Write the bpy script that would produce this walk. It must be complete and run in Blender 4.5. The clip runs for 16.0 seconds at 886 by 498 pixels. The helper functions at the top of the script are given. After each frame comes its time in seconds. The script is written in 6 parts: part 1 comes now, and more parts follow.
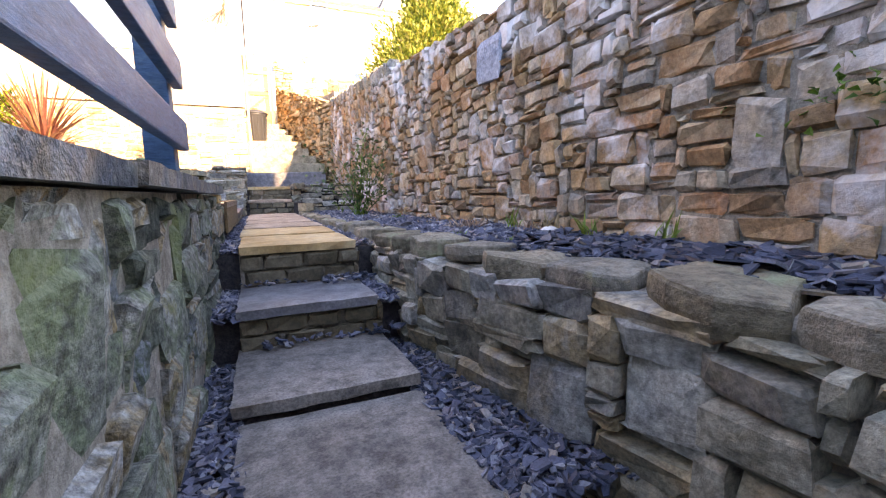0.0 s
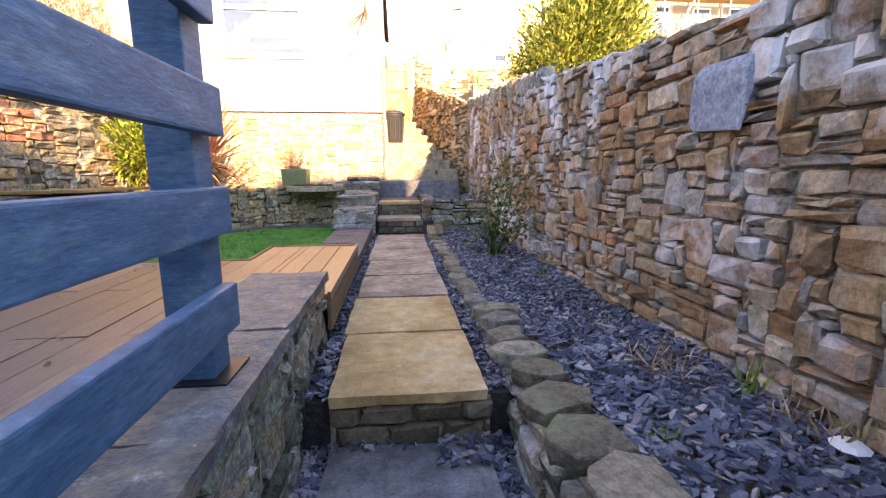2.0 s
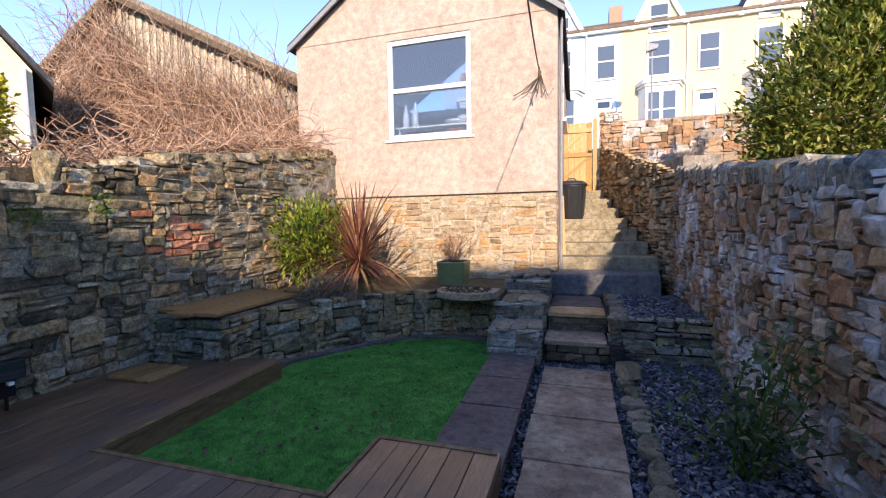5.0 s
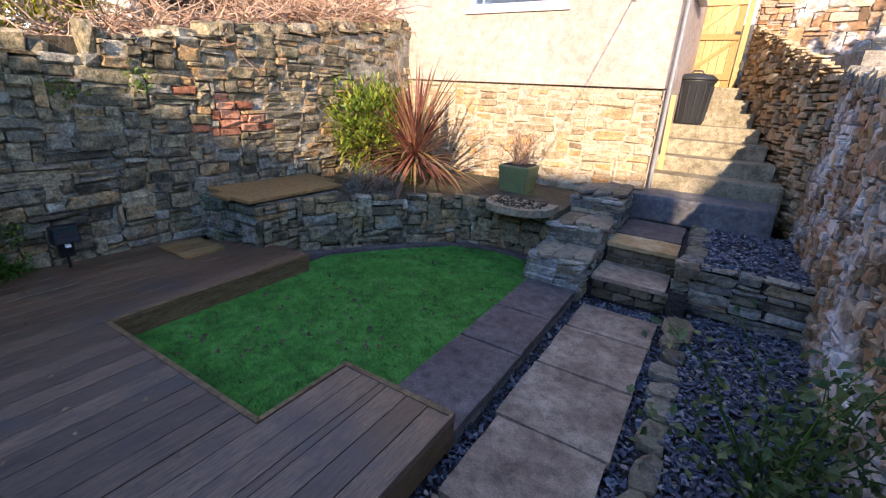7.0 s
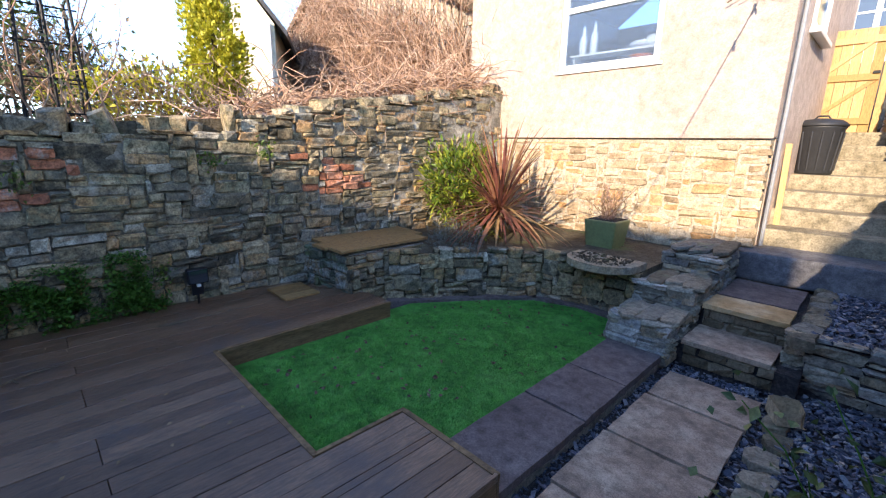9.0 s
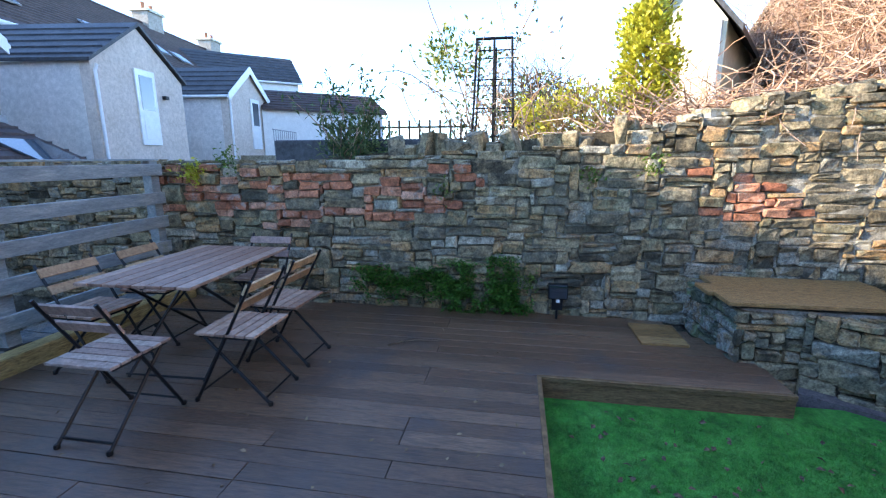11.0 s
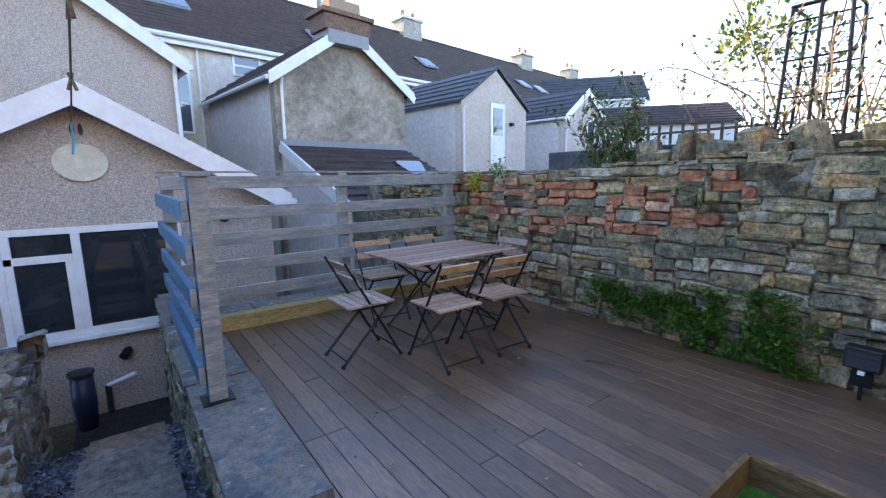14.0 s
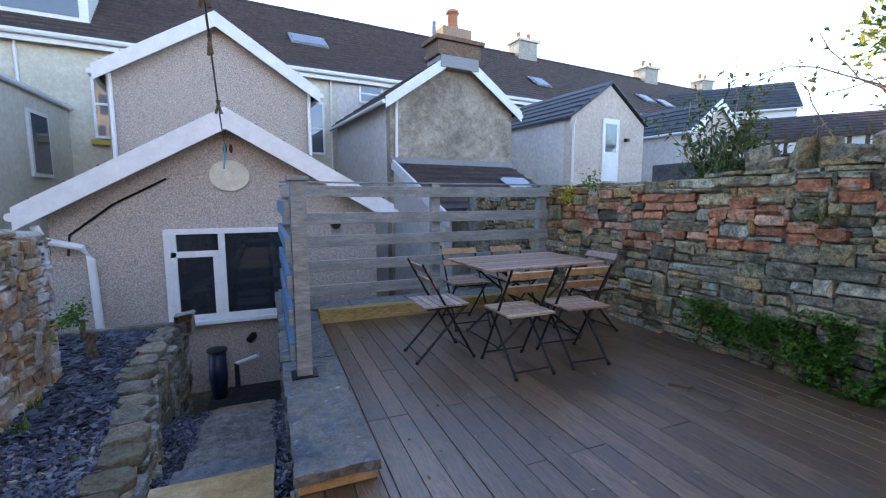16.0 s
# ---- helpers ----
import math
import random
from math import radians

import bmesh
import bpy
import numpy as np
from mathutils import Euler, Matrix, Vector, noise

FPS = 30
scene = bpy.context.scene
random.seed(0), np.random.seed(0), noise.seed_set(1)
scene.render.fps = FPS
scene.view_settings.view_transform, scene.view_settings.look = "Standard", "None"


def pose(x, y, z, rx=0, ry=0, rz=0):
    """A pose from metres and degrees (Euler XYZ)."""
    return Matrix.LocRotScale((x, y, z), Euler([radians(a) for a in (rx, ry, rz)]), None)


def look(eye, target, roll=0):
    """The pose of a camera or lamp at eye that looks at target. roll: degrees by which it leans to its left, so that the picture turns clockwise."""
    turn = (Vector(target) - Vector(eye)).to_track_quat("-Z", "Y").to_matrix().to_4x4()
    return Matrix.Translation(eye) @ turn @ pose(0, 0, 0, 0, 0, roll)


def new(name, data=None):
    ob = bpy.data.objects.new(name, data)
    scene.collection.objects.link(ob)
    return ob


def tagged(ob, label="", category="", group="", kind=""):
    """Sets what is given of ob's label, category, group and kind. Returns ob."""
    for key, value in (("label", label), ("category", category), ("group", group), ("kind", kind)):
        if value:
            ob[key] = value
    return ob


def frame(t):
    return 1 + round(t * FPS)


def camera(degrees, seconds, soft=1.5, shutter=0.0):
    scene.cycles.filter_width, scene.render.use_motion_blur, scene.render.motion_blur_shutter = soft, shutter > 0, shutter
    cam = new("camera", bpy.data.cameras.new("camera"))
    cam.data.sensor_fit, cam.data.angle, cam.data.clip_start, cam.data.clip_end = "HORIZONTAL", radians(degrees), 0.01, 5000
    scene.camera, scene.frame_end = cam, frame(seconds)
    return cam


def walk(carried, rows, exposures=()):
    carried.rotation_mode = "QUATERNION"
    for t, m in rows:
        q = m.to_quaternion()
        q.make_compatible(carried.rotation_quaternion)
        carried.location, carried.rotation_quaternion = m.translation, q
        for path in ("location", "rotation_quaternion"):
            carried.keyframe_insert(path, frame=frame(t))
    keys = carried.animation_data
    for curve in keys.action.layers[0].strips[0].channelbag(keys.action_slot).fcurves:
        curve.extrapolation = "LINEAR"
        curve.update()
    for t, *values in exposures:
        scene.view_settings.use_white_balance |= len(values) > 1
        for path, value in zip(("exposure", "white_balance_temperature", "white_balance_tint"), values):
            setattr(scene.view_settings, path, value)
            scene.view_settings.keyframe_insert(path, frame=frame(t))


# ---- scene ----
cam = camera(91.2, 16.0, soft=1.2)
PATH = [
    (0, (0.007, 0.016, 1.472), (0.78, 1.843, 1.215), -1.4),
    (0.5, (0.068, 0.237, 1.68), (0.672, 2.12, 1.38), -0.5),
    (1, (0.161, 0.447, 1.745), (0.659, 2.357, 1.422), 0.6),
    (1.5, (0.195, 0.656, 1.908), (0.458, 2.608, 1.555), -0.1),
    (2, (0.177, 0.935, 2.032), (0.378, 2.895, 1.69), -0.3),
    (2.5, (0.174, 1.215, 2.163), (0.42, 3.167, 1.804), 0.6),
    (3, (0.232, 1.359, 2.371), (0.451, 3.309, 1.981), 0.2),
    (3.5, (0.188, 1.642, 2.418), (0.373, 3.628, 2.272), 0.1),
    (4, (0.167, 1.908, 2.497), (0.289, 3.904, 2.483), -0.1),
    (4.5, (0.227, 2.188, 2.586), (0.055, 4.179, 2.659), -0.6),
    (5, (0.214, 2.415, 2.675), (-0.38, 4.32, 2.548), -0.9),
    (5.2, (0.203, 2.504, 2.672), (-0.488, 4.367, 2.451), -1.3),
    (7.3, (0.739, 3.139, 2.916), (-0.263, 4.734, 2.245), 3.1),
    (7.5, (0.813, 3.126, 2.934), (-0.218, 4.724, 2.315), 2.8),
    (8, (0.871, 3.065, 2.944), (-0.201, 4.675, 2.434), 2.3),
    (8.2, (0.878, 3.053, 2.943), (-0.201, 4.663, 2.447), 2.2),
    (10.3, (0.682, 3.663, 2.928), (-1.244, 3.976, 2.491), 1.0),
    (10.5, (0.624, 3.713, 2.93), (-1.322, 3.872, 2.495), 0.9),
    (11, (0.466, 3.866, 2.915), (-1.464, 3.541, 2.502), -0.1),
    (11.5, (0.343, 3.984, 2.889), (-1.471, 3.241, 2.494), -0.1),
    (12, (0.153, 4.017, 2.87), (-1.515, 2.984, 2.481), 0.3),
    (12.5, (0.05, 4.154, 2.885), (-1.39, 2.817, 2.51), -1.4),
    (13, (-0.038, 4.38, 2.844), (-1.22, 2.804, 2.497), -1.0),
    (13.5, (0.01, 4.54, 2.852), (-1.155, 2.947, 2.527), -0.9),
    (14, (0.039, 4.735, 2.819), (-1.14, 3.153, 2.495), -0.7),
    (14.5, (-0.095, 4.882, 2.744), (-1.228, 3.263, 2.439), -0.5),
    (15, (-0.18, 4.97, 2.706), (-1.294, 3.336, 2.404), 0.4),
    (15.5, (-0.186, 4.985, 2.701), (-1.233, 3.306, 2.411), 0.5),
    (16, (-0.129, 4.974, 2.725), (-0.873, 3.132, 2.494), -0.1),
]
EXPOSURES = [(0.0, 4.25, 12100, 28), (0.5, 3.95, 12100, 28), (1.0, 3.85, 11900, 28), (2.5, 3.45, 11400, 28), (3.4, 2.55, 9000, 26), (4.0, 2.05, 7700, 23), (5.0, 1.95, 7400, 20), (7.5, 2.5, 7600, 19), (8.0, 2.35, 7600, 19), (10.5, 2.9, 6700, 9), (11.8, 3.15, 7300, 11), (13.0, 3.2, 8200, 14), (16.0, 3.0, 8500, 15)]
walk(cam, [(t, look(eye, target, roll)) for t, eye, target, roll in PATH], EXPOSURES)

# ---- light ----
SUN_FROM = Vector((0.32, -1.0, 0.402)).normalized()
world = bpy.data.worlds.new("sky")
scene.world = world
world.use_nodes = True
wn = world.node_tree
sky = wn.nodes.new("ShaderNodeTexSky")
sky.sky_type = 'NISHITA'
sky.sun_disc = False
sky.sun_elevation = math.asin(SUN_FROM.z)
sky.sun_rotation = math.atan2(SUN_FROM.x, SUN_FROM.y)
sky.altitude, sky.air_density, sky.dust_density, sky.ozone_density = 0, 0.64, 0.0, 3.6
wn.nodes["Background"].inputs[1].default_value = 0.15
wn.links.new(sky.outputs[0], wn.nodes["Background"].inputs[0])
sun = new("sun", bpy.data.lights.new("sun", "SUN"))
sun.data.energy, sun.data.angle, sun.data.color = 2.0, radians(0.6), (1.0, 0.89, 0.74)
sun.matrix_world = look(SUN_FROM * 50, (0, 0, 0))


# ---- materials ----
def node(nt, kind, **inputs):
    n = nt.nodes.new("ShaderNode" + kind)
    for k, v in inputs.items():
        n.inputs[k.replace("_", " ")].default_value = v
    return n


def ramp(nt, fac, stops):
    r = nt.nodes.new("ShaderNodeValToRGB")
    els = r.color_ramp.elements
    while len(els) < len(stops):
        els.new(0.5)
    for e, (p, c) in zip(els, stops):
        e.position, e.color = p, (*c, 1)
    nt.links.new(fac, r.inputs[0])
    return r.outputs[0]


def mixed(nt, kind, fac, a, b):
    m = nt.nodes.new("ShaderNodeMix")
    m.data_type, m.blend_type = "RGBA", kind
    for sock, v in ((m.inputs[0], fac), (m.inputs[6], a), (m.inputs[7], b)):
        if hasattr(v, "links"):
            nt.links.new(v, sock)
        elif isinstance(v, (int, float)):
            sock.default_value = v
        else:
            sock.default_value = (*v, 1)
    return m.outputs[2]


def noisy(nt, coord, scale, detail=4, rough=0.6, stretch=None):
    if stretch:
        mp = nt.nodes.new("ShaderNodeMapping")
        mp.inputs["Scale"].default_value = stretch
        nt.links.new(coord, mp.inputs[0])
        coord = mp.outputs[0]
    n = node(nt, "TexNoise", Scale=scale, Detail=detail, Roughness=rough)
    nt.links.new(coord, n.inputs["Vector"])
    return n.outputs["Fac"]


def surface(name, stops, vary="noise", scale=3.0, grain=60.0, grain_amount=0.35, bump=0.3, bump_scale=25.0, rough=0.85,
            stretch=None, stain=None, stain_scale=1.2, stain_cut=0.55, metal=0.0, dist=0.01, blend=0.3):
    """Colour from a ramp (driven by noise, or by each piece's random number), grain, stains and relief."""
    m = bpy.data.materials.new(name)
    m.use_nodes = True
    nt = m.node_tree
    bsdf = nt.nodes["Principled BSDF"]
    geo = nt.nodes.new("ShaderNodeNewGeometry")
    pos = geo.outputs["Position"]
    big = noisy(nt, pos, scale, 5, 0.65, stretch)
    if vary == "object":
        src = nt.nodes.new("ShaderNodeObjectInfo").outputs["Random"]
    elif vary == "island":
        src = geo.outputs["Random Per Island"]
    else:
        src = big
    if vary != "noise":
        add = nt.nodes.new("ShaderNodeMath")
        add.operation = "MULTIPLY_ADD"
        nt.links.new(big, add.inputs[0])
        add.inputs[1].default_value = blend
        sub = nt.nodes.new("ShaderNodeMath")
        sub.operation = "SUBTRACT"
        nt.links.new(src, sub.inputs[0])
        sub.inputs[1].default_value = blend / 2
        nt.links.new(sub.outputs[0], add.inputs[2])
        src = add.outputs[0]
    col = ramp(nt, src, stops)
    fine = noisy(nt, pos, grain, 3, 0.7, stretch)
    shade = ramp(nt, fine, [(0.36, (1 - grain_amount,) * 3), (0.6, (1.0,) * 3)])
    col = mixed(nt, "MULTIPLY", 1.0, col, shade)
    mid = ramp(nt, noisy(nt, pos, scale * 3.5 + 4.0, 5, 0.7, stretch), [(0.36, (1 - 1.1 * grain_amount,) * 3), (0.5, (0.95,) * 3), (0.64, (1.0 + 0.6 * grain_amount,) * 3)])
    col = mixed(nt, "MULTIPLY", 1.0, col, mid)
    if stain:
        s1 = noisy(nt, pos, stain_scale, 6, 0.7)
        k = ramp(nt, s1, [(stain_cut, (0, 0, 0)), (stain_cut + 0.13, (1, 1, 1))])
        col = mixed(nt, "MIX", k, col, stain)
    nt.links.new(col, bsdf.inputs["Base Color"])
    bsdf.inputs["Roughness"].default_value = rough
    bsdf.inputs["Metallic"].default_value = metal
    bsdf.inputs["Specular IOR Level"].default_value = 0.3
    b = node(nt, "Bump", Strength=bump, Distance=dist)
    nt.links.new(noisy(nt, pos, bump_scale, 6, 0.7, stretch), b.inputs["Height"])
    nt.links.new(b.outputs[0], bsdf.inputs["Normal"])
    return m


def plain(name, colour, rough=0.5, metal=0.0, spec=0.4, grain=30.0, amount=0.12):
    m = surface(name, [(0.35, tuple(c * 0.88 for c in colour)), (0.65, colour)], scale=6, grain=grain, grain_amount=amount,
                bump=0.06, bump_scale=40, rough=rough, metal=metal)
    m.node_tree.nodes["Principled BSDF"].inputs["Specular IOR Level"].default_value = spec
    return m


def glassy(name, tint=(0.02, 0.025, 0.03)):
    m = bpy.data.materials.new(name)
    m.use_nodes = True
    b = m.node_tree.nodes["Principled BSDF"]
    b.inputs["Base Color"].default_value = (*tint, 1)
    b.inputs["Roughness"].default_value = 0.03
    b.inputs["Specular IOR Level"].default_value = 0.9
    return m


SANDSTONE = [(0.0, (0.18, 0.11, 0.065)), (0.14, (0.43, 0.245, 0.125)), (0.28, (0.30, 0.265, 0.225)), (0.42, (0.50, 0.315, 0.165)), (0.55, (0.36, 0.185, 0.09)),
             (0.66, (0.52, 0.38, 0.245)), (0.78, (0.37, 0.34, 0.305)), (0.88, (0.46, 0.215, 0.10)), (1.0, (0.58, 0.46, 0.33))]
PENNANT = [(0.0, (0.12, 0.11, 0.09)), (0.15, (0.32, 0.285, 0.21)), (0.3, (0.17, 0.165, 0.155)), (0.45, (0.42, 0.385, 0.30)), (0.58, (0.26, 0.24, 0.18)), (0.72, (0.44, 0.32, 0.19)),
           (0.86, (0.30, 0.30, 0.285)), (1.0, (0.50, 0.47, 0.40))]
MOSSY = [(0.0, (0.05, 0.06, 0.045)), (0.22, (0.12, 0.14, 0.10)), (0.4, (0.22, 0.23, 0.19)), (0.55, (0.15, 0.185, 0.11)), (0.7, (0.31, 0.31, 0.28)), (0.85, (0.30, 0.21, 0.11)), (1.0, (0.40, 0.40, 0.37))]
WARM = [(0.0, (0.322, 0.230, 0.138)), (0.4, (0.483, 0.368, 0.230)), (0.7, (0.529, 0.425, 0.287)), (1.0, (0.529, 0.299, 0.127))]
BRICKY = [(0.0, (0.30, 0.11, 0.06)), (0.5, (0.52, 0.20, 0.105)), (1.0, (0.58, 0.31, 0.20))]
WHITISH = (0.64, 0.63, 0.62)


def pair(name, stops, **k):
    return {v: surface(name + "_" + v, stops, vary=v, **k) for v in ("object", "island")}


M_WALL = pair("sandstone", SANDSTONE, scale=5.0, blend=0.4, bump=0.6, bump_scale=26, grain_amount=0.3, stain=WHITISH, stain_scale=1.6, stain_cut=0.505, dist=0.02)
OLDWEST = [(0.0, (0.08, 0.07, 0.048)), (0.15, (0.34, 0.26, 0.15)), (0.3, (0.14, 0.13, 0.095)), (0.45, (0.48, 0.37, 0.22)), (0.58, (0.22, 0.20, 0.12)), (0.72, (0.52, 0.31, 0.14)),
           (0.86, (0.26, 0.245, 0.195)), (1.0, (0.54, 0.47, 0.34))]
M_WEST = pair("west_stone", OLDWEST, scale=5.0, blend=0.7, grain_amount=0.5, bump=0.9, bump_scale=18, stain=(0.42, 0.40, 0.33), stain_scale=3.0, stain_cut=0.60, dist=0.025)
M_FACE = surface("mossy_rubble_face", [(0.32, (0.015, 0.02, 0.02)), (0.40, (0.07, 0.09, 0.07)), (0.46, (0.16, 0.18, 0.19)), (0.51, (0.055, 0.08, 0.045)), (0.56, (0.19, 0.215, 0.23)), (0.60, (0.26, 0.15, 0.06)), (0.68, (0.30, 0.32, 0.325))],
                 scale=5.5, grain=45, grain_amount=0.45, bump=0.9, bump_scale=16, dist=0.03, stain=(0.12, 0.15, 0.06), stain_scale=3.2, stain_cut=0.57)
M_OLD = pair("pennant_stone", PENNANT, scale=5.0, blend=0.6, grain_amount=0.38, bump=0.7, bump_scale=20, stain=(0.46, 0.45, 0.40), stain_scale=3.6, stain_cut=0.61, dist=0.02)
M_MOSS = pair("mossy_stone", MOSSY, scale=6.0, blend=1.5, grain_amount=0.55, bump=0.9, bump_scale=14, stain=(0.14, 0.17, 0.07), stain_scale=3.0, stain_cut=0.55, dist=0.03)
M_WARM = pair("warm_stone", WARM, bump=0.4, bump_scale=25)
M_BRICK = pair("red_brick", BRICKY, bump=0.4, bump_scale=40, stain=(0.33, 0.31, 0.28), stain_scale=6, stain_cut=0.57, grain_amount=0.5)
M_MORTAR = surface("mortar", [(0.3, (0.22, 0.185, 0.145)), (0.7, (0.40, 0.35, 0.285))], scale=5, bump=0.8, bump_scale=30, dist=0.02)
M_WMORTAR = surface("old_grey_mortar", [(0.36, (0.12, 0.105, 0.08)), (0.5, (0.27, 0.245, 0.195)), (0.64, (0.44, 0.405, 0.335))], scale=3, bump=1.0, bump_scale=22, dist=0.03)
M_LIME = surface("lime_mortar", [(0.3, (0.40, 0.34, 0.25)), (0.7, (0.52, 0.45, 0.34))], scale=5, bump=0.6, bump_scale=40)
M_SLAB = surface("grey_paving", [(0.36, (0.25, 0.17, 0.12)), (0.5, (0.36, 0.25, 0.178)), (0.62, (0.46, 0.345, 0.25))], scale=2.5, grain=120, bump=0.5, bump_scale=18, rough=0.8)
M_YSLAB = surface("yellow_paving", [(0.34, (0.38, 0.215, 0.085)), (0.5, (0.50, 0.315, 0.145)), (0.66, (0.58, 0.43, 0.25))], scale=3.0, grain=90, grain_amount=0.2, bump=0.6, bump_scale=9, rough=0.8)
M_KERB = surface("purple_paving", [(0.25, (0.08, 0.062, 0.06)), (0.5, (0.135, 0.105, 0.10)), (0.8, (0.21, 0.175, 0.165))], scale=3, grain=90, bump=0.5, bump_scale=16, rough=0.75)
M_CAP = surface("slate_coping", [(0.32, (0.05, 0.065, 0.08)), (0.42, (0.12, 0.13, 0.13)), (0.50, (0.20, 0.17, 0.135)), (0.58, (0.10, 0.12, 0.135)), (0.68, (0.27, 0.27, 0.25))], scale=3.2, grain=60, grain_amount=0.3,
                bump=1.0, bump_scale=7, dist=0.04, rough=0.55, stain=(0.46, 0.45, 0.41), stain_scale=11, stain_cut=0.60)
M_RISER = pair("step_block", [(0.0, (0.10, 0.08, 0.05)), (0.5, (0.16, 0.125, 0.08)), (1.0, (0.22, 0.175, 0.115))], bump=0.6, bump_scale=30)
M_DARKSLAB = surface("dark_wet_paving", [(0.25, (0.10, 0.10, 0.11)), (0.5, (0.17, 0.165, 0.17)), (0.75, (0.25, 0.235, 0.22))], scale=3, grain=90, bump=0.5, bump_scale=16, rough=0.55)
M_BLUE = surface("blue_granite", [(0.3, (0.24, 0.29, 0.36)), (0.7, (0.42, 0.46, 0.52))], scale=12, grain=50, grain_amount=0.3, bump=0.7, bump_scale=35, dist=0.02)
M_SLATE = surface("slate_chips", [(0.0, (0.038, 0.052, 0.082)), (0.35, (0.076, 0.094, 0.142)), (0.65, (0.135, 0.142, 0.19)), (0.93, (0.27, 0.285, 0.31)), (1.0, (0.42, 0.33, 0.26))],
                  vary="island", grain=120, bump=0.2, bump_scale=60, rough=0.55)
M_SLATEB = surface("blue_black_slate", [(0.0, (0.018, 0.025, 0.042)), (0.5, (0.04, 0.056, 0.09)), (0.9, (0.11, 0.125, 0.165)), (1.0, (0.22, 0.17, 0.12))], vary="island", grain=120, bump=0.25, bump_scale=50, rough=0.45)
M_SOIL = surface("dark_bed", [(0.3, (0.03, 0.028, 0.03)), (0.7, (0.07, 0.06, 0.06))], scale=8, bump=1.0, bump_scale=30, dist=0.03)
M_EARTH = surface("brown_earth", [(0.3, (0.07, 0.055, 0.035)), (0.7, (0.16, 0.13, 0.085))], scale=4, bump=1.0, bump_scale=14, dist=0.04, stain=(0.09, 0.12, 0.04), stain_scale=2)
M_DECK = surface("deck_timber", [(0.0, (0.12, 0.064, 0.035)), (0.5, (0.172, 0.093, 0.052)), (1.0, (0.235, 0.136, 0.08))], vary="object", scale=2.0, grain=45,
                 grain_amount=0.5, bump=0.35, bump_scale=40, rough=0.30, stretch=(6, 0.6, 6), stain=(0.07, 0.05, 0.042), stain_scale=1.3, stain_cut=0.52)
M_DECK.node_tree.nodes["Principled BSDF"].inputs["Specular IOR Level"].default_value = 0.85
M_FASCIA = surface("brown_fascia", [(0.3, (0.13, 0.075, 0.035)), (0.7, (0.27, 0.165, 0.08))], scale=3, grain=40, grain_amount=0.4, rough=0.6, stretch=(1, 1, 8))
M_PLANK = surface("orange_planks", [(0.3, (0.23, 0.115, 0.04)), (0.7, (0.38, 0.21, 0.08))], vary="object", scale=3, grain=50, grain_amount=0.45, rough=0.6, stretch=(6, 1, 6))
# The blue paint with sky light mixed into its colour, plus greenish weathering stains.
M_PAINTG = surface("skylit_grey_paint", [(0.3, (0.18, 0.20, 0.21)), (0.5, (0.26, 0.28, 0.275)), (0.7, (0.40, 0.40, 0.365))], scale=5, grain=50, grain_amount=0.2, bump=0.25, bump_scale=30, rough=0.45,
                   stretch=(1, 4, 5), stain=(0.26, 0.27, 0.16), stain_scale=4, stain_cut=0.62)
M_PAINT = surface("slate_blue_paint", [(0.3, (0.014, 0.085, 0.165)), (0.52, (0.028, 0.122, 0.215)), (0.72, (0.10, 0.20, 0.27))], scale=5, grain=50, grain_amount=0.25, bump=0.25, bump_scale=30, rough=0.5,
                  stretch=(1, 1, 5), stain=(0.22, 0.22, 0.12), stain_scale=4, stain_cut=0.66)
M_SLAT = surface("acacia_slat", [(0.0, (0.36, 0.21, 0.11)), (0.5, (0.50, 0.31, 0.165)), (1.0, (0.60, 0.41, 0.23))], vary="object", scale=4, grain=60, grain_amount=0.3, rough=0.55)
M_SLATP = surface("weathered_slat", [(0.0, (0.28, 0.17, 0.13)), (0.5, (0.40, 0.265, 0.21)), (1.0, (0.50, 0.38, 0.31))], vary="object", scale=4, grain=60, grain_amount=0.3, rough=0.5)
M_SEAT = surface("red_brown_seat_slat", [(0.0, (0.32, 0.18, 0.12)), (0.5, (0.43, 0.26, 0.18)), (1.0, (0.53, 0.35, 0.25))], vary="object", scale=4, grain=60, grain_amount=0.3, rough=0.5)
M_BLACK = plain("black_metal", (0.012, 0.012, 0.014), rough=0.4, metal=0.3)
M_GRASS = surface("artificial_grass", [(0.30, (0.045, 0.24, 0.035)), (0.5, (0.07, 0.37, 0.055)), (0.70, (0.12, 0.45, 0.09))], scale=3.0, grain=120, grain_amount=0.35, bump=1.0, bump_scale=220, rough=0.8, dist=0.02)
M_RENDER = surface("pink_pebbledash", [(0.3, (0.48, 0.37, 0.295)), (0.6, (0.57, 0.45, 0.37)), (0.8, (0.62, 0.51, 0.43))], scale=1.5, grain=70, grain_amount=0.2, bump=1.0, bump_scale=60, dist=0.015)
M_DASH = surface("brown_pebbledash", [(0.3, (0.42, 0.34, 0.29)), (0.5, (0.64, 0.54, 0.46)), (0.75, (0.78, 0.69, 0.61))], scale=40, grain=90, grain_amount=0.45, bump=0.9, bump_scale=60, dist=0.015)
M_CREAM = surface("cream_render", [(0.3, (0.62, 0.57, 0.44)), (0.7, (0.74, 0.69, 0.55))], scale=1.2, grain=40, grain_amount=0.12, bump=0.15)
M_GREYR = surface("grey_render", [(0.25, (0.62, 0.58, 0.53)), (0.75, (0.76, 0.71, 0.66))], scale=1.3, grain=40, grain_amount=0.15, bump=0.2)
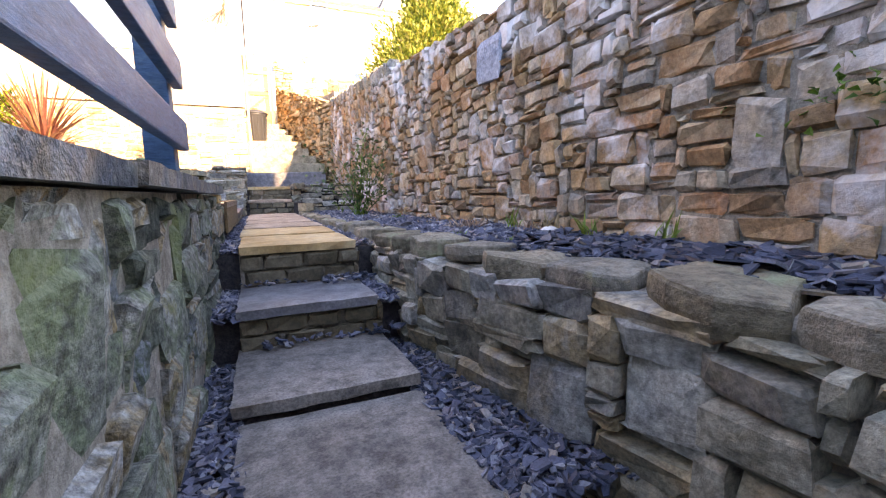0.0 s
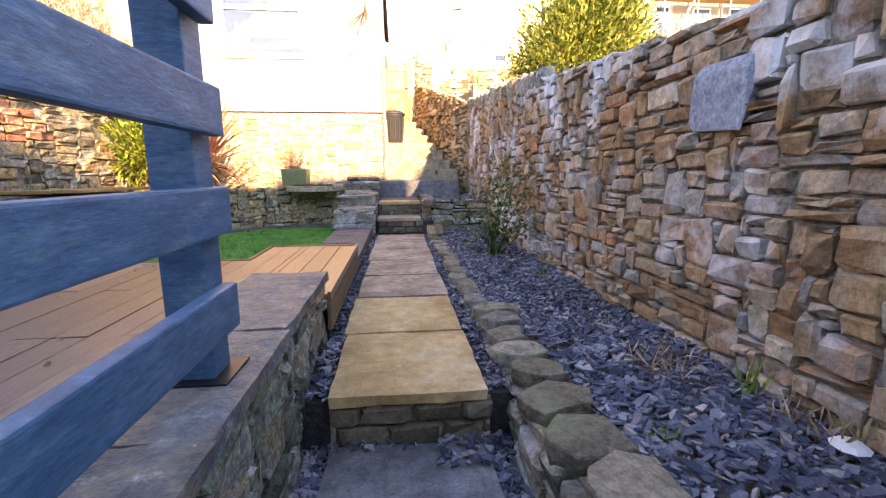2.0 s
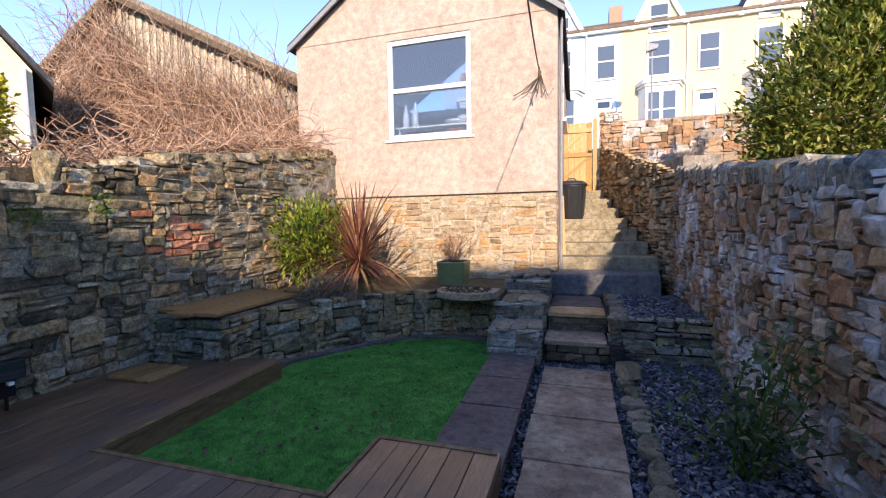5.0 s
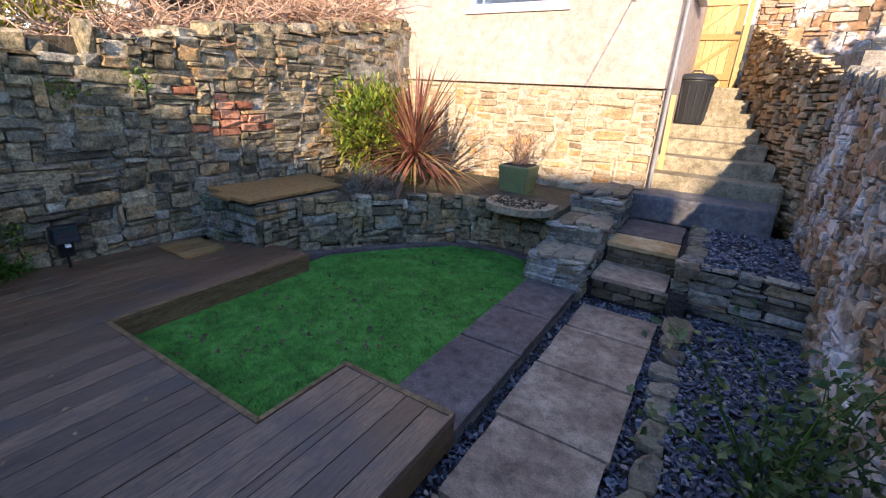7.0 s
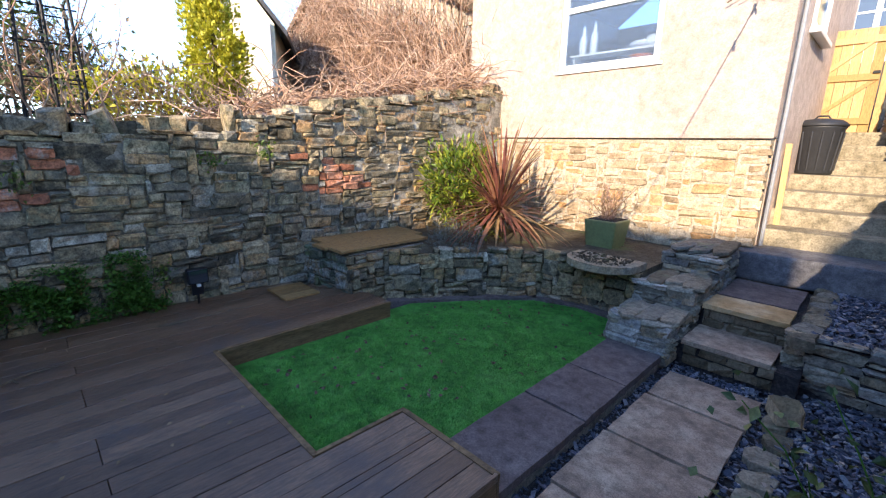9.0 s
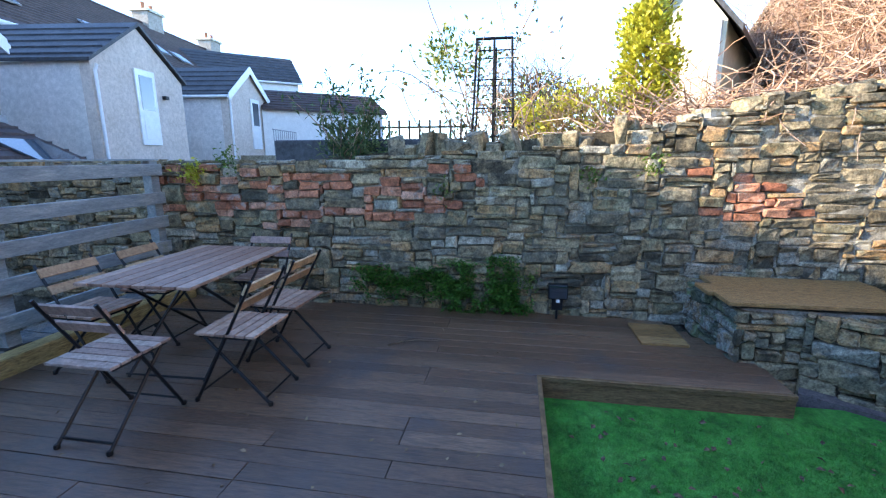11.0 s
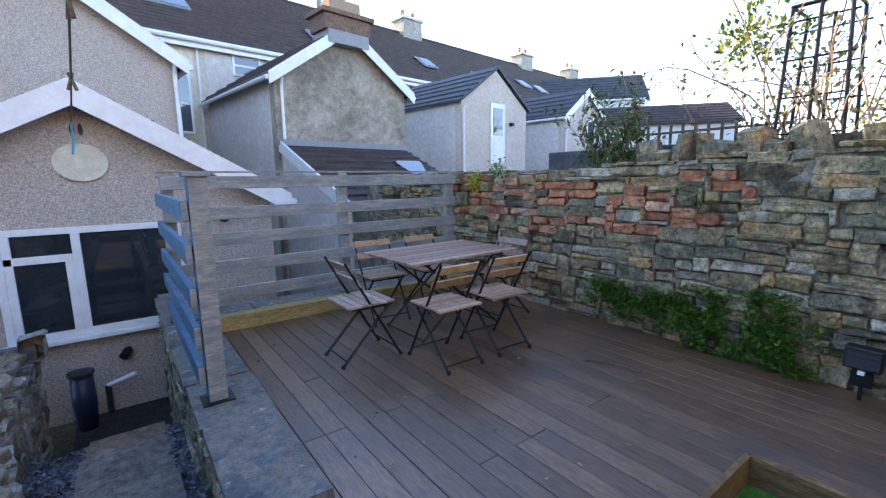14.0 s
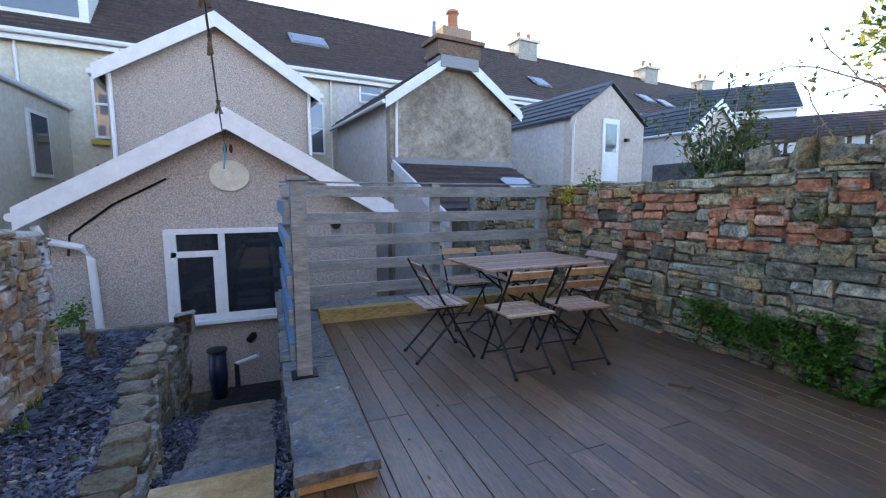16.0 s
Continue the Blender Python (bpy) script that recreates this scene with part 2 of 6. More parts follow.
M_STAINR = surface("stained_render", [(0.34, (0.21, 0.175, 0.135)), (0.5, (0.35, 0.295, 0.23)), (0.66, (0.50, 0.425, 0.335))], scale=1.1, grain=30, grain_amount=0.25, bump=0.25)
M_WHITE = plain("white_paint", (0.78, 0.77, 0.74), rough=0.55, amount=0.06)
M_UPVC = plain("white_plastic", (0.80, 0.80, 0.79), rough=0.3, amount=0.03)
M_PALEBLUE = plain("pale_blue_render", (0.46, 0.58, 0.70), rough=0.8)
M_YELLOW = plain("pale_yellow_render", (0.66, 0.53, 0.34), rough=0.8)
M_BRICKF = plain("far_brown_brick", (0.40, 0.27, 0.18), rough=0.9)
M_GLASS = glassy("dark_glass")
M_GLASSB = glassy("sky_glass", (0.07, 0.085, 0.10))
M_TILE = surface("brown_roof_tile", [(0.3, (0.045, 0.03, 0.028)), (0.7, (0.10, 0.065, 0.058))], scale=3, grain=30, rough=0.6)
M_TILEB = surface("blue_grey_tile", [(0.3, (0.035, 0.037, 0.042)), (0.7, (0.085, 0.085, 0.09))], scale=3, grain=30, rough=0.5)
M_TILEF = surface("far_brown_tile", [(0.3, (0.16, 0.11, 0.075)), (0.7, (0.24, 0.17, 0.115))], scale=1, grain=20)
M_ASB = surface("corrugated_sheet", [(0.3, (0.20, 0.17, 0.13)), (0.7, (0.36, 0.30, 0.22))], scale=2, grain=20, grain_amount=0.4)
M_GABLE = surface("pale_corrugated_sheet", [(0.3, (0.46, 0.39, 0.27)), (0.7, (0.64, 0.56, 0.42))], scale=2, grain=20, grain_amount=0.3)
M_LEAD = plain("grey_lead", (0.28, 0.29, 0.30), rough=0.6)
M_TERRA = plain("terracotta", (0.50, 0.20, 0.10), rough=0.8)
M_CONC = surface("concrete", [(0.33, (0.22, 0.185, 0.12)), (0.66, (0.42, 0.36, 0.25))], scale=3, grain=50, bump=0.5, bump_scale=20)
M_CEMENT = surface("cement_capping", [(0.3, (0.34, 0.30, 0.25)), (0.7, (0.48, 0.44, 0.38))], scale=3, grain=50, bump=0.5, bump_scale=20)
M_GATE = surface("new_pine", [(0.3, (0.42, 0.25, 0.09)), (0.7, (0.58, 0.38, 0.17))], vary="object", scale=3, grain=40, grain_amount=0.25, stretch=(8, 8, 1), rough=0.65)
M_BIN = plain("grey_black_plastic", (0.03, 0.032, 0.036), rough=0.5)
M_POT = plain("olive_green_pot", (0.20, 0.24, 0.10), rough=0.4)
M_TWIG = surface("dry_stem", [(0.0, (0.26, 0.145, 0.09)), (0.5, (0.46, 0.285, 0.19)), (1.0, (0.60, 0.43, 0.31))], vary="island", grain=40)
M_BARK = surface("brown_bark", [(0.3, (0.10, 0.07, 0.045)), (0.7, (0.20, 0.145, 0.09))], scale=10, grain=40, bump=0.8)


def leafy(name, stops, rough=0.45):
    m = surface(name, stops, vary="island", scale=3, grain=30, grain_amount=0.25, bump=0.1, rough=rough)
    nt = m.node_tree
    bsdf, out = nt.nodes["Principled BSDF"], nt.nodes["Material Output"]
    tr = nt.nodes.new("ShaderNodeBsdfTranslucent")
    src = bsdf.inputs["Base Color"].links[0].from_socket
    nt.links.new(src, tr.inputs[0])
    mx = nt.nodes.new("ShaderNodeMixShader")
    mx.inputs[0].default_value = 0.3
    nt.links.new(bsdf.outputs[0], mx.inputs[1])
    nt.links.new(tr.outputs[0], mx.inputs[2])
    nt.links.new(mx.outputs[0], out.inputs[0])
    return m


M_BAY = leafy("bay_leaf", [(0.0, (0.06, 0.10, 0.02)), (0.4, (0.16, 0.22, 0.035)), (0.75, (0.36, 0.36, 0.07)), (1.0, (0.50, 0.46, 0.16))])
M_SHRUB = leafy("shrub_leaf", [(0.0, (0.06, 0.12, 0.02)), (0.5, (0.16, 0.24, 0.03)), (1.0, (0.36, 0.38, 0.05))])
M_IVY = leafy("ivy_leaf", [(0.0, (0.035, 0.10, 0.015)), (0.5, (0.065, 0.19, 0.025)), (1.0, (0.14, 0.30, 0.05))])
M_ROSE = leafy("rose_leaf", [(0.0, (0.04, 0.08, 0.03)), (0.5, (0.09, 0.15, 0.05)), (1.0, (0.20, 0.22, 0.08))])
M_CORD = leafy("cordyline_leaf", [(0.0, (0.13, 0.04, 0.035)), (0.5, (0.28, 0.11, 0.08)), (0.8, (0.42, 0.22, 0.12)), (1.0, (0.46, 0.34, 0.16))])
M_GOLD = leafy("golden_leaf", [(0.0, (0.34, 0.35, 0.03)), (0.5, (0.56, 0.53, 0.05)), (1.0, (0.72, 0.65, 0.10))])
M_DRY = leafy("dry_leaf", [(0.0, (0.20, 0.13, 0.07)), (0.5, (0.34, 0.25, 0.14)), (1.0, (0.46, 0.36, 0.22))])
M_SAGE = leafy("lavender_leaf", [(0.0, (0.10, 0.12, 0.10)), (0.5, (0.17, 0.20, 0.18)), (1.0, (0.26, 0.29, 0.27))])
M_GRASSB = leafy("weed_leaf", [(0.0, (0.06, 0.13, 0.02)), (1.0, (0.20, 0.30, 0.05))])


# ---- building helpers ----
def thing(name, label="", category="", at=(0, 0, 0), group="", kind="", rz=0):
    ob = new(name)
    ob.matrix_world = pose(*at, 0, 0, rz)
    return tagged(ob, label, category, group, kind)


def part(name, data, material, parent, label="", smooth=False):
    if isinstance(data, bmesh.types.BMesh):
        me = bpy.data.meshes.new(name)
        data.to_mesh(me)
        data.free()
    else:
        me = data
    if not me.materials:
        me.materials.append(material)
    if smooth:
        for p in me.polygons:
            p.use_smooth = True
    ob = new(name, me)
    ob.parent = parent
    if label:
        ob["label"] = label
    return ob


def solo(name, data, material, label="", category="", group="", kind="", smooth=False):
    return tagged(part(name, data, material, None, "", smooth), label, category, group, kind)


def box(x0, x1, y0, y1, z0, z1, bevel=0.0, bm=None, m=None):
    bm = bm or bmesh.new()
    r = bmesh.ops.create_cube(bm, size=1.0)
    for v in r["verts"]:
        v.co = Vector(((x0 + x1) / 2 + v.co.x * (x1 - x0), (y0 + y1) / 2 + v.co.y * (y1 - y0), (z0 + z1) / 2 + v.co.z * (z1 - z0)))
        if m is not None:
            v.co = m @ v.co
    if bevel:
        es = list({e for v in r["verts"] for e in v.link_edges})
        bmesh.ops.bevel(bm, geom=es, offset=bevel, segments=2, affect="EDGES", profile=0.6)
    return bm


def prism(outline, depth, axis="y", at=0.0):
    """A flat outline of (a, b) pairs pushed out: along y the pairs are (x, z), along x (y, z), along z (x, y)."""
    bm = bmesh.new()
    put = {"y": lambda a, b, d: (a, d, b), "x": lambda a, b, d: (d, a, b), "z": lambda a, b, d: (a, b, d)}[axis]
    f = [bm.verts.new(put(a, b, at)) for a, b in outline]
    g = [bm.verts.new(put(a, b, at + depth)) for a, b in outline]
    n = len(f)
    bm.faces.new(f)
    bm.faces.new(g[::-1])
    for i in range(n):
        bm.faces.new((f[(i + 1) % n], f[i], g[i], g[(i + 1) % n]))
    bmesh.ops.recalc_face_normals(bm, faces=bm.faces)
    return bm


def rod(points, radius, sides=6, bm=None, taper=1.0):
    bm = bm or bmesh.new()
    pts = [Vector(p) for p in points]
    rings = []
    for i, p in enumerate(pts):
        d = (pts[min(i + 1, len(pts) - 1)] - pts[max(i - 1, 0)]).normalized()
        a = d.orthogonal().normalized()
        if abs(d.z) < 0.95:
            a = d.cross(Vector((0, 0, 1))).normalized()
        b = d.cross(a)
        r = radius * (1 + (taper - 1) * i / max(1, len(pts) - 1))
        rings.append([bm.verts.new(p + r * (math.cos(k * math.tau / sides) * a + math.sin(k * math.tau / sides) * b)) for k in range(sides)])
    for u, v in zip(rings, rings[1:]):
        for k in range(sides):
            bm.faces.new((u[k], u[(k + 1) % sides], v[(k + 1) % sides], v[k]))
    bm.faces.new(rings[0][::-1])
    bm.faces.new(rings[-1])
    return bm


def lathe(profile, sides=20, at=(0, 0, 0)):
    bm = bmesh.new()
    rings = [[bm.verts.new((at[0] + r * math.cos(k * math.tau / sides), at[1] + r * math.sin(k * math.tau / sides), at[2] + z)) for k in range(sides)] for r, z in profile]
    for u, v in zip(rings, rings[1:]):
        for k in range(sides):
            bm.faces.new((u[k], u[(k + 1) % sides], v[(k + 1) % sides], v[k]))
    bm.faces.new(rings[0][::-1])
    bm.faces.new(rings[-1])
    return bm


def from_arrays(name, verts, faces):
    me = bpy.data.meshes.new(name)
    me.from_pydata(verts, [], faces)
    return me


# Stones: a few rough blocks, shared by all the walls.
def stone_block(seed, rugged=0.13):
    rng = random.Random(seed)
    n = 4
    grid = [[None] * n for _ in range(n)]
    verts, faces = [], []
    for j in range(n):
        for i in range(n):
            u, v = (-0.5, -0.40, 0.40, 0.5)[i], (-0.5, -0.36, 0.36, 0.5)[j]
            rim = i in (0, n - 1) or j in (0, n - 1)
            x = u + (rng.uniform(-0.10, 0.07) if i in (0, n - 1) else rng.uniform(-0.13, 0.13))
            z = v + (rng.uniform(-0.14, 0.11) if j in (0, n - 1) else rng.uniform(-0.12, 0.12))
            if i in (0, n - 1) and j in (0, n - 1):
                x, z = x * rng.uniform(0.76, 1.0), z * rng.uniform(0.62, 1.04)
            y = (0.36 if rim else 0.5) + rng.uniform(-rugged, rugged) * (0.6 if rim else 1.0)
            grid[j][i] = len(verts)
            verts.append((x, y, z))
    for j in range(n - 1):
        for i in range(n - 1):
            faces.append((grid[j][i], grid[j][i + 1], grid[j + 1][i + 1], grid[j + 1][i]))
    rim = [grid[0][i] for i in range(n)] + [grid[j][n - 1] for j in range(1, n)] + [grid[n - 1][i] for i in range(n - 2, -1, -1)] + [grid[j][0] for j in range(n - 2, 0, -1)]
    back = []
    for r in rim:
        back.append(len(verts))
        verts.append((verts[r][0] * 0.97, -0.5, verts[r][2] * 0.97))
    for k in range(len(rim)):
        a, b = rim[k], rim[(k + 1) % len(rim)]
        faces.append((b, a, back[k], back[(k + 1) % len(rim)]))
    faces = [f[::-1] for f in faces]
    return verts, faces


BLOCKS = [stone_block(s) for s in range(24)]
SHARED = {}


def block_mesh(k, material):
    key = (k, material.name)
    if key not in SHARED:
        me = from_arrays("stone", *BLOCKS[k])
        me.materials.append(material)
        SHARED[key] = me
    return SHARED[key]


def stone_wall(parent, p0, p1, z0, z1, mats, near, seed=1, cell=0.045, widths=(2, 9), heights=(1, 4), proud=0.05, joint=0.012, limit=300,
               bricks=None, name="stone", big=0.06, reserve=(), tilt=6.0):
    """Rubble facing on the line p0 -> p1 (its face looks to the left of that way), between the heights z0(s) and z1(s).
    The stones inside near=(s0, s1) become objects of their own, up to the limit; the rest is one mesh."""
    rng = random.Random(seed)
    p0, p1 = Vector((*p0, 0)), Vector((*p1, 0))
    length = (p1 - p0).length
    along = (p1 - p0) / length
    out = Vector((-along.y, along.x, 0))
    turn = Matrix((along, out, Vector((0, 0, 1)))).transposed()
    zmin = min(z0(s * length / 20) for s in range(21))
    zmax = max(z1(s * length / 20) for s in range(21))
    nx, nz = int(length / cell) + 1, int((zmax - zmin) / cell) + 1
    used = np.zeros((nz, nx), bool)
    for i in range(nx):
        s = i * cell
        for j in range(nz):
            zz = zmin + (j + 0.5) * cell
            used[j, i] = zz < z0(s) - cell or zz > z1(s) or any(a <= s <= b and c <= zz <= d for a, b, c, d in reserve)
    lone, rest = [], []
    for j in range(nz):
        i = 0
        while i < nx:
            if used[j, i]:
                i += 1
                continue
            s, zz = i * cell, zmin + j * cell
            red = bool(bricks and bricks(s, zz, rng))
            if red:
                w, h = 5, 2
            else:
                w = rng.randint(*widths)
                h = rng.choices(range(heights[0], heights[1] + 1), [3 if q == 2 else 2 if q in (1, 3) else 1 for q in range(heights[0], heights[1] + 1)])[0]
                if rng.random() < big:
                    w, h = rng.randint(4, 7), rng.randint(heights[1], heights[1] + 2)
            free = 0
            while free < w and i + free < nx and not used[j, i + free]:
                free += 1
            w = free
            while h > 1 and (j + h > nz or used[j:j + h, i:i + w].any()):
                h -= 1
            used[j:j + h, i:i + w] = True
            cx, cz = (i + w / 2) * cell, zmin + (j + h / 2) * cell
            depth = 0.10
            size = Vector((w * cell - joint + rng.uniform(-0.006, 0.006), depth, h * cell - joint + rng.uniform(-0.006, 0.006)))
            m = Matrix.Translation(p0 + along * cx + out * (proud * rng.uniform(0.25, 1.0) - depth / 2) + Vector((0, 0, cz))) @ turn.to_4x4() @ \
                pose(0, 0, 0, rng.uniform(-tilt, tilt), rng.uniform(-tilt, tilt) * (0.4 if w > 4 else 0.8), rng.uniform(-tilt, tilt)) @ Matrix.Diagonal((*size, 1))
            (lone if near[0] <= cx <= near[1] and len(lone) < limit else rest).append((m, rng.randrange(24), red))
            i += w
    for m, k, red in lone:
        ob = part("brick" if red else name, block_mesh(k, (M_BRICK if red else mats)["object"]), None, parent)
        ob.matrix_basis = m
    for red in (False, True):
        vs, fs = [], []
        for m, k, r in rest:
            if r != red:
                continue
            v, f = BLOCKS[k]
            arr = np.c_[np.array(v), np.ones(len(v))] @ np.array(m).T
            base = len(vs)
            vs += arr[:, :3].tolist()
            fs += [tuple(q + base for q in ff) for ff in f]
        if vs:
            tagged(part("stonework" if not red else "brickwork", from_arrays("stonework", vs, fs), (M_BRICK if red else mats)["island"], parent), kind="stuff")


def chips(name, spots, material, label, size=(0.03, 0.07), seed=3, tilt=22, parent=None):
    """Flat broken slates: spots is a list of (x, y, z)."""
    rng = np.random.default_rng(seed)
    vs, fs = [], []
    for x, y, z in spots:
        n = 5
        r = rng.uniform(*size) * 0.5 * (1.7 if rng.random() < 0.07 else 1)
        ang = np.sort(rng.uniform(0, math.tau, n))
        sx, sy = rng.uniform(0.7, 1.3), rng.uniform(0.5, 0.9)
        flat = np.c_[r * sx * np.cos(ang), r * sy * np.sin(ang), np.zeros(n)]
        th = rng.uniform(0.004, 0.010)
        R = np.array(Euler((radians(rng.normal(0, tilt)), radians(rng.normal(0, tilt)), rng.uniform(0, math.tau))).to_matrix())
        top = flat @ R.T + R[:, 2] * th + (x, y, z)
        bot = flat @ R.T + (x, y, z)
        b = len(vs)
        vs += top.tolist() + bot.tolist()
        fs.append(tuple(range(b, b + n)))
        fs += [(b + (k + 1) % n, b + k, b + n + k, b + n + (k + 1) % n) for k in range(n)]
    me = from_arrays(name, vs, fs)
    ob = part(name, me, material, parent)
    return tagged(ob, label, "slate chippings", kind="stuff")


def scatter(x0, x1, y0, y1, z, count, seed=1, keep=None):
    rng = np.random.default_rng(seed)
    out = []
    for x, y, q in zip(rng.uniform(x0, x1, count), rng.uniform(y0, y1, count), rng.uniform(0, 1, count)):
        if keep is None or keep(x, y):
            out.append((x, y, (z(x, y) if callable(z) else z) + 0.02 * q))
    return out


def leaves(name, spots, length, width, material, parent, seed=5, droop=0.3, label="", up=0.3):
    """Many folded leaves: spots is a list of (place, way that the leaf points)."""
    rng = np.random.default_rng(seed)
    vs, fs = [], []
    for p, d in spots:
        p = np.array(p, float)
        d = np.array(d, float) + rng.normal(0, 0.35, 3) + (0, 0, up * rng.random())
        d /= np.linalg.norm(d) + 1e-9
        side = np.cross(d, rng.normal(0, 0.5, 3) + (0, 0, 1))
        side /= np.linalg.norm(side) + 1e-9
        nor = np.cross(side, d)
        L, W = length * rng.uniform(0.65, 1.25), width * rng.uniform(0.7, 1.2)
        b = len(vs)
        vs += [p.tolist(), (p + d * L * 0.5 + side * W / 2 + nor * W * 0.15).tolist(), (p + d * L * 0.5 - side * W / 2 + nor * W * 0.15).tolist(),
               (p + d * L - nor * L * droop * rng.random()).tolist(), (p + d * L * 0.5).tolist()]
        fs += [(b, b + 1, b + 4), (b, b + 4, b + 2), (b + 1, b + 3, b + 4), (b + 4, b + 3, b + 2)]
    return tagged(part(name, from_arrays(name, vs, fs), material, parent, label), kind="stuff")


def stems(name, lines, radius, material, parent, label="", sides=4, taper=0.4):
    vs, fs = [], []
    for pts in lines:
        pts = [np.array(p, float) for p in pts]
        base = len(vs)
        for i, p in enumerate(pts):
            d = pts[min(i + 1, len(pts) - 1)] - pts[max(i - 1, 0)]
            d /= np.linalg.norm(d) + 1e-9
            a = np.cross(d, (0.31, 0.52, 0.8))
            a /= np.linalg.norm(a) + 1e-9
            c = np.cross(d, a)
            r = radius * (1 + (taper - 1) * i / max(1, len(pts) - 1))
            vs += [(p + r * (math.cos(k * math.tau / sides) * a + math.sin(k * math.tau / sides) * c)).tolist() for k in range(sides)]
        for i in range(len(pts) - 1):
            for k in range(sides):
                fs.append((base + i * sides + k, base + i * sides + (k + 1) % sides, base + (i + 1) * sides + (k + 1) % sides, base + (i + 1) * sides + k))
    return part(name, from_arrays(name, vs, fs), material, parent, label)


def wander(rng, start, way, length, steps, wild=0.3, gravity=0.0):
    p, d = np.array(start, float), np.array(way, float)
    d /= np.linalg.norm(d)
    pts = [p.copy()]
    for _ in range(steps):
        d = d + rng.normal(0, wild, 3) + (0, 0, -gravity)
        d /= np.linalg.norm(d)
        p = p + d * length / steps
        pts.append(p.copy())
    return pts


# ---- ground ----
def ground_height(x, y):
    if y < -1.2:
        return 0.12
    if y > 12.2:
        return min(7.0, 3.3 + 0.2 * (y - 12.2))
    if x > 1.7 and y < 0.62:
        return 0.12
    if x > 1.7:
        return 2.30 + 0.1 * y
    if x < -3.95:
        return 2.75 + 0.085 * y
    return 0.12 if y < 8.9 else 1.4


xs = [-900, -200, -60, -30, -15, -9, -6, -3.96, -3.94, -2, 0, 1.69, 1.71, 4, 7, 12, 20, 40, 100, 300, 900]
ys = [-900, -200, -60, -30, -12, -6, -1.21, -1.19, 0.61, 0.63, 2, 5, 8.89, 8.91, 12.19, 12.21, 18, 24, 30.8, 40, 80, 300, 900]
gv = [(x, y, ground_height(x, y)) for y in ys for x in xs]
gf = [(j * len(xs) + i, j * len(xs) + i + 1, (j + 1) * len(xs) + i + 1, (j + 1) * len(xs) + i) for j in range(len(ys) - 1) for i in range(len(xs) - 1)]
solo("ground", from_arrays("ground", gv, gf), M_EARTH, "rough brown earth and grass around the terraced gardens", "ground", kind="structure")


# ---- the stepped path ----
def slab(parent, x0, x1, y0, y1, ztop, material, thick=0.045, seed=0, label="", name="paving_slab"):
    rng = random.Random(seed)
    bm = bmesh.new()
    nx, ny = 7, 7
    top = []
    for j in range(ny + 1):
        row = []
        for i in range(nx + 1):
            x, y = x0 + (x1 - x0) * i / nx, y0 + (y1 - y0) * j / ny
            rim = i in (0, nx) or j in (0, ny)
            z = ztop + 0.006 * noise.noise(Vector((x * 7, y * 7, seed))) - (0.005 if rim else 0)
            if rim:
                x += rng.uniform(-0.004, 0.004)
                y += rng.uniform(-0.004, 0.004)
            row.append(bm.verts.new((x, y, z)))
        top.append(row)
    for j in range(ny):
        for i in range(nx):
            bm.faces.new((top[j][i], top[j][i + 1], top[j + 1][i + 1], top[j + 1][i]))
    rim = top[0][:] + [top[j][nx] for j in range(1, ny + 1)] + [top[ny][i] for i in range(nx - 1, -1, -1)] + [top[j][0] for j in range(ny - 1, 0, -1)]
    low = [bm.verts.new((v.co.x + rng.uniform(-0.006, 0.006), v.co.y + rng.uniform(-0.006, 0.006), ztop - thick)) for v in rim]
    for k in range(len(rim)):
        bm.faces.new((rim[(k + 1) % len(rim)], rim[k], low[k], low[(k + 1) % len(rim)]))
    bm.faces.new(low)
    return part(name, bm, material, parent, label)


M_WETSLAB = surface("damp_paving", [(0.25, (0.14, 0.125, 0.11)), (0.5, (0.225, 0.195, 0.17)), (0.75, (0.32, 0.28, 0.245))], scale=3, grain=110, grain_amount=0.45, bump=0.7, bump_scale=16, rough=0.65)
path = thing("pavement", "stepped garden path of square stone slabs between walls", "path", kind="structure")
for k, (y0, y1, zt, mt) in enumerate([(-0.36, 0.13, 0.36, M_SLAB), (0.15, 0.74, 0.57, M_SLAB), (0.76, 1.405, 0.785, M_WETSLAB), (1.43, 1.99, 0.835, M_WETSLAB), (1.955, 2.50, 1.01, M_DARKSLAB),
                                      (2.45, 3.098, 1.222, M_YSLAB), (3.102, 3.74, 1.228, M_YSLAB), (3.765, 4.365, 1.232, M_SLAB), (4.385, 4.985, 1.235, M_SLAB),
                                      (5.005, 5.615, 1.236, M_SLAB), (5.64, 6.24, 1.237, M_SLAB), (6.265, 6.72, 1.238, M_SLAB), (6.95, 7.42, 1.435, M_SLAB), (7.40, 7.80, 1.635, M_YSLAB), (7.82, 8.55, 1.64, M_KERB)]):
    slab(path, -0.105 + 0.008 * (k % 3 - 1), 0.495 + 0.008 * (k % 2), y0, y1, zt, mt, seed=k)
# the bedding under the slabs, in steps
for y0, y1, zt in ((-1.4, -0.33, 0.16), (-0.33, 0.17, 0.31), (0.17, 0.78, 0.52), (0.78, 1.45, 0.735), (1.45, 2.0, 0.78), (2.0, 2.5, 0.955), (2.5, 6.98, 1.175), (6.98, 7.45, 1.38), (7.45, 8.75, 1.585)):
    part("bedding", box(-0.26, 0.66, y0, y1, -0.2, zt), M_SOIL, path)


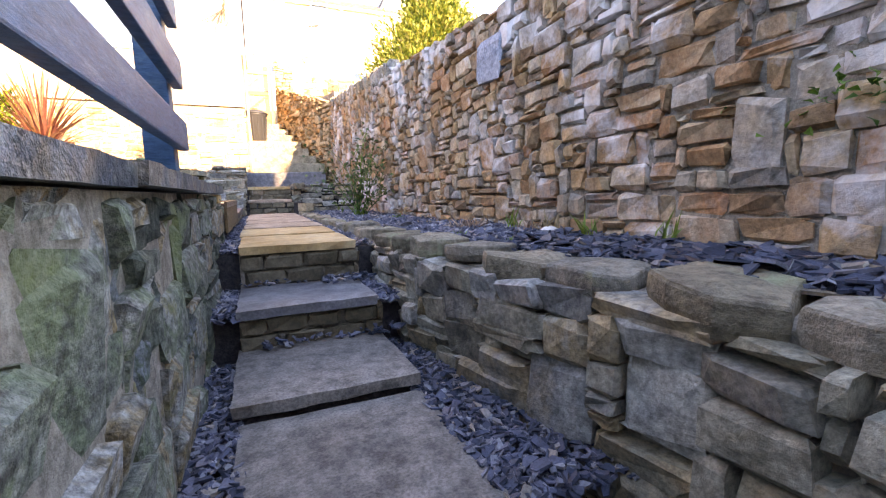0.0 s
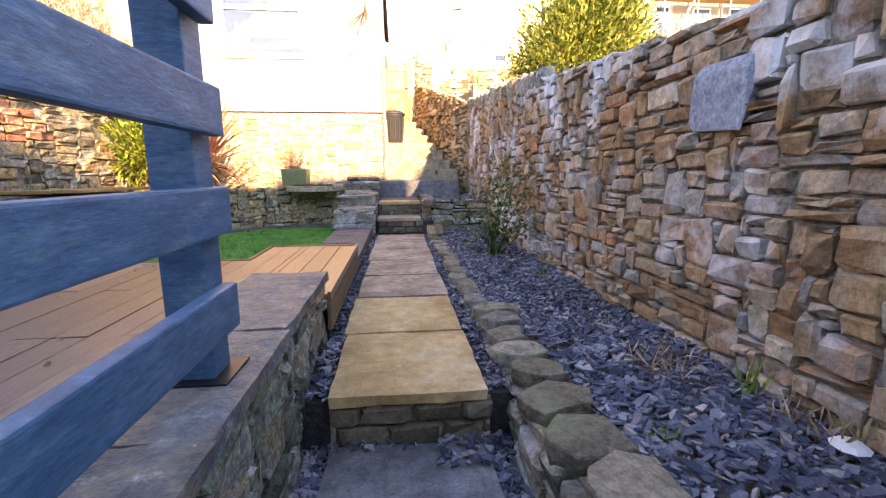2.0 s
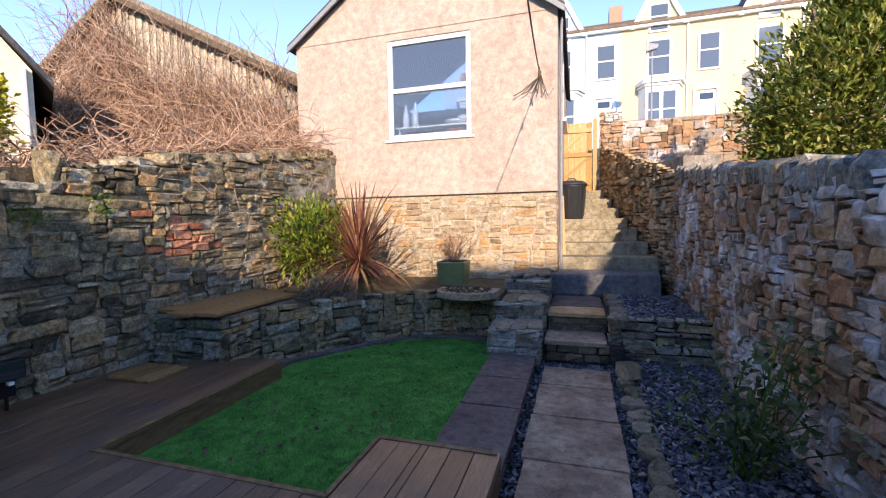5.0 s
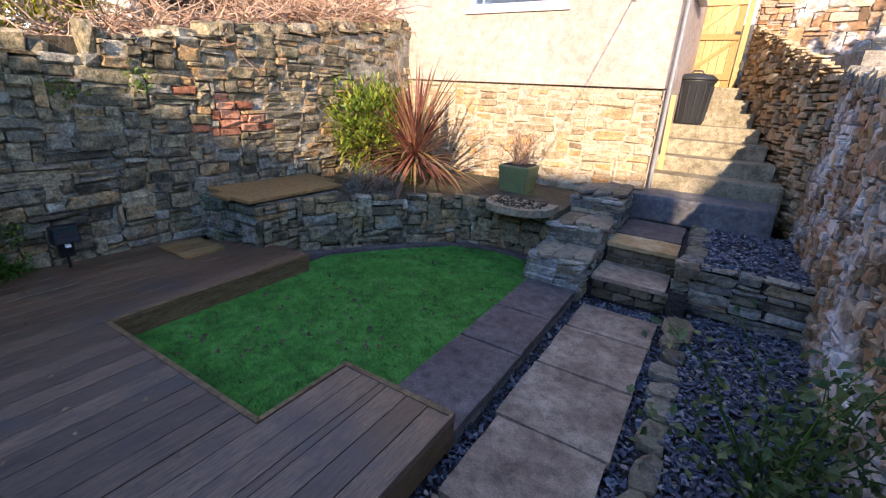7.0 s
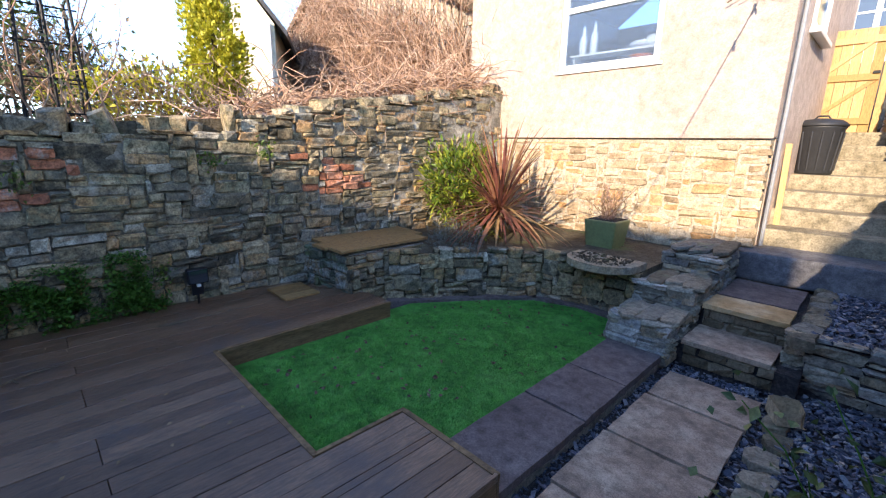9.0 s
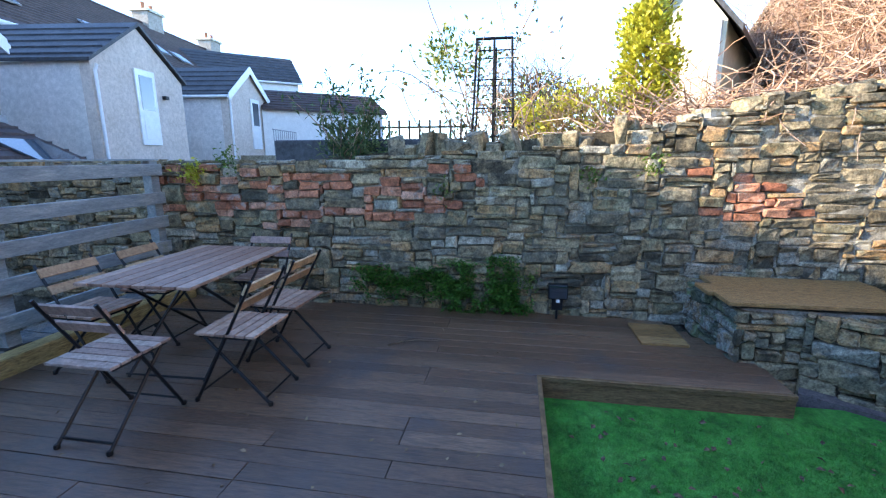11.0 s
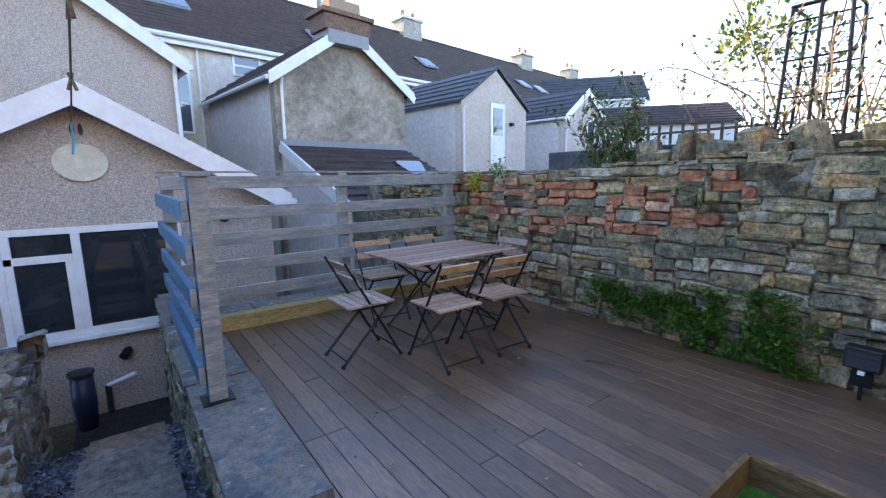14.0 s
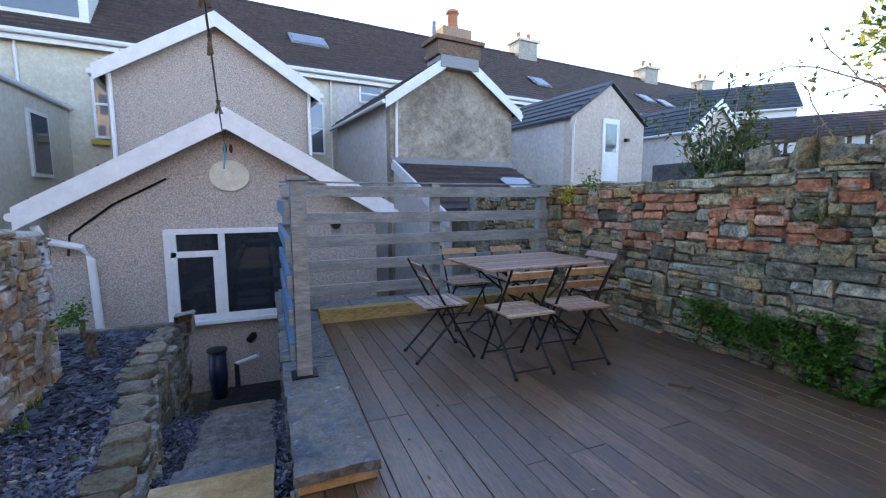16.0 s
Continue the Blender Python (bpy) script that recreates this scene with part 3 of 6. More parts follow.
def riser(y, z0, z1, seed, x0=-0.10, x1=0.52):
    rng = random.Random(seed)
    rows = 2
    h = (z1 - z0) / rows
    for r in range(rows):
        x = x0 - (0.1 if r else 0.0)
        while x < x1 - 0.03:
            w = rng.uniform(0.15, 0.22)
            a, b = max(x, x0), min(x + w, x1)
            if b - a > 0.03:
                ob = part("step_block", block_mesh(rng.randrange(24), M_RISER["object"]), None, path)
                ob.matrix_basis = Matrix.Translation(((a + b) / 2, y + 0.04, z0 + (r + 0.5) * h)) @ pose(0, 0, 0, 0, 0, 180) @ Matrix.Diagonal((b - a - 0.008, 0.11, h - 0.007, 1))
            x += w
    part("riser_mortar", box(x0, x1, y + 0.012, y + 0.06, z0, z1 - 0.002), M_MORTAR, path)


for k, (y, a, b) in enumerate([(2.475, 1.0, 1.175), (1.985, 0.81, 0.963), (0.765, 0.57, 0.74), (0.155, 0.36, 0.525), (6.975, 1.22, 1.39), (7.43, 1.42, 1.59)]):
    riser(y, a, b, 20 + k)

# ---- the left retaining wall with slate coping ----
wall_l = thing("retaining_wall_left", "rough mossy rubble retaining wall under slate coping", "stone wall", kind="structure")
part("wall_core", box(-0.56, -0.225, -1.3, 3.08, 0.0, 1.49), M_MORTAR, wall_l)
stone_wall(wall_l, (-0.235, 3.08), (-0.235, -1.2), lambda s: 0.1, lambda s: 1.47, M_MOSS, (0, 3.4), seed=4, cell=0.055, widths=(2, 7), heights=(1, 3), proud=0.04, joint=0.0, limit=280, big=0.14)


def lumpy(y, z):
    """How far the smeared rubble face stands out of the wall."""
    d, c = noise.voronoi(Vector((y / 0.24, z / 0.15, 0.4)))
    n = noise.noise_vector(c[0] * 3.1)
    slope = (y / 0.24 - c[0].x) * n.x + (z / 0.15 - c[0].y) * n.y
    edge = min(1.0, (d[1] - d[0]) * 4)
    return -0.035 + edge * (0.045 + 0.035 * n.z + 0.06 * slope) + 0.02 * noise.fractal(Vector((y * 8, z * 8, 2)), 0.7, 2, 4)


rows_z, rows_y = 76, 215
vs = [(-0.238 + lumpy(3.08 - 0.02 * i, 0.02 * j), 3.08 - 0.02 * i, 0.02 * j - 0.01) for j in range(rows_z) for i in range(rows_y)]
fs = [(j * rows_y + i + 1, j * rows_y + i, (j + 1) * rows_y + i, (j + 1) * rows_y + i + 1) for j in range(rows_z - 1) for i in range(rows_y - 1)]
part("pointing", from_arrays("pointing", vs, fs), M_FACE, wall_l, "smeared mossy mortar pointing")
stone_wall(wall_l, (-0.22, 3.075), (-0.56, 3.075), lambda s: 1.15, lambda s: 1.43, M_MOSS, (0, 1), seed=41, proud=0.02)
y, k = -0.9, 0
for length in (0.62, 0.55, 0.70, 0.75, 0.60, 0.83):
    slab(wall_l, -0.565 + 0.01 * (k % 2), -0.172 - 0.008 * (k % 3), y, y + length - 0.008, 1.545 + 0.004 * (k % 2), M_CAP, thick=0.05, seed=60 + k, name="coping_slate")
    y, k = y + length, k + 1
part("end_block", box(-0.55, -0.20, 2.9, 3.125, 1.442, 1.494, bevel=0.01), M_YSLAB, wall_l, "pale yellow bedding stone")

# ---- the raised slate bed and its wall ----
bed = thing("bed_wall", "low dry-stone wall edging the raised slate bed", "stone wall", kind="structure")
stone_wall(bed, (0.63, 1.85), (0.63, 3.4), lambda s: 0.7, lambda s: 1.2, M_OLD, (0, 2), seed=7, joint=0.0, proud=0.045, limit=110, widths=(3, 9), heights=(1, 2))
stone_wall(bed, (0.88, 0.6), (0.63, 1.87), lambda s: 0.3, lambda s: 1.2, M_OLD, (0, 2.2), seed=8, joint=0.0, proud=0.045, limit=180, widths=(3, 9), heights=(1, 3))
stone_wall(bed, (0.86, -0.95), (0.88, 0.62), lambda s: 0.1, lambda s: 1.2, M_OLD, (0, 2), seed=9, proud=0.05, limit=60)
part("bed_core", prism([(0.66, 3.4), (1.53, 3.4), (1.53, 0.6), (2.6, 0.6), (2.6, -0.72), (0.90, -0.72), (0.91, 0.6), (0.66, 1.87)], 1.2, "z", 0.0), M_MORTAR, bed)
part("bed_core", box(0.60, 1.53, 3.4, 7.12, 0.6, 1.2), M_SOIL, bed)


def flat_stone(parent, cx, cy, z, lx, ly, th, rz, material, seed, name="cap_stone"):
    rng = random.Random(seed)
    n = 9
    ring = []
    for k in range(n):
        a = math.tau * k / n
        c, s = math.cos(a), math.sin(a)
        q = 1 / max(abs(c), abs(s)) ** 0.85
        q *= rng.uniform(0.78, 1.10)
        ring.append((c * q * lx / 2, s * q * ly / 2))
    bm = bmesh.new()
    levels = [(0.93, -th), (1.0, -th * 0.6), (0.985, -th * 0.12), (0.95, -th * 0.02), (0.5, 0.004)]
    rows = [[bm.verts.new((x * f, y * f, zz + 0.28 * th * noise.noise(Vector((x * 9 + seed, y * 9, f * 3))))) for x, y in ring] for f, zz in levels]
    for u, v in zip(rows, rows[1:]):
        for k in range(n):
            bm.faces.new((u[k], u[(k + 1) % n], v[(k + 1) % n], v[k]))
    bm.faces.new(rows[-1])
    bm.faces.new(rows[0][::-1])
    ob = part(name, bm, material, parent)
    ob.matrix_basis = pose(cx, cy, z, rng.uniform(-2, 2), rng.uniform(-2, 2), rz)
    return ob


rng = random.Random(11)
M_CAPST = pair("cap_sandstone", [(0.0, (0.15, 0.12, 0.08)), (0.4, (0.25, 0.205, 0.14)), (0.7, (0.34, 0.28, 0.20)), (1.0, (0.21, 0.19, 0.155))], scale=3, blend=0.8, grain_amount=0.36, dist=0.03, bump=0.9, bump_scale=16, stain=(0.2, 0.22, 0.13), stain_scale=4)
for k, (cx, cy, lx, ly, rz) in enumerate([(0.98, -0.66, 0.24, 0.30, 0), (1.0, -0.34, 0.26, 0.30, 0), (1.0, 0.0, 0.28, 0.34, 3), (0.99, 0.33, 0.27, 0.30, 6), (0.97, 0.66, 0.30, 0.34, 6), (0.92, 0.98, 0.26, 0.28, 14), (0.86, 1.27, 0.29, 0.28, 10),
                                          (0.80, 1.55, 0.25, 0.26, 12), (0.745, 1.82, 0.28, 0.26, 8), (0.72, 2.08, 0.24, 0.24, 0), (0.71, 2.32, 0.27, 0.22, 5), (0.72, 2.54, 0.22, 0.20, -6), (0.71, 2.75, 0.25, 0.20, 3), (0.70, 2.96, 0.20, 0.20, 0), (0.72, 3.17, 0.24, 0.20, 8), (0.74, 3.37, 0.28, 0.18, 4)]):
    flat_stone(bed, cx, cy, 1.262 + rng.uniform(-0.01, 0.012), lx, ly, rng.uniform(0.06, 0.10), rz, M_CAPST["object"], 100 + k)
y, k = 3.5, 0
while y < 6.95:
    w = rng.uniform(0.16, 0.34)
    flat_stone(bed, 0.645 + rng.uniform(-0.02, 0.02), y + w / 2, 1.235 + rng.uniform(0, 0.02), rng.uniform(0.13, 0.19), w, 0.07, rng.uniform(-6, 6), M_CAPST["object"], 140 + k, "edging_stone")
    y, k = y + w + 0.01, k + 1
while y < 8.6:
    w = rng.uniform(0.14, 0.22)
    flat_stone(bed, 0.63 + rng.uniform(-0.02, 0.02), y + w / 2, 1.66 + rng.uniform(0, 0.02), rng.uniform(0.15, 0.2), w, 0.09, rng.uniform(-6, 6), M_CAPST["object"], 170 + k, "edging_stone")
    y, k = y + w + 0.01, k + 1


def bed_left(y):
    return 0.72 if y > 1.85 else min(0.98, 0.72 + 0.21 * (1.85 - y))


chips("slate_chippings", scatter(0.7, 2.5, -0.68, 3.0, 1.235, 15500, 1, lambda x, y: x > bed_left(y) + 0.10 and (x < 1.53 or y < 0.6) and y + 0.5 * noise.noise(Vector((x * 3, y * 3, 0))) > 1.35), M_SLATE, "plum and blue-grey slate chippings on the raised bed", seed=1)
chips("slate_chippings", scatter(0.8, 2.5, -0.68, 2.0, 1.235, 13000, 42, lambda x, y: x > bed_left(y) + 0.10 and (x < 1.53 or y < 0.6) and y + 0.5 * noise.noise(Vector((x * 3, y * 3, 0))) <= 1.45), M_SLATEB, "small blue-black slate chippings on the raised bed", seed=42)
chips("slate_chippings", scatter(0.8, 2.5, -0.6, 2.0, 1.25, 3600, 41, lambda x, y: x > bed_left(y) + 0.16 and (x < 1.50 or y < 0.58) and y < 1.3 + x * 0.3), M_SLATEB, "larger flat blue-black slates on the raised bed", size=(0.06, 0.12), seed=41, tilt=14)
chips("slate_chippings", scatter(0.70, 1.53, 3.0, 7.1, 1.215, 7500, 2), M_SLATE, "plum and blue-grey slate chippings beside the path", size=(0.025, 0.055), seed=2)
chips("slate_chippings", scatter(0.66, 1.46, 7.14, 8.7, 1.635, 2200, 3), M_SLATE, "plum slate chippings on the upper bed", size=(0.03, 0.06), seed=3)
chips("slate_chippings", scatter(-0.20, -0.09, 2.5, 7.0, 1.18, 900, 4) + scatter(0.49, 0.62, 2.5, 7.0, 1.18, 1000, 5) + scatter(-0.10, 0.5, 6.7, 6.97, 1.18, 250, 14), M_SLATE, "slate chippings packed between slabs and walls", size=(0.02, 0.05), seed=4)
chips("slate_chippings", scatter(-0.25, -0.085, 0.76, 1.95, 0.765, 1000, 6) + scatter(0.48, 0.68, 0.76, 1.95, 0.765, 1300, 7) + scatter(0.6, 0.86, 0.76, 1.4, 0.745, 700, 16) + scatter(-0.25, -0.085, 0.17, 0.76, 0.545, 450, 17) + scatter(0.48, 0.86, 0.17, 0.76, 0.545, 1100, 18) + scatter(-0.25, -0.1, 1.95, 2.5, 0.97, 420, 8) + scatter(0.49, 0.66, 1.95, 2.5, 0.975, 460, 9)
      + scatter(-0.1, 0.6, 1.9, 1.98, 0.84, 60, 10) + scatter(0.3, 0.58, 2.3, 2.46, 1.015, 50, 11) + scatter(-0.1, 0.58, 2.42, 2.47, 1.012, 45, 12), M_SLATE, "slate chippings along the step edges", size=(0.02, 0.055), seed=5)

upper = thing("upper_bed_wall", "low stone wall holding the upper slate bed", "stone wall", kind="structure")
part("bed_core", box(0.56, 1.5, 7.16, 8.75, 1.0, 1.62), M_SOIL, upper)
stone_wall(upper, (1.5, 7.15), (0.54, 7.15), lambda s: 1.22, lambda s: 1.66, M_OLD, (0, 2), seed=14, proud=0.05, widths=(3, 8), heights=(1, 2))

# ---- the right boundary wall ----
wall_r = thing("wall_east", "tall random-rubble sandstone boundary wall with white lime streaks", "stone wall", kind="structure")


def right_top(y):
    return 2.38 + 0.1 * y


part("wall_core", prism([(0.63, 0.3), (9.0, 0.3), (9.0, right_top(9.0) - 0.03), (0.63, right_top(0.63) - 0.03)], 0.42, "x", 1.522), M_MORTAR, wall_r)
ob = part("blue_stone", block_mesh(2, M_BLUE), None, wall_r, "large blue-grey granite stone")
ob.matrix_basis = pose(1.505, 2.645, 2.33, 0, -5, 90) @ Matrix.Diagonal((0.31, 0.07, 0.27, 1))
stone_wall(wall_r, (1.95, 0.61), (1.53, 0.61), lambda s: 1.12, lambda s: right_top(0.6), M_WALL, (0, 1), seed=24, limit=40)
stone_wall(wall_r, (1.525, 0.6), (1.505, 4.4), lambda s: 1.12, lambda s: right_top(s + 0.6), M_WALL, (0, 2.6), seed=21, cell=0.042, reserve=[(1.91, 2.19, 2.21, 2.45)], proud=0.04, joint=0.013, limit=300, heights=(1, 3), widths=(2, 6), big=0.07, tilt=3.5)
stone_wall(wall_r, (1.505, 4.4), (1.48, 9.0), lambda s: 1.12, lambda s: right_top(4.4 + s), M_WALL, (0, 1.2), seed=22, cell=0.042, proud=0.045, joint=0.013, limit=60, heights=(1, 3), widths=(2, 5), big=0.07, tilt=4)
for k in range(22):
    y0 = 0.6 + k * 0.392
    part("capping", prism([(1.50, right_top(y0) - 0.02), (1.56, right_top(y0) + 0.035), (2.05, right_top(y0) + 0.05), (2.05, right_top(y0) - 0.04)], 0.395, "y", y0), M_CEMENT, wall_r)
rng = random.Random(29)
y = 4.9
while y < 9.0:
    w = rng.uniform(0.035, 0.085)
    ob = part("coping_stone", block_mesh(rng.randrange(24), M_OLD["object"]), None, wall_r)
    ob.matrix_basis = pose(1.53, y + w / 2, right_top(y) - 0.015, rng.uniform(-5, 5), rng.uniform(-12, 12), 90 + rng.uniform(-8, 8)) @ Matrix.Diagonal((w * 1.1, 0.14, rng.uniform(0.12, 0.21), 1))
    y += w
# the wall beside the upper steps, narrowing to the gate
part("wall_core", prism([(1.56, 9.0), (2.0, 9.0), (1.2, 12.1), (0.72, 12.0)], 3.2, "z", 0.3), M_MORTAR, wall_r)
stone_wall(wall_r, (1.50, 8.95), (0.70, 12.0), lambda s: 1.6 + 0.3 * s, lambda s: 3.3 + 0.28 * s, M_WARM, (0, 0), seed=23, proud=0.09, limit=0, widths=(2, 5), heights=(1, 2), joint=0.02)

# ---- the upper steps ----
steps = thing("garden_steps", "worn concrete steps with a rough stone bottom step", "steps", kind="structure")
bm = box(-0.16, 1.28, 8.66, 9.2, 1.62, 1.93, bevel=0.03)
for v in bm.verts:
    v.co += 0.025 * noise.noise_vector(v.co * 4)
part("step", bm, M_DARKSLAB, steps, "rough-hewn grey stone step")
for k in range(1, 8):
    bm = box(-0.12, 1.42 - 0.1 * k, 8.72 + 0.42 * k, 9.35 + 0.42 * k + 0.2, 1.3, 1.93 + 0.188 * k, bevel=0.02)
    part("step", bm, M_CONC, steps)
solo("landing", box(-0.3, 1.0, 11.9, 14.0, 1.3, 3.245), M_CONC, "concrete landing by the gate", "landing", kind="structure")
gate = thing("garden_gate", "new ledged and braced pine gate, closed", "gate", at=(-0.22, 12.0, 3.25))
for k in range(6):
    part("board", box(0.118 * k, 0.118 * k + 0.114, 0.03, 0.05, 0, 1.42, bevel=0.004), M_GATE, gate)
for z in (0.12, 0.72, 1.22):
    part("ledge", box(0.0, 0.70, 0.0, 0.03, z, z + 0.09, bevel=0.005), M_GATE, gate)
for z in (0.21, 0.81):
    part("brace", prism([(0.02, z), (0.10, z), (0.68, z + 0.42 + 0.08), (0.60, z + 0.42 + 0.08)], 0.025, "y", 0.004), M_GATE, gate)
part("latch", box(0.62, 0.70, -0.02, 0.0, 0.80, 0.84, bevel=0.005), M_BLACK, gate)
post = thing("gate_post", "square pine gate post", "gate post", at=(0.50, 12.0, 3.24))
part("post", box(0, 0.08, 0, 0.08, 0, 1.5, bevel=0.006), M_GATE, post)
pier = thing("gate_pier", "brown stone pier beside the gate", "pier", kind="structure")
part("pier_core", box(0.66, 1.06, 12.06, 12.7, 3.0, 4.86), M_MORTAR, pier)
stone_wall(pier, (1.07, 12.05), (0.63, 12.05), lambda s: 3.2, lambda s: 4.85, M_WALL, (0, 0), seed=31, limit=0, heights=(1, 2), widths=(2, 5))
lane = thing("lane_wall", "old stone wall above the gardens", "stone wall", kind="structure")
part("lane_core", box(1.06, 12.0, 14.5, 15.0, 3.0, 5.15), M_MORTAR, lane)
stone_wall(lane, (12.0, 14.48), (1.06, 14.48), lambda s: 3.2, lambda s: 5.15, M_WALL, (0, 0), seed=32, limit=0, cell=0.08, widths=(2, 6), heights=(1, 3))


# ---- the left boundary wall ----
def left_top(y):
    if y < 4.8:
        return 2.90 + 0.05 * max(0.0, y - 2.0)
    return 3.18 + 0.155 * (y - 5.0)


def red_patch(s, z, rng):
    y = 9.0 - s
    n = noise.noise(Vector((y * 1.1, z * 2.6, 3.3)))
    return (0.1 < y < 3.75 and 2.15 + 0.1 * max(0.0, y - 2.0) < z < 2.78 and n > -0.2 and rng.random() < 0.62) or (4.6 < y < 7.2 and 2.35 < z < 2.75 and n > 0.25 and rng.random() < 0.6)


wall_w = thing("wall_west", "old pennant rubble boundary wall patched with red brick", "stone wall", kind="structure")
part("wall_core", prism([(-2.5, 0.2), (9.0, 0.2), (9.0, left_top(9) - 0.05), (4.85, left_top(4.85) - 0.08), (4.7, left_top(4.7) - 0.05), (2.0, left_top(2) - 0.05), (-2.5, left_top(0) - 0.05)], -0.4, "x", -3.648), M_WMORTAR, wall_w)
stone_wall(wall_w, (-3.70, 9.0), (-3.65, 5.0), lambda s: 1.4, lambda s: left_top(9 - s), M_WEST, (0, 0), seed=51, cell=0.042, proud=0.075, joint=0.009, tilt=6, limit=0, widths=(3, 10), heights=(1, 3), big=0.05, bricks=red_patch)
stone_wall(wall_w, (-3.65, 5.0), (-3.63, -2.0), lambda s: 1.3, lambda s: left_top(5 - s), M_WEST, (0.2, 4.3), seed=52, cell=0.042, proud=0.075, joint=0.009, tilt=6, limit=300, widths=(3, 10), heights=(1, 3), big=0.05, bricks=lambda s, z, r: red_patch(s + 4.0, z, r))
rng = random.Random(5)
y = 2.6
while y < 8.8:
    w = rng.uniform(0.07, 0.24)
    if rng.random() < 0.78:
        h = rng.uniform(0.08, 0.27) if y < 5 else rng.uniform(0.06, 0.16)
        ob = part("coping_stone", block_mesh(rng.randrange(24), M_WEST["object"]), None, wall_w)
        ob.matrix_basis = pose(-3.80 + rng.uniform(-0.05, 0.05), y + w / 2, left_top(y) + h * 0.32, rng.uniform(-8, 8), rng.uniform(-12, 12), -90 + rng.uniform(-25, 25)) @ Matrix.Diagonal((w, 0.22, h, 1))
    y += w

# ---- deck ----
deck = thing("deck", "weathered dark-brown timber deck with grooved boards", "deck", kind="structure")
rng = random.Random(77)
DECK_Z, BW = 1.44, 0.1245


def board(x0, x1, y0, y1):
    return part("deck_board", box(x0 + 0.002, x1 - 0.002, y0 + 0.002, y1 - 0.002, DECK_Z - 0.028, DECK_Z + rng.uniform(-0.001, 0.002), bevel=0.003), M_DECK, deck)


x = -3.60
while x < -0.57:
    x1 = min(x + BW, -0.565)
    mid = (x + x1) / 2
    if mid < -2.35:
        end = 5.65 - max(0.0, (-2.75 - mid)) * 0.55
    elif mid < -0.87:
        end = 4.05
    else:
        end = 4.61
    cuts = [0.42]
    joint = rng.choice((1.9, 2.6, 3.3))
    if end - joint > 0.6:
        cuts.append(joint)
    cuts.append(end)
    for a, b in zip(cuts, cuts[1:]):
        board(x, x1, a, b)
    x = x1
for k in range(3):
    board(-0.565 + k * 0.128, -0.565 + (k + 1) * 0.128, 3.085, 4.61)
part("groove_strip", box(-0.186, -0.168, 3.085, 4.612, DECK_Z - 0.03, DECK_Z + 0.012, bevel=0.003), M_DECK, deck)
for x0, x1, y0, y1 in ((-0.19, -0.172, 3.085, 4.61), (-0.87, -0.172, 4.612, 4.632), (-0.888, -0.868, 4.05, 4.63), (-2.36, -0.89, 4.052, 4.072), (-2.362, -2.342, 4.07, 5.65)):
    part("fascia", box(x0, x1, y0, y1, DECK_Z - 0.19, DECK_Z - 0.030, bevel=0.003), M_FASCIA, deck)
for x0, x1, y0, y1 in ((-0.872, -0.172, 4.60, 4.635), (-2.36, -0.87, 4.045, 4.076), (-2.362, -2.33, 4.06, 5.65), (-0.89, -0.865, 4.06, 4.63)):
    part("edge_strip", box(x0, x1, y0, y1, DECK_Z - 0.029, DECK_Z + 0.006, bevel=0.003), M_FASCIA, deck)
part("deck_core", box(-3.6, -2.38, 0.4, 5.0, 1.0, 1.40), M_SOIL, deck)
part("deck_core", box(-2.38, -0.58, 0.4, 4.03, 1.0, 1.40), M_SOIL, deck)
part("deck_core", box(-0.85, -0.21, 3.1, 4.6, 1.0, 1.40), M_SOIL, deck)
# The bright yellow holds the patch of sun on this timber in its colour.
solo("timber_sleeper", box(-3.55, -0.58, 0.33, 0.47, 1.40, 1.575, bevel=0.012), surface("sunlit_timber", [(0.3, (0.32, 0.215, 0.075)), (0.7, (0.55, 0.40, 0.17))], scale=3, grain=40, grain_amount=0.4, stretch=(1, 6, 6)),
     "timber sleeper along the deck edge, coloured as if sunlit", "sleeper")
south = thing("wall_south", "rubble wall under the south edge of the deck", "stone wall", kind="structure")
part("wall_core", box(-3.6, -0.2, 0.02, 0.33, 0.0, 1.52), M_MORTAR, south)
x, k = -3.5, 0
for w in (0.62, 0.7, 0.58, 0.66, 0.42):
    slab(south, x, x + w - 0.01, 0.0, 0.325, 1.57, M_CAP, seed=200 + k, name="coping_slate")
    x, k = x + w, k + 1

# ---- lawn, kerb, low curved wall, planted bed ----
lawn = solo("lawn", prism([(-2.5, 4.0), (-0.6, 4.0), (-0.60, 6.9), (-0.72, 7.35), (-1.6, 7.4), (-2.1, 6.9), (-2.5, 6.3)], 0.06, "z", 1.225), M_GRASS, "bright green artificial lawn with a few dead leaves", "lawn", kind="structure")
rng = np.random.default_rng(8)
vs, fs = [], []
for x, y in zip(rng.uniform(-2.28, -0.62, 26000), rng.uniform(4.08, 7.3, 26000)):
    if y > 6.2 and x < -2.28 + (y - 6.2) * 0.62:
        continue
    a, h, b = rng.uniform(0, math.tau), rng.uniform(0.010, 0.022), len(vs)
    vs += [(x - 0.003 * math.cos(a), y - 0.003 * math.sin(a), 1.284), (x + 0.003 * math.cos(a), y + 0.003 * math.sin(a), 1.284), (x + rng.normal(0, 0.008), y + rng.normal(0, 0.008), 1.284 + h)]
    fs.append((b, b + 1, b + 2))
tagged(part("grass_blades", from_arrays("blades", vs, fs), M_GRASS, lawn), kind="stuff")
kerb = thing("lawn_kerb", "broad purple-grey stone slabs edging the lawn", "kerb", kind="structure")
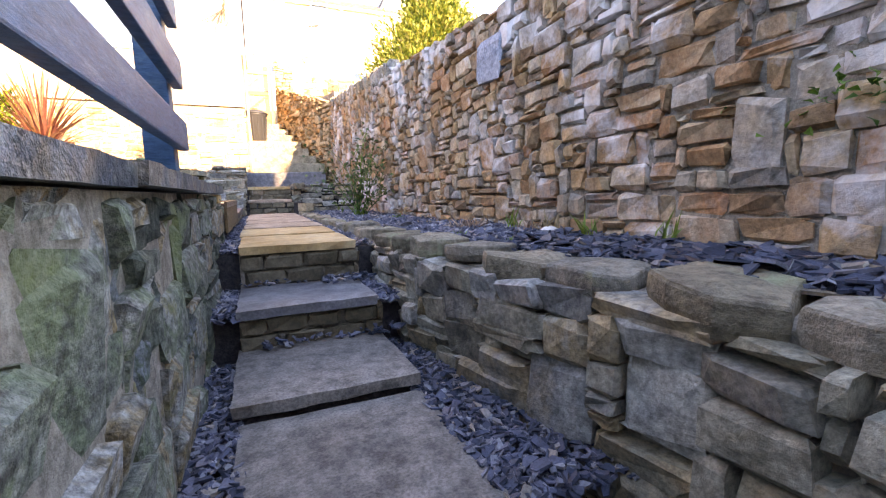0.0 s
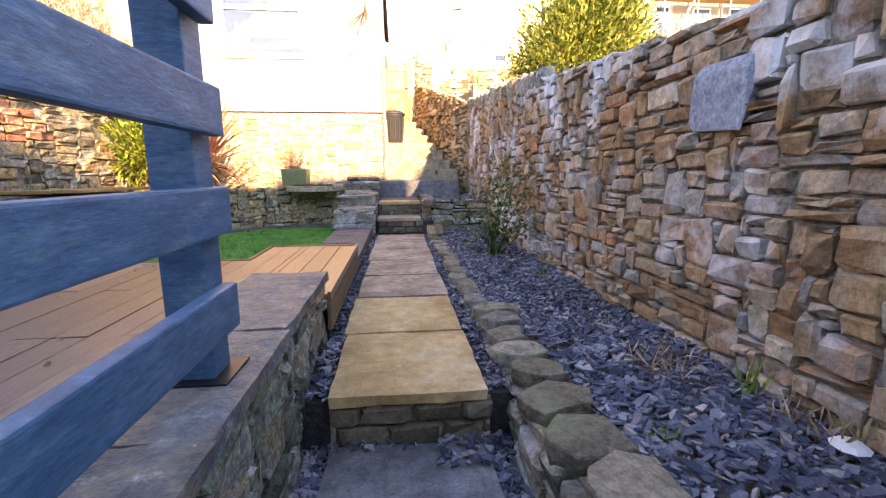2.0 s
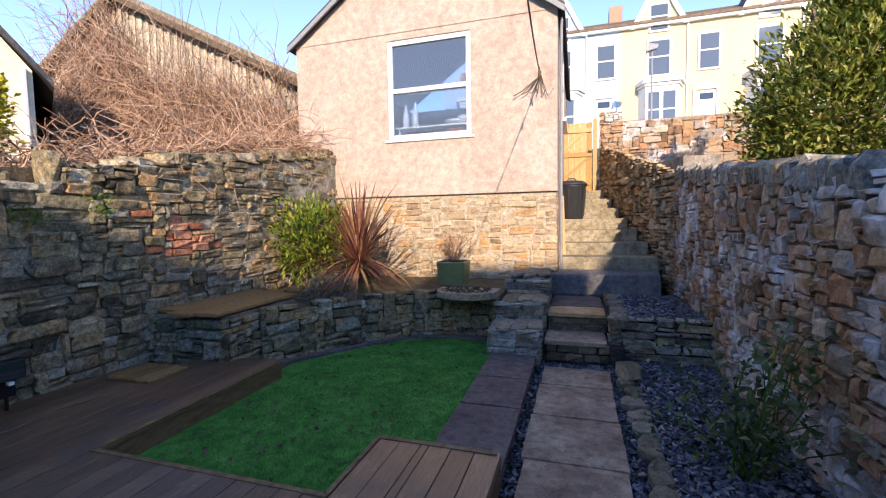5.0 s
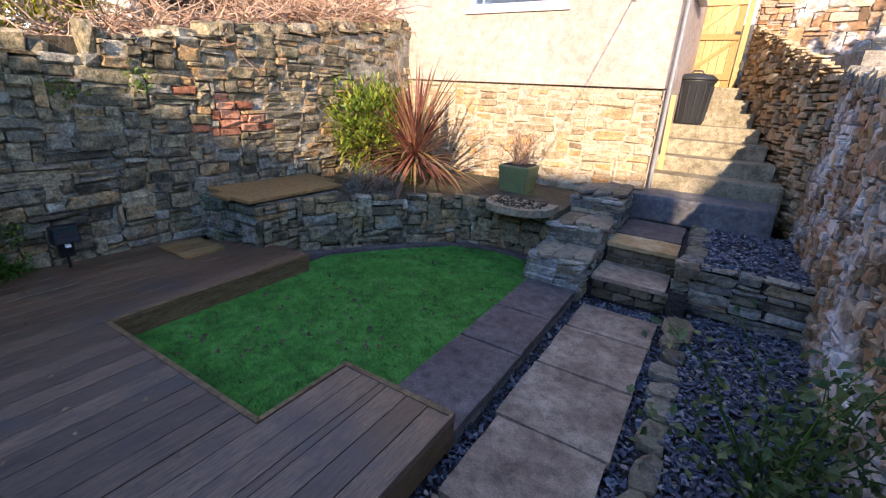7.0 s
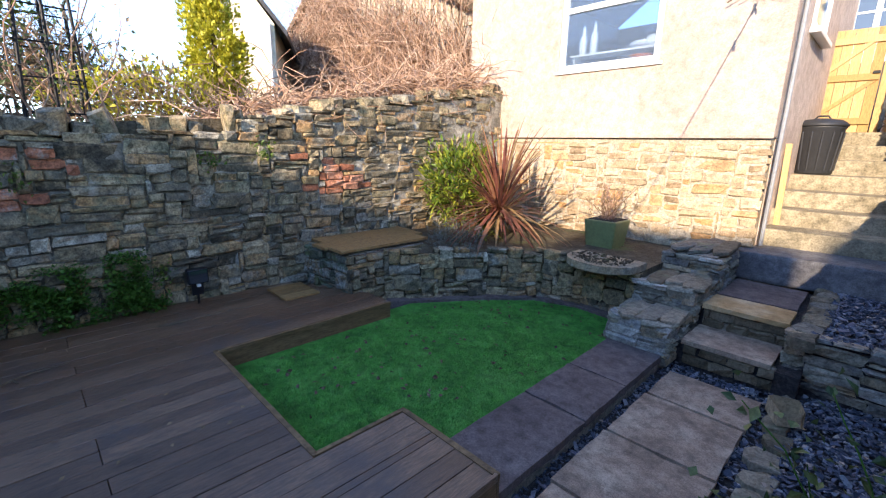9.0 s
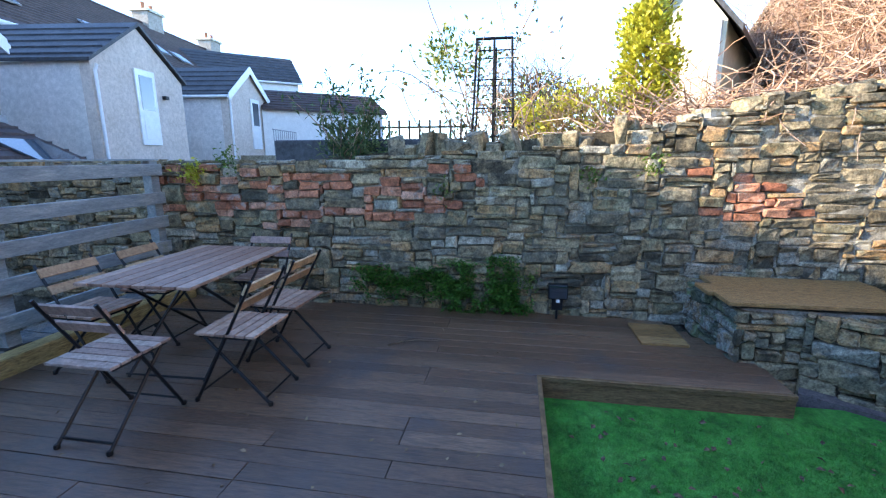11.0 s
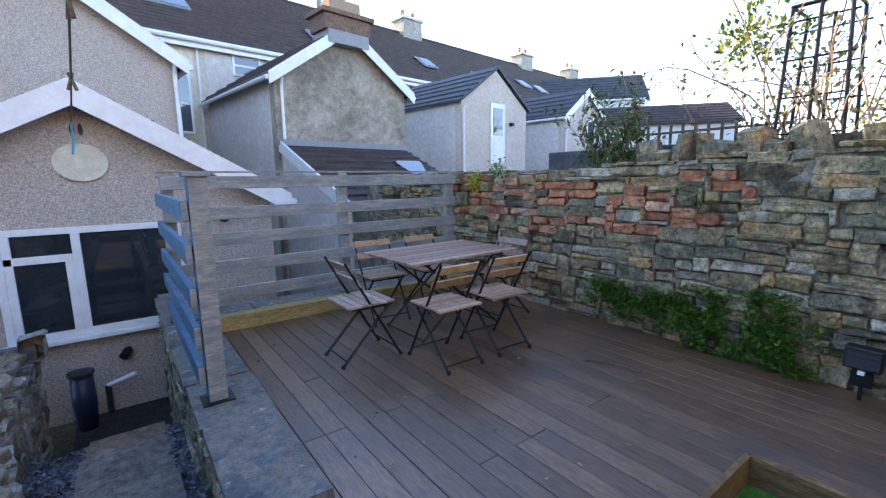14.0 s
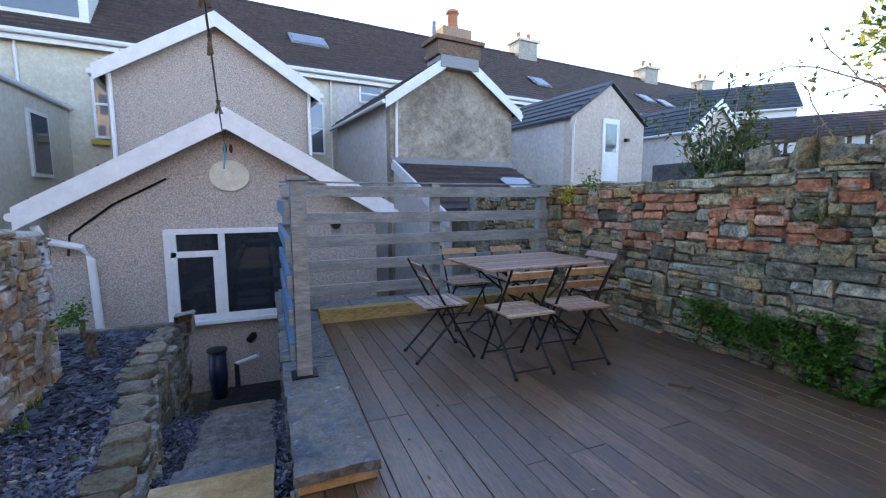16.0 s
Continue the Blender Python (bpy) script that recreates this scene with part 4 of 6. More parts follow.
for k, (a, b) in enumerate([(4.64, 5.47), (5.485, 6.05), (6.06, 6.72)]):
    slab(kerb, -0.625, -0.178, a, b, 1.325 + 0.004 * k, M_KERB, thick=0.06, seed=300 + k, name="kerb_slab")
part("kerb_core", box(-0.61, -0.20, 4.63, 6.75, 1.0, 1.27), M_MORTAR, kerb)
low = thing("low_wall", "curved low rubble wall behind the lawn", "stone wall", kind="structure")
pts = [(-0.66, 7.36), (-1.25, 7.42), (-1.75, 7.25), (-2.15, 6.80), (-2.45, 6.35), (-2.74, 5.90)]
for k, (a, b) in enumerate(zip(pts, pts[1:])):
    stone_wall(low, a, b, lambda s: 1.24, lambda s: 1.80 + 0.05 * math.sin(s * 5), M_WEST, (0, 2), seed=70 + k, proud=0.06, joint=0.006, limit=40, cell=0.056, widths=(2, 6), heights=(1, 3), tilt=7.5)
part("low_core", prism([(-0.66, 7.38), (-1.25, 7.44), (-1.75, 7.28), (-2.15, 6.84), (-2.45, 6.4), (-2.76, 5.92), (-3.66, 5.92), (-3.66, 8.9), (-0.66, 8.9)], 0.8, "z", 1.0), M_EARTH, low)
kerb2 = thing("lawn_edging", "grey stone strip along the foot of the curved wall", "edging", kind="structure")
for a, b in zip(pts[:-1], pts[1:]):
    d = Vector((b[0] - a[0], b[1] - a[1], 0)).normalized()
    n = Vector((-d.y, d.x, 0)) * 0.13
    part("edging_strip", prism([a, b, (b[0] + n.x, b[1] + n.y), (a[0] + n.x, a[1] + n.y)], 0.10, "z", 1.215), M_KERB, kerb2)

side = thing("step_side_wall", "stepped rubble wall beside the steps", "stone wall", kind="structure")
for x0, x1, y0, y1, zt in ((-0.66, -0.17, 6.76, 7.30, 1.56), (-0.66, -0.16, 7.30, 7.95, 1.74), (-0.66, -0.15, 7.95, 8.86, 1.96)):
    part("core", box(x0 + 0.04, x1 - 0.04, y0 + 0.04, y1, 1.1, zt - 0.03), M_MORTAR, side)
    stone_wall(side, (x1, y0 + 0.02), (x0, y0 + 0.02), lambda s: 1.2, lambda s, zt=zt: zt - 0.02, M_OLD, (0, 2), seed=int(80 + y0 * 10), proud=0.04, joint=0.0, limit=30, heights=(1, 2))
    stone_wall(side, (x1, y1), (x1, y0), lambda s: 1.2, lambda s, zt=zt: zt - 0.02, M_OLD, (0, 2), seed=int(90 + y0 * 10), proud=0.03, limit=30, heights=(1, 2))
    stone_wall(side, (x0, y0), (x0, y1), lambda s: 1.2, lambda s, zt=zt: zt - 0.02, M_OLD, (0, 2), seed=int(95 + y0 * 10), proud=0.03, limit=30, heights=(1, 2))
    for k in range(3):
        flat_stone(side, x0 + 0.13 + 0.15 * k, (y0 + y1) / 2 + 0.03 * (k - 1), zt + 0.02, 0.2, (y1 - y0) * 0.98, 0.05, 4 * k - 4, M_CAPST["object"], int(400 + y0 * 10 + k))
tray = thing("stone_ledge", "half-round stone ledge with gravel on the low wall", "stone ledge", at=(-1.02, 7.30, 1.80))
part("slab", prism([(0.36 * math.cos(a), -0.30 * math.sin(a)) for a in [math.pi * k / 12 for k in range(13)]] + [(-0.36, 0.2), (0.36, 0.2)], 0.07, "z", 0.0), M_OLD["object"], tray)
chips("gravel", scatter(-1.3, -0.75, 7.06, 7.45, 1.868, 260, 31, lambda x, y: (x + 1.02) ** 2 / 0.1 + (y - 7.3) ** 2 / 0.07 < 0.9), M_EARTH, "brown gravel on the stone ledge", size=(0.02, 0.04), seed=31)

bench = thing("stone_bench", "rubble stone bench block with worn orange planks", "bench")
part("core", prism([(-3.62, 5.47), (-2.86, 5.52), (-2.80, 6.48), (-3.62, 6.6)], 0.6, "z", 1.24), M_MORTAR, bench)
stone_wall(bench, (-2.82, 5.50), (-3.62, 5.45), lambda s: 1.28, lambda s: 1.83, M_MOSS, (0, 2), seed=101, proud=0.05, limit=60)
stone_wall(bench, (-2.78, 6.5), (-2.82, 5.50), lambda s: 1.24, lambda s: 1.83, M_WEST, (0, 2), seed=102, proud=0.05, limit=60)
for k, (x0, x1, y0, y1) in enumerate([(-3.60, -3.33, 5.50, 6.75), (-3.325, -3.06, 5.36, 6.7), (-3.055, -2.80, 5.40, 6.55)]):
    part("plank", box(x0, x1, y0, y1, 1.855 + 0.006 * k, 1.885 + 0.006 * k, bevel=0.004), M_PLANK, bench)


# ---- the rendered outbuilding ----
M_CLEAR = bpy.data.materials.new("window_glass")
M_CLEAR.use_nodes = True
_b = M_CLEAR.node_tree.nodes["Principled BSDF"]
# The dark blue tint stands in for the sky reflected in the pane.
_b.inputs["Base Color"].default_value = (0.28, 0.38, 0.52, 1)
_b.inputs["Roughness"].default_value = 0.02
_b.inputs["Transmission Weight"].default_value = 0.85
_b.inputs["IOR"].default_value = 1.35


def window(parent, x0, x1, z0, z1, y, face=-1, transom=None, mullion=None, glass=None, frame_w=0.06, name="window", sill=True, mat=None):
    """A framed window in the plane y; face -1 looks to -y, +1 to +y."""
    w = part(name, box(x0, x1, min(y, y + face * 0.05), max(y, y + face * 0.05), z1 - frame_w, z1, bevel=0.006), mat or M_UPVC, parent)
    for a in ((x0, x0 + frame_w, z0, z1 - frame_w), (x1 - frame_w, x1, z0, z1 - frame_w), (x0 + frame_w, x1 - frame_w, z0, z0 + frame_w)):
        part("frame_bar", box(a[0], a[1], min(y, y + face * 0.05), max(y, y + face * 0.05), a[2], a[3], bevel=0.006), mat or M_UPVC, w)
    if transom:
        part("transom", box(x0 + frame_w, (mullion or x1 - frame_w), min(y, y + face * 0.048), max(y, y + face * 0.048), transom - 0.035, transom + 0.035, bevel=0.006), mat or M_UPVC, w)
    if mullion:
        part("mullion", box(mullion - 0.04, mullion + 0.04, min(y, y + face * 0.052), max(y, y + face * 0.052), z0 + frame_w, z1 - frame_w, bevel=0.006), mat or M_UPVC, w)
    p = part("pane", box(x0 + 0.03, x1 - 0.03, y + face * 0.018, y + face * 0.024, z0 + 0.03, z1 - 0.03), glass or M_GLASS, w)
    if sill:
        part("sill", box(x0 - 0.05, x1 + 0.05, min(y, y + face * 0.10), max(y, y + face * 0.10), z0 - 0.04, z0 - 0.002, bevel=0.008), mat or M_UPVC, w)
    return p


HX0, HX1, HY, HZ, APEX = -4.32, -0.07, 8.85, 5.62, 7.12
house = thing("outbuilding", "pink pebble-dashed gabled outbuilding on a stone base", "outbuilding", kind="structure")
wx0, wx1, wz0, wz1 = -2.67, -1.32, 3.97, 5.50
MID = (HX0 + HX1) / 2
for k, b in enumerate([(HX0, wx0, 3.10, HZ), (wx1, HX1, 3.10, HZ), (wx0, wx1, 3.10, wz0), (wx0, wx1, wz1, HZ)]):
    part("front_wall", box(b[0], b[1], HY, HY + 0.22, b[2], b[3]), M_RENDER, house)
part("gable", prism([(HX0, HZ + 0.004), (HX1, HZ + 0.004), (MID, APEX)], 0.22, "y", HY), M_RENDER, house)
part("string_line", box(HX0 - 0.003, HX1 + 0.003, HY - 0.012, HY - 0.001, HZ - 0.012, HZ + 0.012), M_RENDER, house)
part("drip", box(HX0 - 0.005, HX1 + 0.005, HY - 0.022, HY - 0.001, 3.085, 3.125, bevel=0.006), M_RENDER, house)
part("side_wall", box(HX1 - 0.2, HX1, HY + 0.222, 13.6, 1.4, HZ), M_RENDER, house)
part("side_wall", box(HX0, HX0 + 0.2, HY + 0.222, 13.6, 1.4, HZ), M_RENDER, house)
part("back_wall", box(HX0, HX1, 13.602, 13.8, 1.4, HZ), M_RENDER, house)
part("floor_slab", box(HX0 + 0.21, HX1 - 0.21, HY + 0.23, 13.59, 3.3, 3.4), M_CONC, house)
part("base_core", box(HX0 + 0.02, HX1 - 0.02, HY + 0.03, HY + 0.22, 1.4, 3.095), M_LIME, house)
stone_wall(house, (HX1, HY + 0.035), (HX0, HY + 0.035), lambda s: 1.6, lambda s: 3.06, M_WARM, (0, 3.4), seed=111, proud=0.03, joint=0.02, limit=220, widths=(3, 9), heights=(2, 3))
for sgn in (-1, 1):
    edge = HX1 + 0.10 if sgn > 0 else HX0 - 0.10
    zed = HZ - 0.07
    part("roof", prism([(MID, APEX + 0.02), (edge, zed), (edge, zed + 0.09), (MID, APEX + 0.12)], 5.0, "y", HY - 0.10), M_TILEB, house)
    part("verge", prism([(MID, APEX - 0.03), (edge, zed - 0.05), (edge, zed + 0.03), (MID, APEX + 0.05)], 0.03, "y", HY - 0.132), M_LEAD, house)
pane = window(house, wx0, wx1, wz0, wz1, HY + 0.07, -1, transom=4.73, glass=M_CLEAR, frame_w=0.075)
pane.visible_shadow = False
part("downpipe", rod([(HX1 + 0.05, HY + 0.1, HZ - 0.1), (HX1 + 0.05, HY + 0.1, 1.95)], 0.02, 8), M_LEAD, house, "grey downpipe")
sw = part("side_window", box(HX1 - 0.03, HX1 + 0.03, 9.75, 10.75, 5.48, 5.55, bevel=0.006), M_UPVC, house, "white framed side window")
for a in ((9.75, 9.82, 4.3, 5.48), (10.68, 10.75, 4.3, 5.48), (9.82, 10.68, 4.3, 4.37), (9.82, 10.68, 4.95, 5.01)):
    part("frame_bar", box(HX1 - 0.03, HX1 + 0.03, a[0], a[1], a[2], a[3], bevel=0.006), M_UPVC, sw)
part("pane", box(HX1 + 0.002, HX1 + 0.008, 9.80, 10.70, 4.34, 5.50), M_GLASS, sw)
part("sill", box(HX1, HX1 + 0.10, 9.70, 10.80, 4.24, 4.295, bevel=0.008), M_UPVC, sw)
sh = thing("window_shelf", "white shelf inside the outbuilding window", "shelf", at=(-2.0, 9.15, 4.0))
part("board", box(-0.62, 0.62, -0.10, 0.16, 0.18, 0.205), M_WHITE, sh)
part("bracket", box(-0.6, -0.57, -0.05, 0.10, -0.6, 0.18), M_WHITE, sh)
part("bracket", box(0.57, 0.6, -0.05, 0.10, -0.6, 0.18), M_WHITE, sh)
M_BOTTLE = plain("white_bottle", (0.75, 0.76, 0.80), rough=0.3)
M_ORANGE = plain("orange_plastic", (0.65, 0.14, 0.03), rough=0.4)
for k, (x, z, h, r, mt, lab, nm) in enumerate([(-2.48, 4.206, 0.34, 0.05, M_BOTTLE, "white plastic bottle with a blue band", "bottle"), (-2.32, 4.206, 0.38, 0.05, M_BOTTLE, "tall white plastic bottle", "bottle"),
                                               (-1.50, 4.206, 0.12, 0.12, M_WHITE, "pale folded cloth bundle", "bundle"), (-1.66, 4.206, 0.07, 0.16, M_BOTTLE, "pale shallow plastic bowl", "bowl")]):
    b = thing(nm, lab, nm, at=(x, 9.14, z))
    part("body", lathe([(r * 0.9, 0), (r, 0.02), (r, h * 0.62), (r * 0.5, h * 0.78), (r * 0.42, h)] if nm == "bottle" else [(r * 0.5, 0), (r, h * 0.5), (r * 0.8, h)], 14), mt, b, smooth=True)
    if nm == "bottle":
        part("cap", lathe([(r * 0.46, h), (r * 0.46, h + 0.03)], 12), M_PALEBLUE, b)
tub = thing("orange_tub", "orange plastic tub on the window ledge", "tub", at=(-1.62, 9.05, 4.0))
part("body", lathe([(0.10, 0.0), (0.13, 0.09), (0.135, 0.10)], 16), M_ORANGE, tub, smooth=True)
part("ledge_foot", box(-1.1, 0.36, -0.12, 0.16, -0.035, 0.0), M_WHITE, tub)
jar = thing("terracotta_jar", "small terracotta jar on the transom", "jar", at=(-1.47, 9.02, 4.765))
part("body", lathe([(0.05, 0), (0.055, 0.10), (0.04, 0.12), (0.04, 0.16)], 14), M_TERRA, jar, smooth=True)
part("plate", box(-0.95, 0.10, -0.06, 0.10, -0.03, 0.0), M_WHITE, jar)

# ---- fence ----
fence = thing("fence", "slate-blue painted timber post and rail fence round the deck", "fence")
for x0, y0, zb, zt in ((-0.365, 1.955, 1.548, 2.84), (-0.365, 0.16, 1.57, 2.84), (-1.985, 0.19, 1.57, 2.885), (-3.45, 0.19, 1.57, 2.885)):
    p = part("post", box(x0, x0 + 0.098, y0, y0 + 0.098, zb, zt, bevel=0.006), M_PAINT if y0 > 1 else M_PAINTG, fence)
    if y0 > 1 or x0 > -1:
        part("post_cap", box(x0 - 0.02, x0 + 0.118, y0 - 0.02, y0 + 0.118, zt + 0.001, zt + 0.03, bevel=0.006), M_PAINT if y0 > 1 else M_PAINTG, p)
    part("foot_plate", box(x0 - 0.035, x0 + 0.135, y0 - 0.03, y0 + 0.13, zb - 0.006, zb + 0.003), M_BLACK, p)
for z in (1.715, 1.95, 2.175, 2.42, 2.66):
    part("rail", box(-0.262, -0.226, 0.17, 2.035, z - 0.055, z + 0.055, bevel=0.006), M_PAINT, fence)
# the sides away from the path are greyer: sky light is put into their colour
for ob in [o for c in fence.children for o in (c, *c.children)]:
    if ob.data.materials[0] == M_PAINT:
        ob.data.materials.append(M_PAINTG)
        for p in ob.data.polygons:
            if p.normal.x < -0.5 or p.normal.y > 0.5:
                p.material_index = 1
for z in (1.755, 2.02, 2.28, 2.52, 2.80):
    part("rail", box(-3.46, -0.268, 0.292, 0.326, z - 0.058, z + 0.058, bevel=0.006), M_PAINTG, fence)
part("top_strip", box(-3.47, -0.25, 0.20, 0.29, 2.888, 2.905, bevel=0.003), M_PAINTG, fence)


# ---- table and chairs ----
def bar(a, b, r=0.0085, parent=None, name="leg", m=M_BLACK):
    return part(name, rod([a, b], r, 6), m, parent)


def folding_chair(name, at, rz, slat=M_SLAT, group="folding chairs round the table", label="folding bistro chair with wooden slats and black metal legs"):
    """Faces -y; the origin is under the seat's middle, on the deck."""
    c = thing(name, label, "chair", at=at, group=group, rz=rz)
    for sx in (-0.185, 0.185):
        bar((sx, -0.235, 0.012), (sx, 0.20, 0.79), parent=c, name="long_leg", r=0.010)
        bar((sx * 0.86, 0.235, 0.012), (sx * 0.86, -0.175, 0.435), parent=c, name="short_leg", r=0.010)
        bar((sx * 0.94, -0.18, 0.430), (sx * 0.94, 0.16, 0.430), r=0.008, parent=c, name="seat_rail")
    for y, z, q in ((-0.205, 0.066, 0.185), (0.205, 0.045, 0.160), (0.06, 0.425, 0.175), (-0.17, 0.425, 0.17)):
        bar((-q, y, z), (q, y, z), r=0.007, parent=c, name="stretcher")
    for sx in (-0.185, 0.185):
        part("foot", lathe([(0.014, 0), (0.016, 0.012), (0.012, 0.026)], 8, (sx, -0.238, 0)), M_BLACK, c)
        part("foot", lathe([(0.014, 0), (0.016, 0.012), (0.012, 0.026)], 8, (sx * 0.86, 0.238, 0)), M_BLACK, c)
    for k in range(6):
        y = -0.195 + k * 0.066
        part("seat_slat", box(-0.195, 0.195, y, y + 0.058, 0.441, 0.458, bevel=0.003), M_SEAT if slat == M_SLAT else slat, c)
    for z in (0.625, 0.735):
        y = -0.235 + (z / 0.79) * 0.435
        m = pose(0, y - 0.012, z, -28, 0, 0)
        part("back_slat", box(-0.195, 0.195, -0.008, 0.008, -0.032, 0.032, bevel=0.003, m=m), slat, c)
    return c


first = folding_chair("folding_chair", (-1.87, 2.20, DECK_Z), 0)
folding_chair("folding_chair", (-2.39, 2.20, DECK_Z), -3)
folding_chair("folding_chair", (-1.40, 1.72, DECK_Z), -90, M_SLATP, label="folding bistro chair with greyed slats at the table's end")
folding_chair("folding_chair", (-1.98, 0.98, DECK_Z), 178)
folding_chair("folding_chair", (-2.56, 0.98, DECK_Z), 183)
folding_chair("folding_chair", (-2.98, 1.66, DECK_Z), 92, M_SLATP, label="folding bistro chair with grey weathered slats by the wall")
table = thing("garden_table", "folding slatted wooden table on crossed black legs", "table", at=(-2.31, 1.56, DECK_Z), rz=2)
M_TABLE = surface("red_brown_slat", [(0.0, (0.24, 0.125, 0.085)), (0.5, (0.34, 0.19, 0.13)), (1.0, (0.44, 0.27, 0.19))], vary="object", scale=4, grain=60, grain_amount=0.3, rough=0.4)
for k in range(8):
    part("tabletop_slat", box(-0.60, 0.60, -0.40 + k * 0.10, -0.40 + k * 0.10 + 0.091, 0.70, 0.72, bevel=0.003), M_TABLE, table)
for sx in (-0.42, 0.42):
    part("batten", box(sx - 0.02, sx + 0.02, -0.36, 0.36, 0.675, 0.699, bevel=0.003), M_BLACK, table)
for sy in (-0.30, 0.30):
    bar((-0.44, sy, 0.012), (0.40, sy, 0.675), 0.011, table)
    bar((0.44, sy * 0.93, 0.012), (-0.40, sy * 0.93, 0.675), 0.011, table)
for x, z in ((-0.43, 0.03), (0.43, 0.03), (0.0, 0.345)):
    bar((x, -0.30, z), (x, 0.30, z), 0.008, table, "stretcher")


# ---- houses of the terrace behind ----
def gabled(name, label, at, rz, half, length, z0, eave, apex, wall, roof, verge=None, over=0.18, front=None):
    """A gabled wing: the gable looks to local +y, the ridge runs back along -y."""
    h = thing(name, label, "house", at=at, rz=rz)
    zb = z0
    part("gable_wall", prism([(-half, zb), (half, zb), (half, eave), (0, apex), (-half, eave)], -0.25, "y", 0.0), front or wall, h)
    for s in (-1, 1):
        part("side_wall", box(min(s * half, s * (half - 0.22)), max(s * half, s * (half - 0.22)), -length, -0.252, zb, eave), wall, h)
        slope = (apex - eave) / half
        ex = s * (half + over)
        ez = eave - slope * over
        r = part("roof", prism([(0, apex + 0.05), (ex, ez + 0.05), (ex, ez + 0.13), (0, apex + 0.14)], -length - over, "y", over), roof, h)
        n = int(half / 0.28)
        for k in range(1, n + 1):
            f = k / (n + 0.5)
            x, z = ex * f, apex + (ez - apex) * f
            part("tile_course", box(min(x, x + s * 0.03), max(x, x + s * 0.03), -length, over - 0.01, z + 0.115, z + 0.155), roof, r)
        if verge:
            part("bargeboard", prism([(0, apex - 0.12), (ex, ez - 0.12), (ex, ez + 0.14), (0, apex + 0.15)], 0.03, "y", over + 0.002), verge, h, "white bargeboard")
            part("gutter", rod([(ex + s * 0.03, over, ez + 0.03), (ex + s * 0.03, -length, ez + 0.03)], 0.05, 8), verge, h, "white gutter")
    return h


def downpipe(h, x, y, z0, z1, mat=None):
    part("downpipe", rod([(x, y + 0.12, z1), (x, y + 0.06, z1 - 0.15), (x, y + 0.06, z0)], 0.035, 8), mat or M_UPVC, h, "white downpipe")


kit = gabled("kitchen_wing", "single-storey pebble-dashed kitchen wing with white bargeboards", (0.31, -1.47, 0), 0, 1.95, 3.2, 0.0, 2.62, 3.72, M_DASH, M_TILE, M_UPVC, over=0.22)
kw = part("window", box(-0.86, 0.80, 0.004, 0.05, 2.27, 2.34, bevel=0.006), M_UPVC, kit)
for a in ((0.73, 0.80, 1.13, 2.27), (-0.86, -0.79, 1.13, 2.27), (-0.79, 0.73, 1.13, 1.20), (0.10, 0.18, 1.20, 2.27), (0.18, 0.73, 1.97, 2.05), (0.66, 0.73, 1.20, 2.27), (0.18, 0.25, 1.20, 1.97)):
    part("frame_bar", box(a[0], a[1], 0.004, 0.055, a[2], a[3], bevel=0.006), M_UPVC, kw)
part("pane", box(-0.82, 0.76, 0.012, 0.020, 1.16, 2.30), M_GLASS, kw)
part("sill", box(-0.92, 0.86, 0.0, 0.11, 1.07, 1.128, bevel=0.01), M_UPVC, kw)
part("vent_disc", prism([(0.24 * math.cos(math.tau * k / 28) + 0.0, 3.03 + 0.20 * math.sin(math.tau * k / 28)) for k in range(28)], 0.03, "y", 0.001), M_CREAM, kit, "cream oval blanking disc")
for k in (-0.035, 0.035):
    part("air_vent", prism([(k + 0.022 * math.cos(math.tau * q / 14), 3.38 + 0.06 * math.sin(math.tau * q / 14)) for q in range(14)], 0.02, "y", 0.001), M_BLACK, kit)
part("flue", rod([(-1.35, 0.0, 2.36), (-1.35, 0.08, 2.36)], 0.07, 14), M_BLACK, kit, "black wall vent")
part("cable", rod([(0.72, 0.02, 2.98), (1.3, 0.02, 2.66), (1.75, 0.02, 2.3), (1.78, 0.02, 2.05)], 0.014, 6), M_BLACK, kit)
part("downpipe", rod([(2.0, 0.20, 2.42), (1.95, 0.14, 2.25), (1.62, 0.08, 2.15), (1.55, 0.06, 2.0), (1.50, 0.06, 0.3)], 0.045, 10), M_UPVC, kit, "white downpipe")
annex = solo("side_annex", box(1.9, 3.6, -1.75, -3.9, 0.0, 2.05), M_DASH, "low pebble-dashed annex with a flat roof", "annex")
part("flat_roof", box(1.80, 3.7, -1.65, -4.0, 2.05, 2.14), M_TILEB, annex)
wing = gabled("rear_wing", "two-storey pebble-dashed rear wing with white bargeboards", (0.63, -4.55, 0), 6.5, 1.72, 5.0, 0.0, 4.92, 6.0, M_DASH, M_TILE, M_UPVC, over=0.16)
downpipe(wing, 1.66, 0.0, 1.8, 4.85)
downpipe(wing, -1.66, 0.0, 1.8, 4.85)
RZ = 6.8
chim = gabled("chimney_wing", "neighbouring wing with a stained render gable and chimney", (-4.6, -5.25, 0), RZ, 1.75, 4.5, 0.0, 5.0, 6.2, M_GREYR, M_TILE, M_UPVC, front=M_STAINR)
part("flashing", box(-0.53, 0.53, -0.5, 0.24, 5.84, 6.12, bevel=0.01), M_LEAD, chim, "grey lead flashing")
M_STACK = surface("stack_brick", [(0.3, (0.16, 0.10, 0.07)), (0.7, (0.27, 0.17, 0.12))], scale=6, bump=0.4)
stack = part("chimney", box(-0.60, 0.60, -0.48, 0.22, 6.12, 6.45, bevel=0.02), M_STACK, chim, "sooty brown brick chimney stack")
